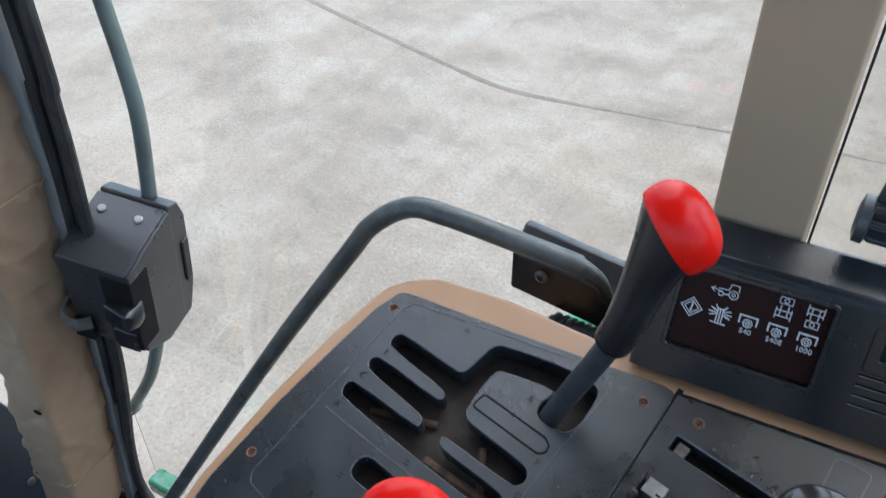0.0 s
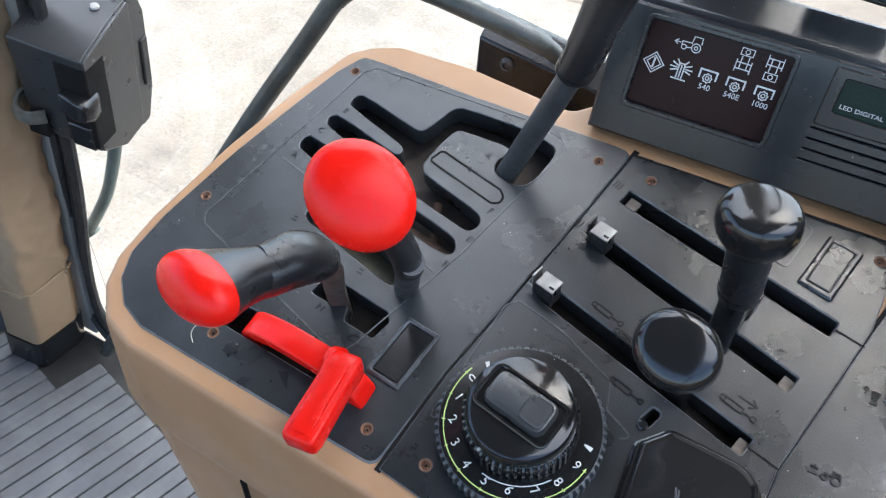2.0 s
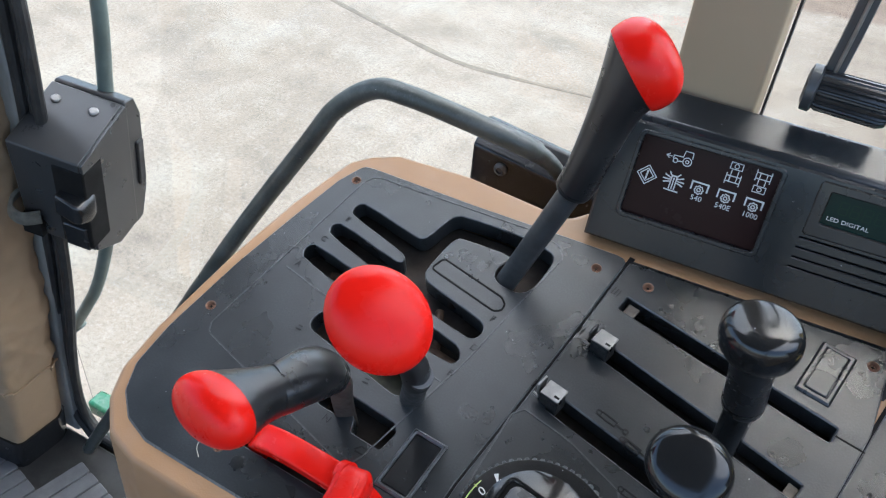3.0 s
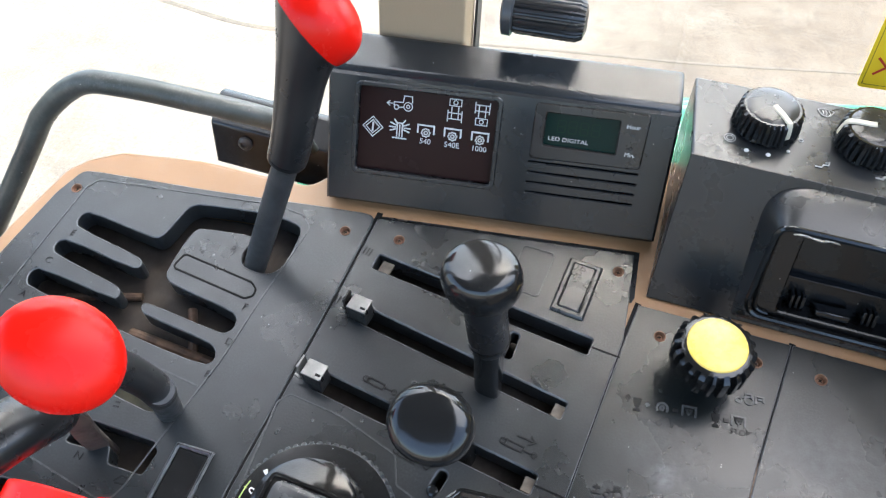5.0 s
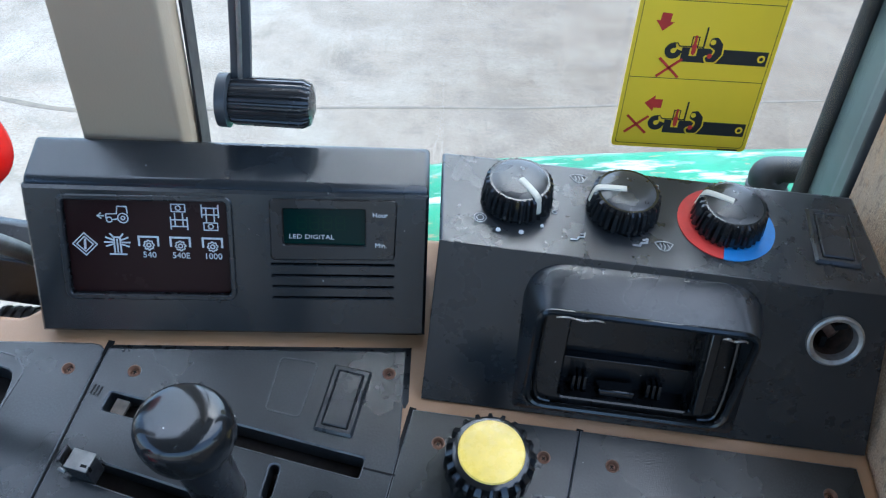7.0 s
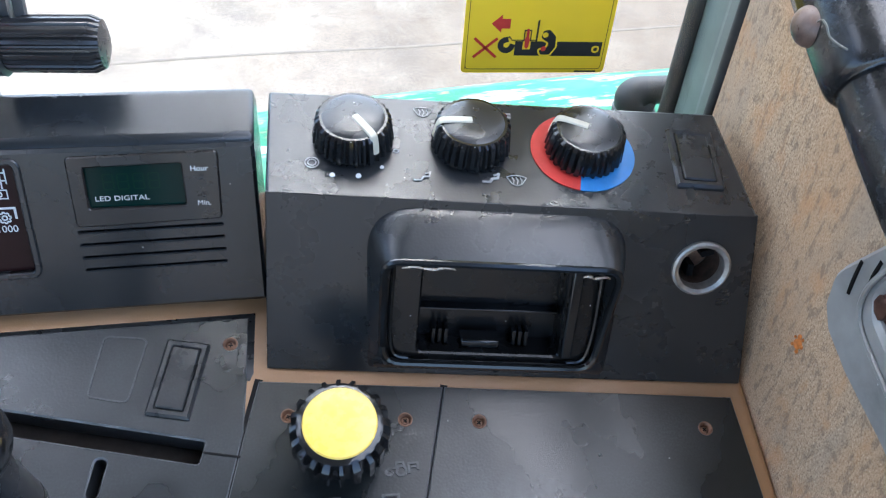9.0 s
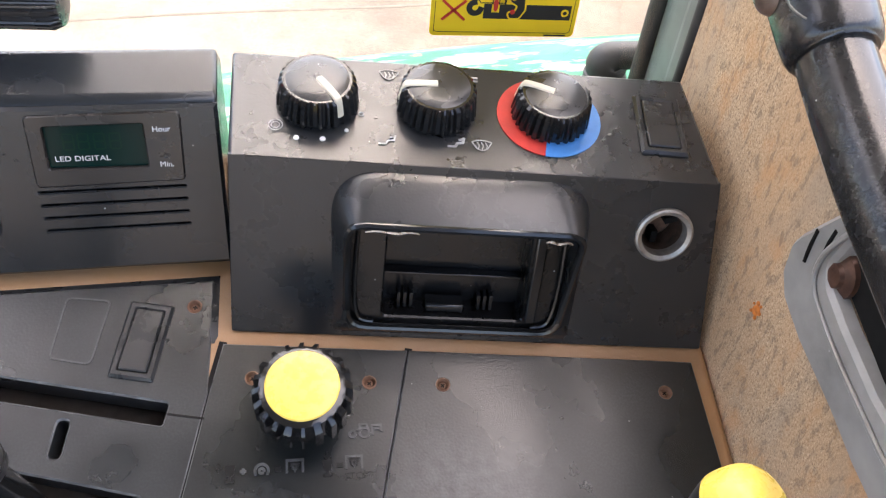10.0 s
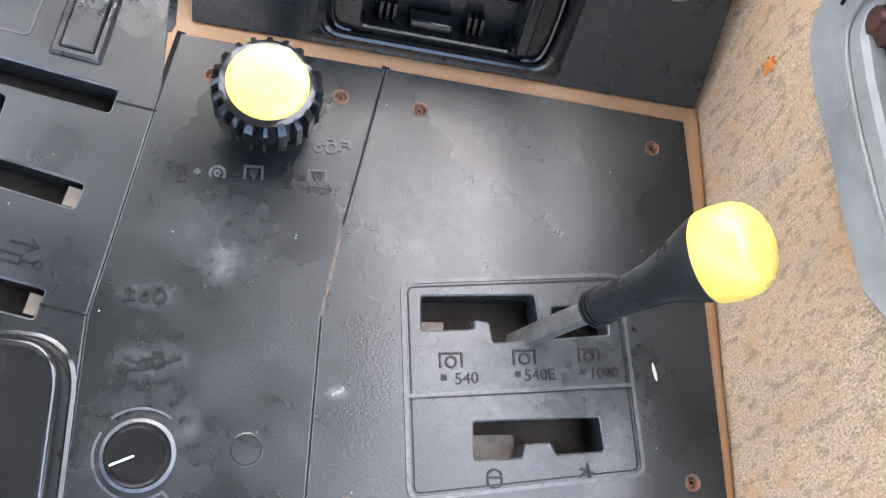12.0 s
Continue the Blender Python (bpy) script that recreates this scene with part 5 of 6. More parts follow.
def heater_box():
    h = thing("heater_box", HEATER, "black plastic heater control housing with an ashtray and a lighter socket", "control box")
    end = [(0.2308, 0.0, 0.0), (0.2174, 0.0907, 0.0), (0.2110, 0.1195, -0.0570), (0.214, 0.07, -0.10), (0.2308, 0.0, -0.06)]
    start = [(0.0, 0.0, 0.0), (0.0008, 0.0907, 0.0), (-0.005, 0.1180, -0.0555), (-0.003, 0.07, -0.10), (0.0, 0.0, -0.06)]
    body = loft([start, end])
    for f in [f for f in body.faces if all(abs(v.co.z) < 1e-6 for v in f.verts)]:
        body.faces.remove(f)
    part("housing", body, SATIN, h, bevel=0.0016)
    tray_hole = rounded([(0.0500, 0.0060), (0.1580, 0.0060), (0.1580, 0.0700), (0.0500, 0.0700)], 0.010, 6)
    sock = [(0.1968 + 0.0118 * math.cos(a), 0.0640 + 0.0118 * math.sin(a)) for a in [2 * math.pi * i / 28 for i in range(28)]]
    part("front", plate([(0.0, 0.0), (0.2308, 0.0), (0.2174, 0.0907), (0.0008, 0.0907)], [tray_hole, sock], -0.002, 0.0002, deep=-0.004, chamfer=0.0004), SATIN, h)
    # ashtray surround, bulging out above the tray
    base = rounded([(0.0470, 0.0025), (0.1615, 0.0025), (0.1610, 0.0868), (0.0440, 0.0868)], [0.003, 0.003, 0.022, 0.022], 8)
    inner = rounded([(0.0525, 0.0065), (0.1560, 0.0065), (0.1560, 0.0705), (0.0525, 0.0705)], [0.008, 0.008, 0.009, 0.009], 8)
    rise = lambda y: 0.0030 + 0.0165 * max(0.0, min(1.0, (y - 0.020) / 0.050))
    rings = []
    for t, k in ((0, 0), (0.04, 0.07), (0.14, 0.20), (0.36, 0.43), (0.60, 0.67), (0.80, 0.86), (0.93, 0.97), (1.0, 0.95)):
        flat = [Vector(p).lerp(Vector(q), t) for p, q in zip(base, inner)]
        rings.append([(p.x, p.y, rise(p.y) * k) for p in flat])
    rings.append([(x, y, -0.002) for x, y in grown(inner, -0.002)])
    part("ashtray_surround", loft(rings, cap=False), SATIN, h, "bulged black surround", smooth=60)
    # the pull-out tray
    tray = part("ashtray", plate(grown(tray_hole, 0.002), [rounded([(0.0700, 0.0120), (0.1380, 0.0120), (0.1365, 0.0620), (0.0705, 0.0610)], 0.003)], -0.004, -0.0005, deep=-0.017, chamfer=0.0008), TRAY, h, "open black ashtray")
    part("floor", box(0.068, 0.140, 0.010, 0.064, -0.019, -0.017), TRAY, tray)
    part("shelf", box(0.0705, 0.1375, 0.0290, 0.0305, -0.017, -0.011), GLOSS, tray, bevel=0.0004)
    for x in (0.078, 0.081, 0.084, 0.117, 0.120, 0.123):
        part("tooth", box(x - 0.0009, x + 0.0009, 0.0125, 0.0205, -0.017, -0.008), TRAY, tray, bevel=0.0003)
    part("lip", box(0.091, 0.110, 0.0120, 0.0165, -0.015, -0.005), GLOSS, tray, bevel=0.001)
    part("side_wing", box(0.1385, 0.1440, 0.012, 0.0635, -0.004, 0.0022), GLOSS, tray, bevel=0.001)
    part("hinge_bar", tube([(0.0560, 0.0665, 0.003), (0.0815, 0.0680, 0.003)], 0.0012, 8), CHROME, tray, "bright worn hinge strip")
    part("hinge_bar", tube([(0.1420, 0.0660, 0.003), (0.1500, 0.0640, 0.003)], 0.0014, 8), CHROME, tray, "bright worn hinge strip")
    part("track", tube([(0.0570, 0.0620, 0.001), (0.0565, 0.030, 0.001), (0.0585, 0.0125, 0.001), (0.066, 0.0095, 0.001)], 0.0012, 8), GLOSS, tray)
    part("track", tube([(0.1520, 0.0620, 0.001), (0.1525, 0.030, 0.001), (0.1500, 0.0125, 0.001), (0.142, 0.0095, 0.001)], 0.0012, 8), GLOSS, tray)
    bead = rounded([(0.0535, 0.0075), (0.1550, 0.0075), (0.1552, 0.0698), (0.0525, 0.0698)], [0.010, 0.010, 0.008, 0.008], 5)
    bead = [(x, y, 0.95 * rise(y)) for x, y in bead]
    part("opening_rim", tube(bead + bead[:1], 0.0019, 8, smooth_n=1), GLOSS, h, "glossy rim round the ashtray opening")
    for x0, x1, dy in ((0.060, 0.083, 0.0), (0.138, 0.150, -0.001)):
        flake = [(x0 + (x1 - x0) * k / 5, 0.0672 + dy + 0.0005 * math.sin(k * 2.1 + x0 * 90), 0.0188) for k in range(6)]
        part("worn_edge", tube(flake, [0.0005, 0.0013, 0.0011, 0.0015, 0.0012, 0.0006], 6, 0.6), CHROME, h, "torn bright edge")
    # lighter socket
    so = part("lighter_socket", lathe([(0.0117, -0.030), (0.0117, 0.0002), (0.0136, 0.0004), (0.0135, 0.0022), (0.0124, 0.0028), (0.0106, 0.0020), (0.0102, 0.0006), (0.0101, -0.030)], 40, pose(0.1968, 0.0640, 0)), material("dull_socket_steel", (0.36, 0.34, 0.31), 0.42, 0.75, blotch=0.35, blotch_size=0.006), h, "dull steel ringed lighter socket")
    part("socket_floor", lathe([(0.0101, -0.018), (0.006, -0.0175), (0.001, -0.0175)], 24, pose(0.1968, 0.0640, 0)), SCREW, so, "rusty socket bottom")
    part("liner", lathe([(0.0100, -0.0175), (0.0100, -0.0030)], 28, pose(0.1968, 0.0640, 0), cap=False), material("rusty_liner", (0.07, 0.045, 0.032), 0.6, 0.2, blotch=0.6, blotch_size=0.006), so, "rust brown inner wall")
    for a in (20, 150, 270):
        part("contact", moved(box(0.004, 0.0105, -0.0015, 0.0015, -0.018, -0.010), pose(0.1968, 0.0640, 0, 0, 0, a)), PIT, so, "dark contact tongue")

    top = HEATER @ pose(0, 0.0907, 0, -63.8)
    face = thing("heater_scale", top, "white printed heater symbols on the black control box", "printed symbols")

    def sign(lines, x, y, w=0.00048, mat=GREYPRINT):
        part("symbol", moved(strokes(lines, w, 0.00025), pose(x, y, 0.0005)), mat, face)

    for x, y in ((0.0284, 0.0110), (0.0397, 0.0112)):
        part("dot", lathe([(0.0013, 0.0002), (0.0012, 0.0007), (0.0003, 0.0007)], 14, pose(x, y, 0)), WHITE, face)
    part("dot", lathe([(0.0010, 0.0002), (0.0009, 0.0007), (0.0003, 0.0007)], 14, pose(0.0497, 0.0170, 0)), WHITE, face)
    sign([arc(0, 0, 0.0011, 0, 360, 10)], 0.0557, 0.0272, 0.0005)
    sign([arc(0, 0, 0.0030, 0, 360, 16), arc(0, 0, 0.0018, 0, 360, 12)], 0.0190, 0.0175, 0.0005)
    screen_sign = [[(-0.0044, 0.0018), (-0.0022, -0.0020), (0, -0.0030)], [(0.0044, 0.0018), (0.0022, -0.0020), (0, -0.0030)], arc(0, -0.006, 0.0091, 61, 119, 8)] + [[(x, -0.0022), (x + 0.0006, 0), (x - 0.0002, 0.0018)] for x in (-0.0018, 0, 0.0018)]
    sign(screen_sign, 0.0675, 0.0530), sign(screen_sign, 0.1095, 0.0130)
    seat_sign = [[(-0.004, -0.002), (-0.001, -0.002), (0.0, 0.0), (0.0025, 0.0004), (0.003, 0.003)], [(0.001, 0.002), (0.0024, 0.0024)]]
    sign(seat_sign, 0.0680, 0.0125, 0.0008), sign(seat_sign, 0.0985, 0.0135, 0.0012), sign([[(-0.002, 0.001), (0.002, 0.001)], [(-0.002, -0.001), (0.002, -0.001)]], 0.1068, 0.0540, 0.0012)
    for half, a0, a1, mat in ((0, 105, 261, PRINTRED), (1, -99, 105, PRINTBLUE)):
        cx, cy = 0.1416, 0.0335
        o = [(cx + 0.0243 * math.cos(radians(a)), cy + 0.0243 * math.sin(radians(a))) for a in range(a0, a1 + 1, 6)]
        i_ = [(cx + 0.0160 * math.cos(radians(a)), cy + 0.0160 * math.sin(radians(a))) for a in range(a1, a0 - 1, -6)]
        part("colour_band", plate(o + i_, (), 0.0002, 0.0007), mat, face, "blue cool band" if half else "red warm band")
    for x, y, a, l in ((0.0362, 0.0330, -52, 0), (0.0894, 0.0340, 183, 0), (0.1418, 0.0340, 160, 0)):
        control_knob(top @ pose(x, y, 0.0003), a, l)
    rocker_blank(top @ pose(0.1945, 0.0325, 0.0003, 0, 0, -1.5), 0.0225, 0.0365, "black blank switch cover on the heater box")


display_box()
heater_box()


# ---- levers and knobs ----
def frame_of(n):
    n = Vector(n).normalized()
    u = Vector((1, 0, 0)) - n * n.x
    u.normalize()
    return u, n.cross(u), n


def flared(p0, d0, r0, c, ax, ay, az, start=0.5, end=0.5, late=1.6, steps=16, n=36):
    """A grip that flares from a round neck at p0 to the oval rim with half axes ax, ay round c, which it meets along az."""
    p0, d0, c = Vector(p0), Vector(d0).normalized(), Vector(c)
    u = (Vector(ax) - d0 * d0.dot(Vector(ax))).normalized()
    v = Vector(ay) - d0 * d0.dot(Vector(ay))
    v = (v - u * u.dot(v)).normalized()
    span = (c - p0).length
    t0, t1 = d0 * span * start * 2, Vector(az).normalized() * span * end * 2
    rings = []
    for k in range(steps + 1):
        t = k / steps
        h = (2 * t ** 3 - 3 * t ** 2 + 1, t ** 3 - 2 * t ** 2 + t, -2 * t ** 3 + 3 * t ** 2, t ** 3 - t ** 2)
        mid, w = h[0] * p0 + h[1] * t0 + h[2] * c + h[3] * t1, t ** late
        w = w * w * (3 - 2 * w) * 0.5 + w * 0.5
        rings.append([mid + (u * r0 * (1 - w) + Vector(ax) * w) * math.cos(2 * math.pi * i / n) + (v * r0 * (1 - w) + Vector(ay) * w) * math.sin(2 * math.pi * i / n) for i in range(n)])
    return loft(rings)


def range_lever():
    l = thing("gear_lever", CONSOLE.copy(), "tall gear lever with a black grip and a red cap", "gear lever", "gear levers")
    part("shaft", tube([(0.1265, -0.0296, -0.0205), (0.1328, -0.0268, -0.0028), (0.1486, -0.0198, 0.0415), (0.1660, -0.0120, 0.0900)], 0.0071, 16), SHAFT, l, "dark grey steel shaft")
    foot, u = Vector((0.1642, -0.0128, 0.0853)), Vector((0.333, 0.149, 0.931))
    part("collar", tube([foot, foot + u * 0.0014, foot + u * 0.0040], [0.0090, 0.0104, 0.0107], 20), GRIP, l)
    c, n = Vector((0.1795, 0.0125, 0.1568)), Vector((0.70, 0.50, 0.50)).normalized()
    a = Vector((0.682, -0.350, -0.641))
    a = (a - n * a.dot(n)).normalized()
    ax, ay = a * 0.0224, n.cross(a) * 0.0186
    part("grip", flared(foot + u * 0.0044, u, 0.0107, c - n * 0.0002, ax * 0.985, ay * 0.985, n * 0.0265, 0.42, 0.04, 1.7), GRIP, l, "moulded black grip", smooth=70)
    part("cap", blob(c + n * 0.0060, ax * 1.05, ay * 1.05, n * 0.0170, 36, 20, 2.3, lo=-0.36), RED, l, "glossy red cap", smooth=60)


def speed_lever():
    l = thing("gear_lever", CONSOLE.copy(), "short gear lever with a large oval red knob", "gear lever", "gear levers")
    part("shaft", tube([(0.1165, -0.1275, -0.018), (0.1215, -0.1295, 0.004), (0.1290, -0.1333, 0.034), (0.1345, -0.1360, 0.050)], 0.0072, 16), SHAFT, l, "dark steel shaft")
    n = Vector((0.45, -0.41, 0.79)).normalized()
    ax = Vector((0.80, -0.15, -0.53))
    ax = (ax - n * ax.dot(n)).normalized()
    ay = n.cross(ax)
    part("grip", flared((0.1300, -0.1338, 0.038), (0.10, -0.07, 1.0), 0.0082, Vector((0.1375, -0.1620, 0.1440)) - n * 0.0055, ax * 0.0226, ay * 0.0196, n, 0.5, 0.3, 3.6), GRIP, l, "moulded black neck", smooth=70)
    part("knob", blob((0.1375, -0.1620, 0.1440), ax * 0.0245, ay * 0.0212, n * 0.0110, 36, 18, 2.3, lo=-0.55), RED, l, "glossy red oval knob", smooth=60)


def park_lever():
    l = thing("gear_lever", CONSOLE.copy(), "low bent gear lever with a black grip and a red end", "gear lever", "gear levers")
    part("shaft", tube([(0.0895, -0.1545, -0.018), (0.0930, -0.1560, 0.020), (0.0970, -0.1565, 0.045), (0.0960, -0.1585, 0.054)], 0.0062, 12, 0.45, side=(0.8, 0.5, 0), flat=3), material("brown_steel", (0.11, 0.09, 0.075), 0.5, 0.5, blotch=0.4, blotch_size=0.01), l, "worn flat steel shank")
    for k, z in enumerate((0.0, 0.004)):
        part("ring", tube([(0.0950 - k * 0.0005, -0.1585 - k * 0.003, 0.0535 + z), (0.0949 - k * 0.0005, -0.1592 - k * 0.003, 0.0555 + z)], 0.0098, 16), GRIP, l)
    part("grip", tube([(0.0948, -0.1600, 0.0560), (0.0940, -0.1660, 0.0665), (0.0925, -0.1740, 0.0760), (0.0900, -0.1860, 0.0830), (0.0880, -0.1905, 0.0860)], [0.0104, 0.0126, 0.0136, 0.0126, 0.0124], 24, flat=2.6), GRIP, l, "moulded black grip")
    n = Vector((-0.15, -0.75, 0.64)).normalized()
    ax = Vector((0.98, 0.02, -0.10))
    ax = (ax - n * ax.dot(n)).normalized()
    ay = n.cross(ax)
    part("palm", flared((0.0890, -0.1885, 0.0845), (-0.35, -0.80, 0.55), 0.0126, Vector((0.0775, -0.2148, 0.1010)) - n * 0.0040, ax * 0.0222, ay * 0.0143, n, 0.4, 0.4, 1.3), GRIP, l, "flared black palm", smooth=70)
    part("cap", blob((0.0775, -0.2148, 0.1010), ax * 0.0232, ay * 0.0150, n * 0.0130, 36, 18, 2.3, lo=-0.32), RED, l, "glossy red end cap", smooth=60)


def bar(pts, sizes, side, corner=0.3):
    """A bar with a bevelled rectangular section along pts; sizes: half width and half height at each point, side: the way of its width."""
    pts, rings = [Vector(p) for p in pts], []
    for i, p in enumerate(pts):
        d = (pts[min(i + 1, len(pts) - 1)] - pts[max(i - 1, 0)]).normalized()
        u = Vector(side)
        u = (u - d * u.dot(d)).normalized()
        v = d.cross(u)
        w, h = sizes[i]
        c = min(w, h) * corner
        sec = rounded([(-w, -h), (w, -h), (w, h), (-w, h)], c, 3)
        rings.append([p + u * x + v * y for x, y in sec])
    return loft(rings)


def hand_lever():
    l = thing("hand_lever", CONSOLE.copy(), "bright red cranked hand lever in its slot", "lever")
    path = spline([(0.0535, -0.1905, -0.018), (0.0550, -0.1905, -0.006), (0.0625, -0.1905, 0.0030), (0.080, -0.1912, 0.0085), (0.100, -0.1925, 0.0110), (0.120, -0.1940, 0.0105), (0.1325, -0.1960, 0.0020), (0.1335, -0.1965, -0.014)], 4)
    part("quadrant", bar(path, [(0.0076, 0.0050)] * len(path), (0, 1, 0), 0.35), RED, l, "curved red quadrant", smooth=50)
    a, b = Vector((0.1232, -0.1868, 0.0175)), Vector((0.1290, -0.2400, 0.0245))
    ks = [(-0.02, 0.0050, 0.0030), (0.0, 0.0078, 0.0052), (0.06, 0.0094, 0.0068), (0.14, 0.0098, 0.0072), (0.26, 0.0094, 0.0064), (0.6, 0.0096, 0.0064), (0.90, 0.0098, 0.0066), (0.97, 0.0092, 0.0060), (1.0, 0.0076, 0.0044)]
    part("handle", bar([a.lerp(b, k) for k, w, h in ks], [(w, h) for k, w, h in ks], (1, 0.1, 0.1), 0.5), RED, l, "bevelled red handle", smooth=50)
    ks = [(0.10, 0.0050, 0.0004), (0.16, 0.0056, 0.0012), (0.5, 0.0058, 0.0014), (0.84, 0.0060, 0.0012), (0.92, 0.0054, 0.0003)]
    up = Vector((-0.10, 0.12, 1)).normalized() * 0.0066
    part("pad", bar([a.lerp(b, k) + up for k, w, h in ks], [(w, h) for k, w, h in ks], (1, 0.1, 0.1), 0.7), RED, l, "raised flat pad", smooth=50)
    part("hub", tube([a.lerp(b, 0.10) + Vector((-0.0085, 0.001, -0.002)), a.lerp(b, 0.10) + Vector((-0.004, 0.001, 0.0))], 0.0074, 24), RED, l, "round hub", smooth=50)


def slider_knob(path, neck, radii, label):
    l = thing("hydraulic_lever", CONSOLE.copy(), label, "lever", "hydraulic levers")
    p0, p1, p2 = [Vector(p) for p in path]
    part("shaft", tube([p0, p1], 0.0075, 14, 0.75, side=(1, -0.25, 0), flat=3), GLOSS, l, "flat black shank")
    d = (p2 - p1).normalized()
    part("collar", tube([p1 - d * 0.0020, p1 - d * 0.0008, p1 + d * neck * 0.6, p1 + d * (neck + 0.003)], [0.0094, 0.0103, 0.0104, 0.0110], 24), GRIP, l, "black collar")
    part("ring", tube([p1 + d * 0.0012, p1 + d * 0.0024], 0.0107, 24), GLOSS, l)
    u = (Vector((1, -0.25, 0)) - d * d.dot(Vector((1, -0.25, 0)))).normalized()
    v = d.cross(u)
    rx, ry, hh = radii
    prof = spline([(0.57, -0.03, 0), (0.61, 0.07, 0), (0.79, 0.22, 0), (0.945, 0.40, 0), (1.0, 0.58, 0), (0.985, 0.74, 0), (0.90, 0.875, 0), (0.74, 0.95, 0), (0.48, 0.985, 0), (0.20, 0.997, 0), (0.01, 1.0, 0)], 4)
    rings = [[p1 + d * (neck + hh * q.y) + u * rx * q.x * math.cos(2 * math.pi * i / 40) + v * ry * q.x * math.sin(2 * math.pi * i / 40) for i in range(40)] for q in prof]
    part("knob", loft(rings), GLOSS, l, "shiny black mushroom knob", smooth=80)


def slot_stop(x, y, a, worn):
    s = thing("slot_stop", at(x, y, 0, 0, 0, a), "small folded chrome stop clip at the end of a slot" if worn else "small folded dark metal stop clip at the end of a slot", "stop clip", "slot stops")
    part("block", loft([[(-0.0058, -0.0046, -0.004), (0.0062, -0.0046, -0.004), (0.0062, 0.0046, -0.004), (-0.0058, 0.0046, -0.004)], [(-0.0058, -0.0046, 0.0112), (0.0066, -0.0046, 0.0128), (0.0066, 0.0046, 0.0128), (-0.0058, 0.0046, 0.0112)]]), CLIP, s, bevel=0.0007)
    part("top", loft([[(-0.0052, -0.0050, z - 0.0006), (0.0072, -0.0050, z + 0.0006), (0.0072, 0.0050, z + 0.0006), (-0.0052, 0.0050, z - 0.0006)] for z in (0.0124, 0.0138)]), STEEL, s, "bright folded top", bevel=0.0004)
    part("fin", box(-0.0084, -0.0070, -0.0036, 0.0044, -0.002, 0.0160), STEEL if worn else BEZEL, s, "thin upright tab", bevel=0.0004)
    part("notch", box(0.0030, 0.0074, -0.0030, -0.0016, 0.0100, 0.0143), PIT, s, "dark notch in the fold")
    part("pin", tube([(-0.0100, -0.0046, 0.006), (-0.0060, -0.0052, 0.006)], 0.0010, 8), STEEL, s, "small pin")


def hitch_dial():
    d = thing("lift_dial", at(0.2174, -0.1739, 0), "large black numbered dial with a rocker in its centre", "dial")
    # grey of this ring paints in the light its dusty knurls catch
    part("outer_ring", lathe([(0.0400, 0.0), (0.0425, 0.001), (0.0425, 0.0105), (0.0415, 0.0122), (0.0395, 0.0126)], 320, wave=0.0009, teeth=64, wave_from=1), ARM, d, "knurled outer ring greyed for dusty, lit teeth")
    part("scale_ring", lathe([(0.0412, 0.0110), (0.0410, 0.0128), (0.0280, 0.0132), (0.0280, 0.012)], 64), GLOSS, d, "black number ring")
    part("scale_line", strokes([arc(0, 0, 0.0388, 158, 352, 48)], 0.0006, 0.0003, 0.0129), LIME, d, "thin lime line")
    part("scale_line", strokes([arc(0, 0, 0.0318, 262, 325, 24)], 0.0005, 0.0003, 0.0131), WHITE, d, "thin white line")
    a0, step = 163.6, 20.7
    for i in range(10):
        a = a0 + step * i
        c, s = math.cos(radians(a)), math.sin(radians(a))
        part("number", moved(lettering(str(i), 0.0068, 0.0003), pose(0.0342 * c, 0.0342 * s, 0.0130, 0, 0, -24 if i else 60)), WHITE, d, "white number")
        part("tick", strokes([[(0.0380 * c, 0.0380 * s), (0.0396 * c, 0.0396 * s)]], 0.0005, 0.0003, 0.0130), LIME, d)
    for a in (146, 8):
        c, s = math.cos(radians(a)), math.sin(radians(a))
        part("stop_mark", moved(plate([(-0.0012, -0.0022), (0.0012, -0.0022), (0.0005, 0.0022), (-0.0005, 0.0022)], (), 0.0, 0.0004), pose(0.0352 * c, 0.0352 * s, 0.0130, 0, 0, a + 70)), WHITE, d, "white end mark")
    part("inner_ring", lathe([(0.0280, 0.012), (0.0290, 0.0130), (0.0284, 0.0270), (0.0275, 0.0285), (0.0265, 0.029)], 288, wave=0.0006, teeth=48, wave_from=1), GLOSS, d, "knurled inner ring")
    cap = [(0.0272, 0.0270), (0.0270, 0.0335), (0.0260, 0.0360), (0.0235, 0.0375), (0.002, 0.0382)]
    part("cap", lathe(cap, 64), GLOSS, d, "shiny black cap")
    part("pointer", moved(strokes([[(0.0250, 0), (0.0280, 0)]], 0.0014, 0.0006, 0.0290), pose(0, 0, 0, 0, 0, 251)), WHITE, d, "white pointer")
    m = pose(0.0, 0.0, 0, 0, 0, -9)
    out = rounded([(-0.0215, -0.0126), (0.0215, -0.0126), (0.0215, 0.0126), (-0.0215, 0.0126)], 0.005, 5)
    part("rocker_frame", moved(plate(out, [grown(out, -0.0022)], 0.034, 0.0398, chamfer=0.0006), m), GLOSS, d)
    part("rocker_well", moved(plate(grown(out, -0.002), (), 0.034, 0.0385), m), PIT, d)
    ins = rounded([(-0.0172, -0.0096), (0.0172, -0.0096), (0.0172, 0.0096), (-0.0172, 0.0096)], 0.006, 6)
    rings = []
    for g, z in ((0, 0.037), (0, 0.0405), (-0.001, 0.0422), (-0.003, 0.0430)):
        rings.append([(x, y, z + 0.0016 * math.cos(x / 0.0172 * math.pi) * (-1 if g else 0)) for x, y in grown(ins, g)])
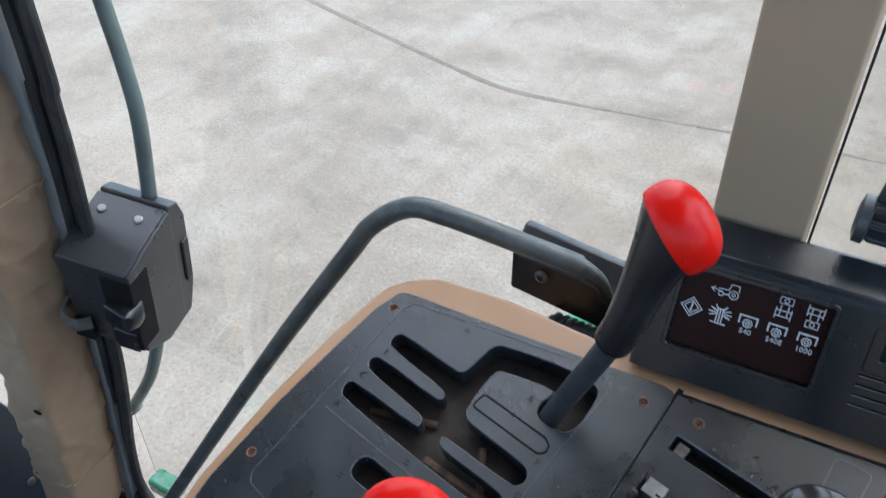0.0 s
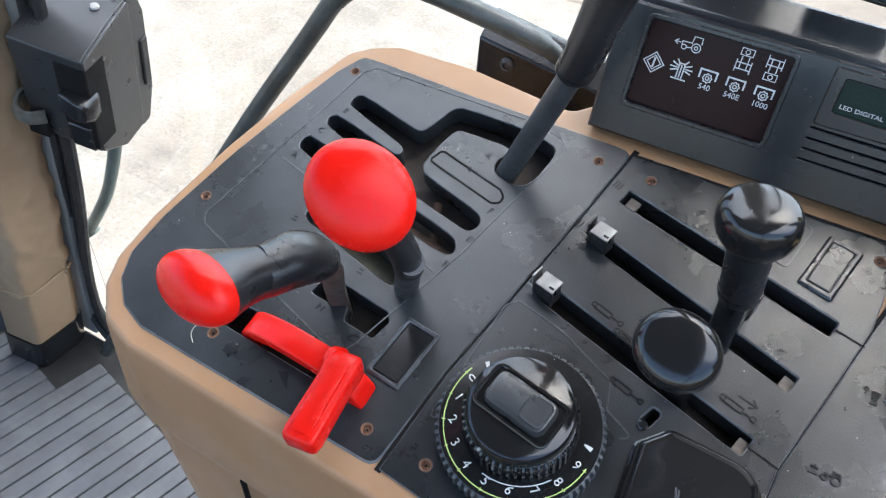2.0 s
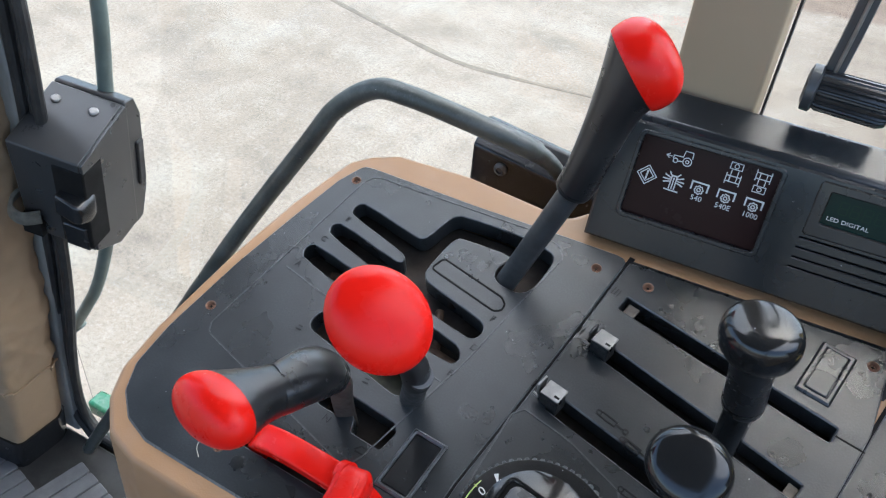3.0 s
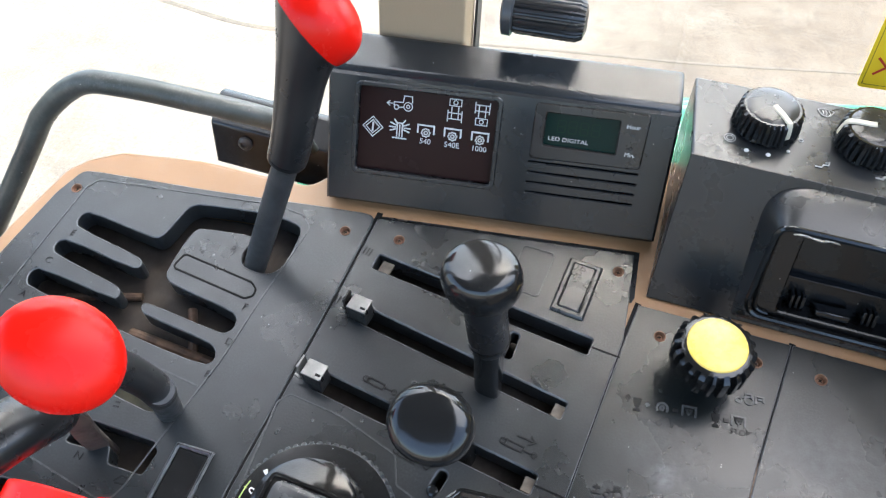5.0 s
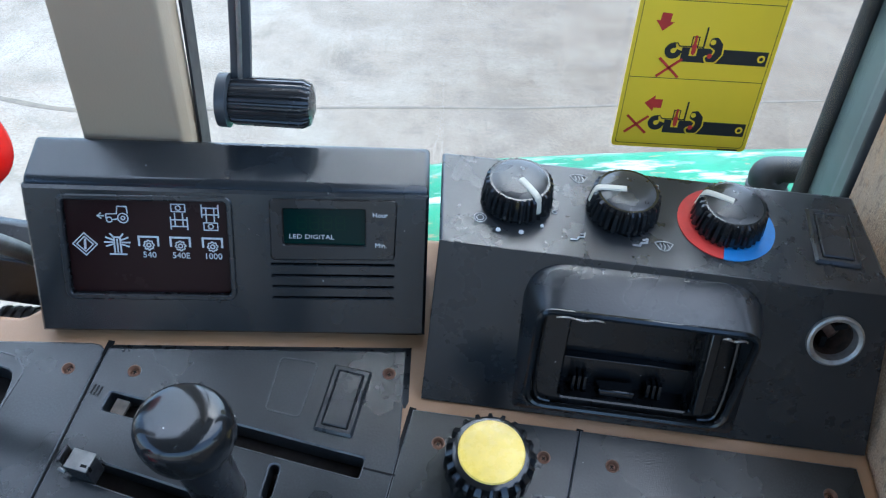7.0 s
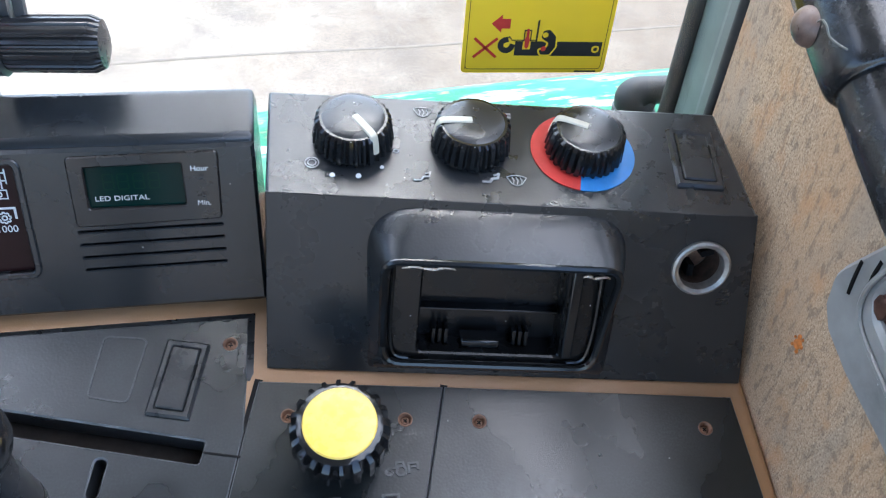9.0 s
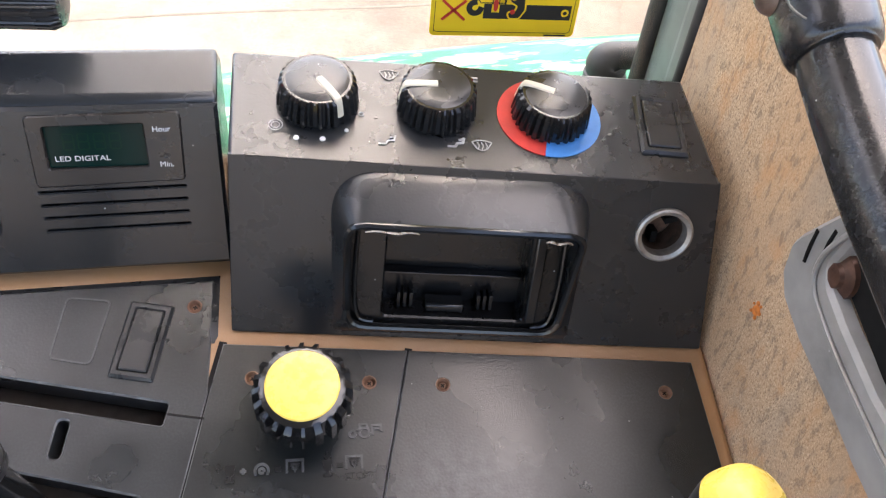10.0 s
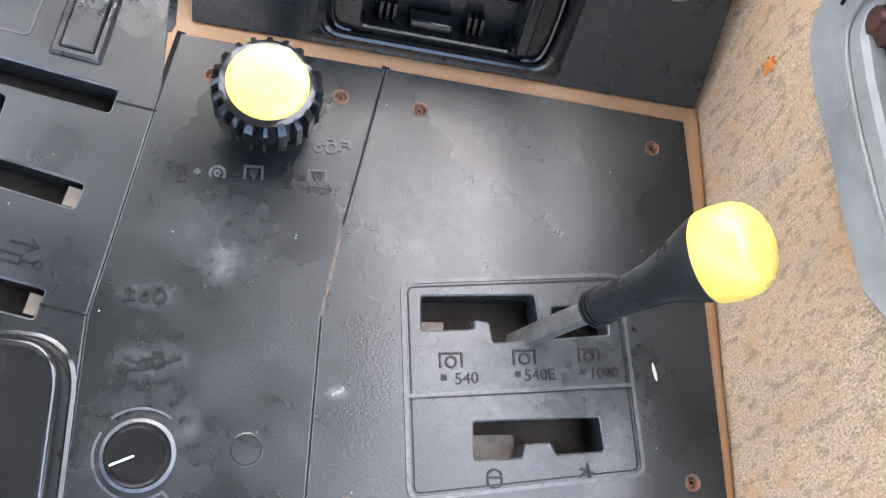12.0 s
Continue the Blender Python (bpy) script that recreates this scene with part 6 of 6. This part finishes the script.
    part("rocker", moved(loft(rings), m), material("grey_rocker", (0.034, 0.036, 0.037), 0.3, blotch=0.15, dust=0.08), d, "dark grey rocker")
    pad = rounded([(0.0022, -0.0070), (0.0155, -0.0070), (0.0155, 0.0070), (0.0022, 0.0070)], 0.004, 5)
    part("rocker_pad", moved(plate(pad, (), 0.041, 0.0452, chamfer=0.0008), m), material("grey_pad", (0.030, 0.031, 0.032), 0.3, blotch=0.15), d, "dark grey thumb pad")


def cover_lid():
    l = thing("cover_lid", CONSOLE.copy(), "shiny black hinged cover lid on the console", "lid")
    out = rounded([(0.2745, -0.170), (0.2728, -0.152), (0.2845, -0.1385), (0.3345, -0.1392), (0.3330, -0.236), (0.281, -0.236)], [0.003, 0.004, 0.006, 0.020, 0.004, 0.004], 8)
    rings = [[(x, y, z) for x, y in grown(out, g)] for z, g in ((-0.002, 0.0025), (0.0004, 0.0025), (0.0012, 0.001), (0.0085, -0.0005), (0.0110, -0.0015), (0.0116, -0.0030), (0.0098, -0.0045))]
    bm = loft(rings, cap=False)
    part("rim", bm, GLOSS, l, smooth=50)
    part("top", plate(grown(out, -0.0043), (), 0.006, 0.0100), GLOSS, l)
    part("symbol", moved(strokes([[(-0.006, 0.006), (-0.003, -0.004)], [(-0.0045, 0.0055), (-0.0015, -0.0045)], [(0.006, 0.004), (0.0015, -0.004)], [(0.0015, -0.004), (-0.001, -0.001)]], 0.0008, 0.0004), pose(0.303, -0.172, 0.0100)), RAISED, l, "raised mark")
    part("catch", blob((0.2785, -0.180, 0.006), (0.003, 0, 0), (0, 0.005, 0), (0, 0, 0.003), 12, 8), BLACK, l, "small oval catch")


def pull_knob():
    k = thing("push_pull_knob", at(0.4000, -0.0465, 0), "toothed black push-pull knob with a yellow top", "knob")
    part("stem", lathe([(0.0085, -0.002), (0.0085, 0.018)], 20), BLACK, k)
    part("toothed_ring", lathe([(0.012, 0.0160), (0.0186, 0.0165), (0.0198, 0.019), (0.0195, 0.0330), (0.0180, 0.0358), (0.0160, 0.0366)], 160, wave=0.0015, teeth=20, wave_from=1), GLOSS, k, "toothed black ring")
    part("top", lathe([(0.0157, 0.034), (0.0156, 0.0368), (0.0150, 0.0375), (0.0120, 0.0379), (0.002, 0.0381)], 40), YELLOW, k, "flat yellow top")


def shaft_lever():
    l = thing("shaft_lever", CONSOLE.copy(), "lever with a flat steel shank, black grip and yellow knob", "lever")
    a, b = Vector((0.5105, -0.1340, -0.003)), Vector((0.5410, -0.1240, 0.1060))
    p = lambda k: a + (b - a) * k
    part("shank", tube([p(-0.12), p(0.1), p(0.42)], 0.0046, 12, 0.55, side=(0.3, 1, 0), flat=4), STEEL, l, "flat worn steel shank")
    part("grip", tube([p(0.40), p(0.44), p(0.60), p(0.66)], [0.0062, 0.0066, 0.0070, 0.0076], 24), GRIP, l, "tapered black grip")
    for k in (0.405, 0.425, 0.445):
        part("ring", tube([p(k), p(k + 0.009)], 0.0074, 20), GRIP, l)
    n = (b - a).normalized()
    u, v, n = frame_of(n + Vector((0.35, 0.0, 0.0)))
    part("neck", flared(p(0.655), b - a, 0.0076, p(0.985) - n * 0.0045, u * 0.0148, v * 0.0148, n, 0.4, 0.35, 1.5), GRIP, l, "flared black neck", smooth=70)
    part("knob", blob(p(0.985), u * 0.0152, v * 0.0152, n * 0.0135, 36, 18, 2.7, lo=-0.36), YELLOW, l, "worn yellow knob", smooth=60)


range_lever()
speed_lever()
park_lever()
hand_lever()
slider_knob([(0.2880, -0.0790, -0.016), (0.2860, -0.0780, 0.055), (0.2795, -0.0720, 0.111)], 0.032, (0.0189, 0.0173, 0.030), "black hydraulic lever with a tall mushroom knob")
slider_knob([(0.2805, -0.1140, -0.016), (0.2751, -0.1127, 0.0335), (0.2721, -0.1379, 0.0878)], 0.044, (0.0192, 0.0172, 0.028), "black hydraulic lever with a low mushroom knob")
slot_stop(0.2060, -0.0500, -15, 0)
slot_stop(0.1935, -0.0945, -14, 1)
hitch_dial()
cover_lid()
pull_knob()
shaft_lever()


# ---- rail, window and rear side ----
def grab_rail():
    r = thing("grab_rail", Matrix(), "worn dark green steel grab rail beside the console", "grab rail")
    part("tube", tube([(-0.435, 0.0, 1.12), (-0.189, 0.037, 1.545), (-0.088, 0.062, 1.712), (-0.062, 0.067, 1.752), (-0.030, 0.070, 1.778), (0.0, 0.073, 1.780), (0.045, 0.082, 1.771), (0.085, 0.096, 1.757), (0.096, 0.103, 1.750)], 0.0083, 16, smooth_n=8), RAIL, r)
    part("flattened_end", tube([(0.094, 0.1018, 1.7512), (0.100, 0.1055, 1.7465), (0.110, 0.112, 1.735), (0.118, 0.118, 1.718)], [0.0083, 0.0081, 0.0068, 0.0045], 16, 0.75, side=(1, 0, 0.3)), RAIL, r, "scuffed flattened end")
    b = thing("rail_bracket", Matrix(), "black steel rail bracket bolted beside the window", "bracket")
    sec = [(0.119, 1.690), (0.119, 1.728), (0.142, 1.742), (0.150, 1.740), (0.150, 1.690)]
    part("plate", loft([[(x, y, z - (x - 0.035) * 0.12) for y, z in sec] for x in (0.035, 0.20)]), BLACK, b, bevel=0.002)
    part("bolt", lathe([(0.0058, 0), (0.0056, 0.002), (0.0030, 0.0034), (0.0028, 0.0018), (0.001, 0.0018)], 16, pose(0.062, 0.119, 1.713, 90)), SHAFT, b, "steel cross-head bolt")
    hose = thing("corrugated_hose", Matrix(), "black corrugated hose under the rail bracket", "hose")
    bm = tube([(0.075, 0.112, 1.665), (0.12, 0.112, 1.668), (0.17, 0.115, 1.66)], 0.014, 14)
    part("core", bm, RUBBER, hose)
    for i in range(12):
        x = 0.078 + 0.0065 * i
        part("rib", tube([(x, 0.112, 1.666), (x + 0.003, 0.112, 1.666)], 0.0165, 14), RUBBER, hose)
    part("fitting", lathe([(0.010, 0), (0.010, 0.006), (0.006, 0.009)], 14, pose(0.108, 0.098, 1.680, 90)), STEEL, hose, "round metal fitting")


def window_crank():
    c = thing("window_latch_handle", Matrix(), "black window latch arm with a ribbed roller handle", "handle")
    part("arm", tube([(0.2645, 0.082, 1.858), (0.2680, 0.083, 1.88), (0.2715, 0.084, 1.94), (0.273, 0.086, 2.05), (0.262, 0.095, 2.16)], 0.0054, 12, 0.6, side=(1, 0, 0), flat=3), ARM, c, "flat black arm")
    part("rib", tube([(0.2685, 0.0785, 1.88), (0.272, 0.0795, 1.94), (0.2735, 0.0815, 2.05)], 0.0012, 8), STEEL, c, "thin bright strip along the arm")
    m = pose(0.2615, 0.078, 1.8705, 0, 90, 0)
    part("roller", lathe([(0.0100, 0.0), (0.0115, 0.004), (0.0118, 0.038), (0.0105, 0.042), (0.006, 0.0435)], 96, m, wave=0.0006, teeth=24, wave_from=1), GRIP, c, "ribbed black roller")
    part("flange", lathe([(0.008, -0.0055), (0.0135, -0.004), (0.0138, 0.001), (0.0120, 0.002)], 28, m), ARM, c)
    mount = part("mount", box(0.244, 0.268, 0.088, 0.112, 2.14, 2.19), BLACK, c, bevel=0.003)


LATCH = rounded([(-0.0034, 0.0030), (-0.0028, 0.0070), (0.0006, 0.0076), (0.0040, 0.0040), (0.0044, -0.0018), (0.0018, -0.0062), (-0.0028, -0.0062), (-0.0042, -0.0036), (-0.0002, -0.0026), (0.0008, 0.0004)], 0.0014, 4)


def warning_sticker():
    s = thing("warning_sticker", axis_pose((0.467, 0.1122, 1.8370), (1, 0, 0), (0, 0, 1)), "yellow warning sticker with hitch pictograms on the window glass", "sticker")
    w, hgt, cell = 0.0765, 0.2140, 0.0428
    part("sheet", plate(rounded([(0, 0), (w, 0), (w, hgt), (0, hgt)], 0.003, 4), (), 0, 0.0003), SIGNYELLOW, s)
    part("border", strokes([rounded([(0.0022, 0.0022), (w - 0.0022, 0.0022), (w - 0.0022, hgt - 0.0022), (0.0022, hgt - 0.0022)], 0.002, 3) + [(0.0022, 0.0022)]], 0.0003, 0.0001, 0.0003), PRINTBLACK, s, "thin black border")
    for k in range(5):
        y = k * cell
        if k:
            part("rule", strokes([[(0.002, y), (w - 0.002, y)]], 0.0003, 0.0001, 0.0003), PRINTBLACK, s, "thin black rule")
        split = k == 2
        pic = part("pictogram", plate([(0.0270, y + 0.0100), (0.0729, y + 0.0096), (0.0729, y + 0.0176), (0.0270, y + 0.0180)], (), 0.0003, 0.0005), PRINTBLACK, s, "black hitch pictogram")
        if split:
            comb = [(0.0045, 0.0100), (0.0255, 0.0100), (0.0255, 0.0180), (0.0195, 0.0180), (0.0195, 0.0145), (0.0150, 0.0145), (0.0150, 0.0180), (0.0118, 0.0180), (0.0118, 0.0132), (0.0062, 0.0138)]
            part("drawbar", plate([(x + 0.002, y + v) for x, v in comb], (), 0.0003, 0.0005), PRINTBLACK, pic, "notched black drawbar")
        jaw = 0.0225 if not split else 0.0085
        part("hook", strokes([arc(jaw, y + 0.0158, 0.0030, 95, 350, 14)], 0.0030, 0.0002, 0.0003), PRINTBLACK, pic)
        part("latch_edge", moved(plate(grown(LATCH, 0.0009), (), 0, 0.00025), pose(0.0437, y + 0.0168, 0.0003)), SIGNYELLOW, pic, "yellow outline")
        part("latch", moved(plate(LATCH, (), 0, 0.0004), pose(0.0437, y + 0.0168, 0.0003)), PRINTBLACK, pic)
        part("latch_hole", blob((0.0422, y + 0.0216, 0.0007), (0.0015, 0, 0), (0, 0.0015, 0), (0, 0, 0.0001), 10, 4), SIGNYELLOW, pic)
        part("hook_red", blob((0.0420, y + 0.0140, 0.0008), (0.0014, 0, 0), (0, 0.0014, 0), (0, 0, 0.0001), 10, 4), PRINTRED, pic, "red hook tip")
        bolt = [(0.0330, 0.0138), (0.0340, 0.0150), (0.0343, 0.0190), (0.0336, 0.0205), (0.0336, 0.0248), (0.0324, 0.0248), (0.0324, 0.0205), (0.0317, 0.0190), (0.0320, 0.0150)]
        part("bolt_edge", plate([(0.0310, y + 0.0135), (0.0350, y + 0.0135), (0.0350, y + 0.0180), (0.0310, y + 0.0180)], (), 0.0004, 0.0006), SIGNYELLOW, pic, "yellow outline")
        part("bolt", plate([(x, y + v) for x, v in bolt], (), 0.0004, 0.0008), PRINTRED, pic, "red bolt")
        part("bolt_line", strokes([[(0.0313, y + 0.0180), (0.0313, y + 0.0240), (0.0347, y + 0.0240), (0.0347, y + 0.0180)], [(0.0225, y + 0.0195), (0.0238, y + 0.0205), (0.0252, y + 0.0186), (0.0375, y + 0.0186)]], 0.0005, 0.0002, 0.0004), PRINTBLACK, pic)
        part("pin_line", strokes([[(0.0378, y + 0.0180), (0.0379, y + 0.0292)]], 0.0009, 0.0002, 0.0004), PRINTBLACK, pic)
        part("eye", lathe([(0.0021, 0.0005), (0.0020, 0.0007), (0.0011, 0.0007), (0.0011, 0.0005)], 16, pose(0.0697, y + 0.0136, 0), cap=False), SIGNYELLOW, pic)
        if not split:
            cx, cy = (0.0117, y + 0.0144) if k == 0 else (0.0222, y + 0.0062)
            part("cross", strokes([[(cx - 0.0056, cy - 0.0050), (cx + 0.0056, cy + 0.0050)], [(cx - 0.0056, cy + 0.0050), (cx + 0.0056, cy - 0.0050)]], 0.0014, 0.0002, 0.0006), PRINTRED, pic, "red cross")
        ax, ay, turn = ((0.0190, y + 0.0275, 180), (0.0150, y + 0.0315, -95), (0.0170, y + 0.0320, -10))[min(k, 2)]
        arrow = [(0.0052, 0), (0, 0.0048), (0, 0.0026), (-0.0044, 0.0026), (-0.0044, -0.0026), (0, -0.0026), (0, -0.0048)]
        part("arrow", moved(plate(arrow, (), 0.0003, 0.0005), pose(ax, ay, 0, 0, 0, turn)), PRINTRED, pic, "red arrow")
    part("code", strokes([[(0.0610, 0.0008), (0.0720, 0.0008)]], 0.0009, 0.0001, 0.0003), PRINTBLACK, s, "tiny print")


def fender():
    f = thing("rear_fender", Matrix(), "glossy green steel rear fender outside the window", "fender")
    rings = []
    for k in range(17):
        x = 0.06 + 0.09 * k
        drop = 0.10 * max(0, (0.36 - x) / 0.3) ** 1.5
        top = 1.700 + 0.06 * min(1, max(0, (x - 0.36) / 0.6)) ** 0.7 - drop
        ring = []
        for y, dz in ((0.155, -0.06), (0.158, -0.005), (0.18, 0.002), (0.24, 0.004), (0.29, 0.0), (0.315, -0.012), (0.325, -0.04), (0.326, -0.45), (0.31, -0.45), (0.31, -0.04), (0.25, -0.02), (0.17, -0.03)):
            ring.append((x, y, top + dz))
        rings.append(ring)
    part("shell", loft(rings), bleached_paint(), f, smooth=60)
    e = thing("rubber_bellows", Matrix(), "black rubber bellows and elbow beside the window frame", "bellows")
    part("elbow", tube([(0.592, 0.170, 1.7800), (0.589, 0.170, 1.7885), (0.600, 0.170, 1.7925), (0.645, 0.171, 1.7930)], [0.0130, 0.0112, 0.0090, 0.0086], 16), RUBBER, e)
    for k in range(9):
        z = 1.733 + 0.0054 * k
        part("bellows_ring", lathe([(0.0105, 0), (0.0136, 0.0012), (0.0138, 0.0034), (0.0105, 0.0052)], 24, pose(0.591, 0.170, z)), RUBBER, e)



def rear_side():
    w = solid("side_lining", loft([[(x, y, z) for y, z in ((-0.62, 1.094), (0.089, 1.094), (0.089, 1.94), (0.0, 1.93), (-0.10, 1.840), (-0.20, 1.80), (-0.62, 1.79))] for x in (0.600, 0.64)]), CARPET, Matrix(), "grey brown speckled carpet lining the cab side", "lining", kind="structure")
    for dy, dz, r in ((0, 0, 0.0026), (0.0016, 0.0034, 0.0013), (-0.0022, -0.0028, 0.0011), (0.0020, -0.0036, 0.0009), (-0.0026, 0.0016, 0.0010), (0.0034, 0.0004, 0.0007), (-0.0006, 0.0046, 0.0008)):
        spot = part("rust_stain", blob((0, 0, 0), (r, r * 0.3, 0), (0, r * 1.3, 0), (0, 0, 0.0004), 9, 4), RUST, w, "orange rust stain")
        spot.matrix_basis = CONSOLE @ axis_pose((0.5996, -0.029 + dy, 0.054 + dz), (0, -1, 0), (0, 0, 1))
    pl = thing("pivot_plate", CONSOLE @ axis_pose((0.599, -0.004, 0), (0, -1, 0), (0, 0, 1)), "worn grey steel pivot plate bolted to the cab side", "plate")
    out = rounded([(0.028, 0.142), (0.0202, 0.1117), (0.0194, 0.1042), (0.0253, 0.0922), (0.035, 0.0868), (0.054, 0.0866), (0.083, 0.0905), (0.105, 0.092), (0.129, 0.096), (0.150, 0.112), (0.170, 0.150),
                   (0.150, 0.150), (0.120, 0.124), (0.088, 0.1170), (0.062, 0.1152), (0.0463, 0.1154), (0.0396, 0.120), (0.0385, 0.132), (0.038, 0.145)], 0.006, 4)
    part("plate", plate(out, (), 0, 0.007, chamfer=0.0018), PLATE, pl)
    part("fold", tube([(0.0360, 0.140, 0.007), (0.0345, 0.120, 0.0072), (0.042, 0.1085, 0.0074), (0.062, 0.1065, 0.0074), (0.088, 0.1085, 0.0074), (0.118, 0.114, 0.0074), (0.150, 0.135, 0.0072)], 0.0022, 8, 0.5), PLATE, pl, "rounded fold of the plate")
    # flat black sheet paints the shaded recess behind the plate
    part("cheek", plate(rounded([(0.043, 0.117), (0.088, 0.1165), (0.12, 0.123), (0.17, 0.150), (0.20, 0.235), (0.20, 0.28), (0.038, 0.150)], 0.004), (), -0.001, 0.0005), PIT, pl, "black sheet for the dark recess behind the plate")
    for k in range(2):
        part("crack", tube([(0.025 + 0.006 * k, 0.122 + 0.009 * k, 0.0070), (0.0275 + 0.005 * k, 0.115 + 0.010 * k, 0.0072), (0.0305 + 0.004 * k, 0.108 + 0.012 * k, 0.0070)], 0.0009, 6), PIT, pl, "dark crack")
    part("bolt", lathe([(0.0092, 0.0), (0.0090, 0.0035), (0.0052, 0.0050), (0.0048, 0.0068), (0.002, 0.0076)], 20, pose(0.042, 0.118, -0.001)), material("brown_bolt", (0.10, 0.05, 0.035), 0.4, 0.5, blotch=0.4, blotch_size=0.005), pl, "rusty round bolt")
    r = thing("tilt_arm", CONSOLE.copy(), "chipped black steel tube arm with a collar", "arm")
    part("tube", tube([(0.575, 0.06, 0.192), (0.575, 0.019, 0.185), (0.575, -0.009, 0.180), (0.575, -0.047, 0.176), (0.577, -0.082, 0.173), (0.58, -0.15, 0.168)], 0.0125, 18), ROD, r)
    part("collar", tube([(0.575, 0.07, 0.194), (0.575, 0.034, 0.188), (0.575, 0.006, 0.183), (0.575, 0.000, 0.182)], [0.0165, 0.0168, 0.0160, 0.0135], 20), ROD, r, "chipped collar")
    part("knob", blob((0.56, 0.0255, 0.1846), (0.0062, 0, 0), (0, 0.0072, 0.002), (0, -0.002, 0.0066), 18, 12), material("brown_painted_knob", (0.13, 0.085, 0.065), 0.35, blotch=0.5, blotch_size=0.006, specks=0.3), r, "round chipped brown knob")
    part("wire", tube([(0.556, 0.0187, 0.1923), (0.554, 0.0147, 0.1967), (0.554, 0.0112, 0.197), (0.555, 0.0092, 0.1951), (0.556, 0.0054, 0.1955), (0.557, 0.0013, 0.1969)], 0.00035, 6, smooth_n=6), LOOP, r, "bent loose wire")


grab_rail()
window_crank()
warning_sticker()
fender()
rear_side()


def lower_left():
    k = thing("release_knob", pose(-0.405, -0.232, 1.102), "small red plastic release knob on the cab floor", "knob")
    part("stem", lathe([(0.006, 0), (0.006, 0.02)], 12), BLACK, k)
    part("knob", blob((0, 0, 0.03), (0.016, 0, 0), (0, 0.016, 0), (0, 0, 0.014), 20, 12), RED, k, "red knob")

    d = thing("side_dash", Matrix(), "dark blue grey plastic dash side beside the door post", "dash panel")
    sec = rounded([(-0.50, 1.42), (-0.10, 1.40), (-0.042, 1.355), (-0.017, 1.28), (-0.030, 1.099), (-0.50, 1.099)], [0.01, 0.03, 0.03, 0.03, 0.004, 0.004], 5)
    part("cover", loft([[(x, y, z) for y, z in sec] for x in (-0.66, -0.60)]), DASH, d, bevel=0.003)
    part("screw", lathe([(0.0065, 0.0), (0.006, 0.0025), (0.002, 0.003)], 14, pose(-0.60, -0.046, 1.173, 0, 90, 0)), STEEL, d, "steel screw")

    b = thing("green_step_bracket", Matrix(), "small green painted steel bracket at the foot of the door", "bracket")
    part("angle", box(-0.500, -0.450, 0.055, 0.085, 1.095, 1.122), GREEN, b, bevel=0.006)


lower_left()
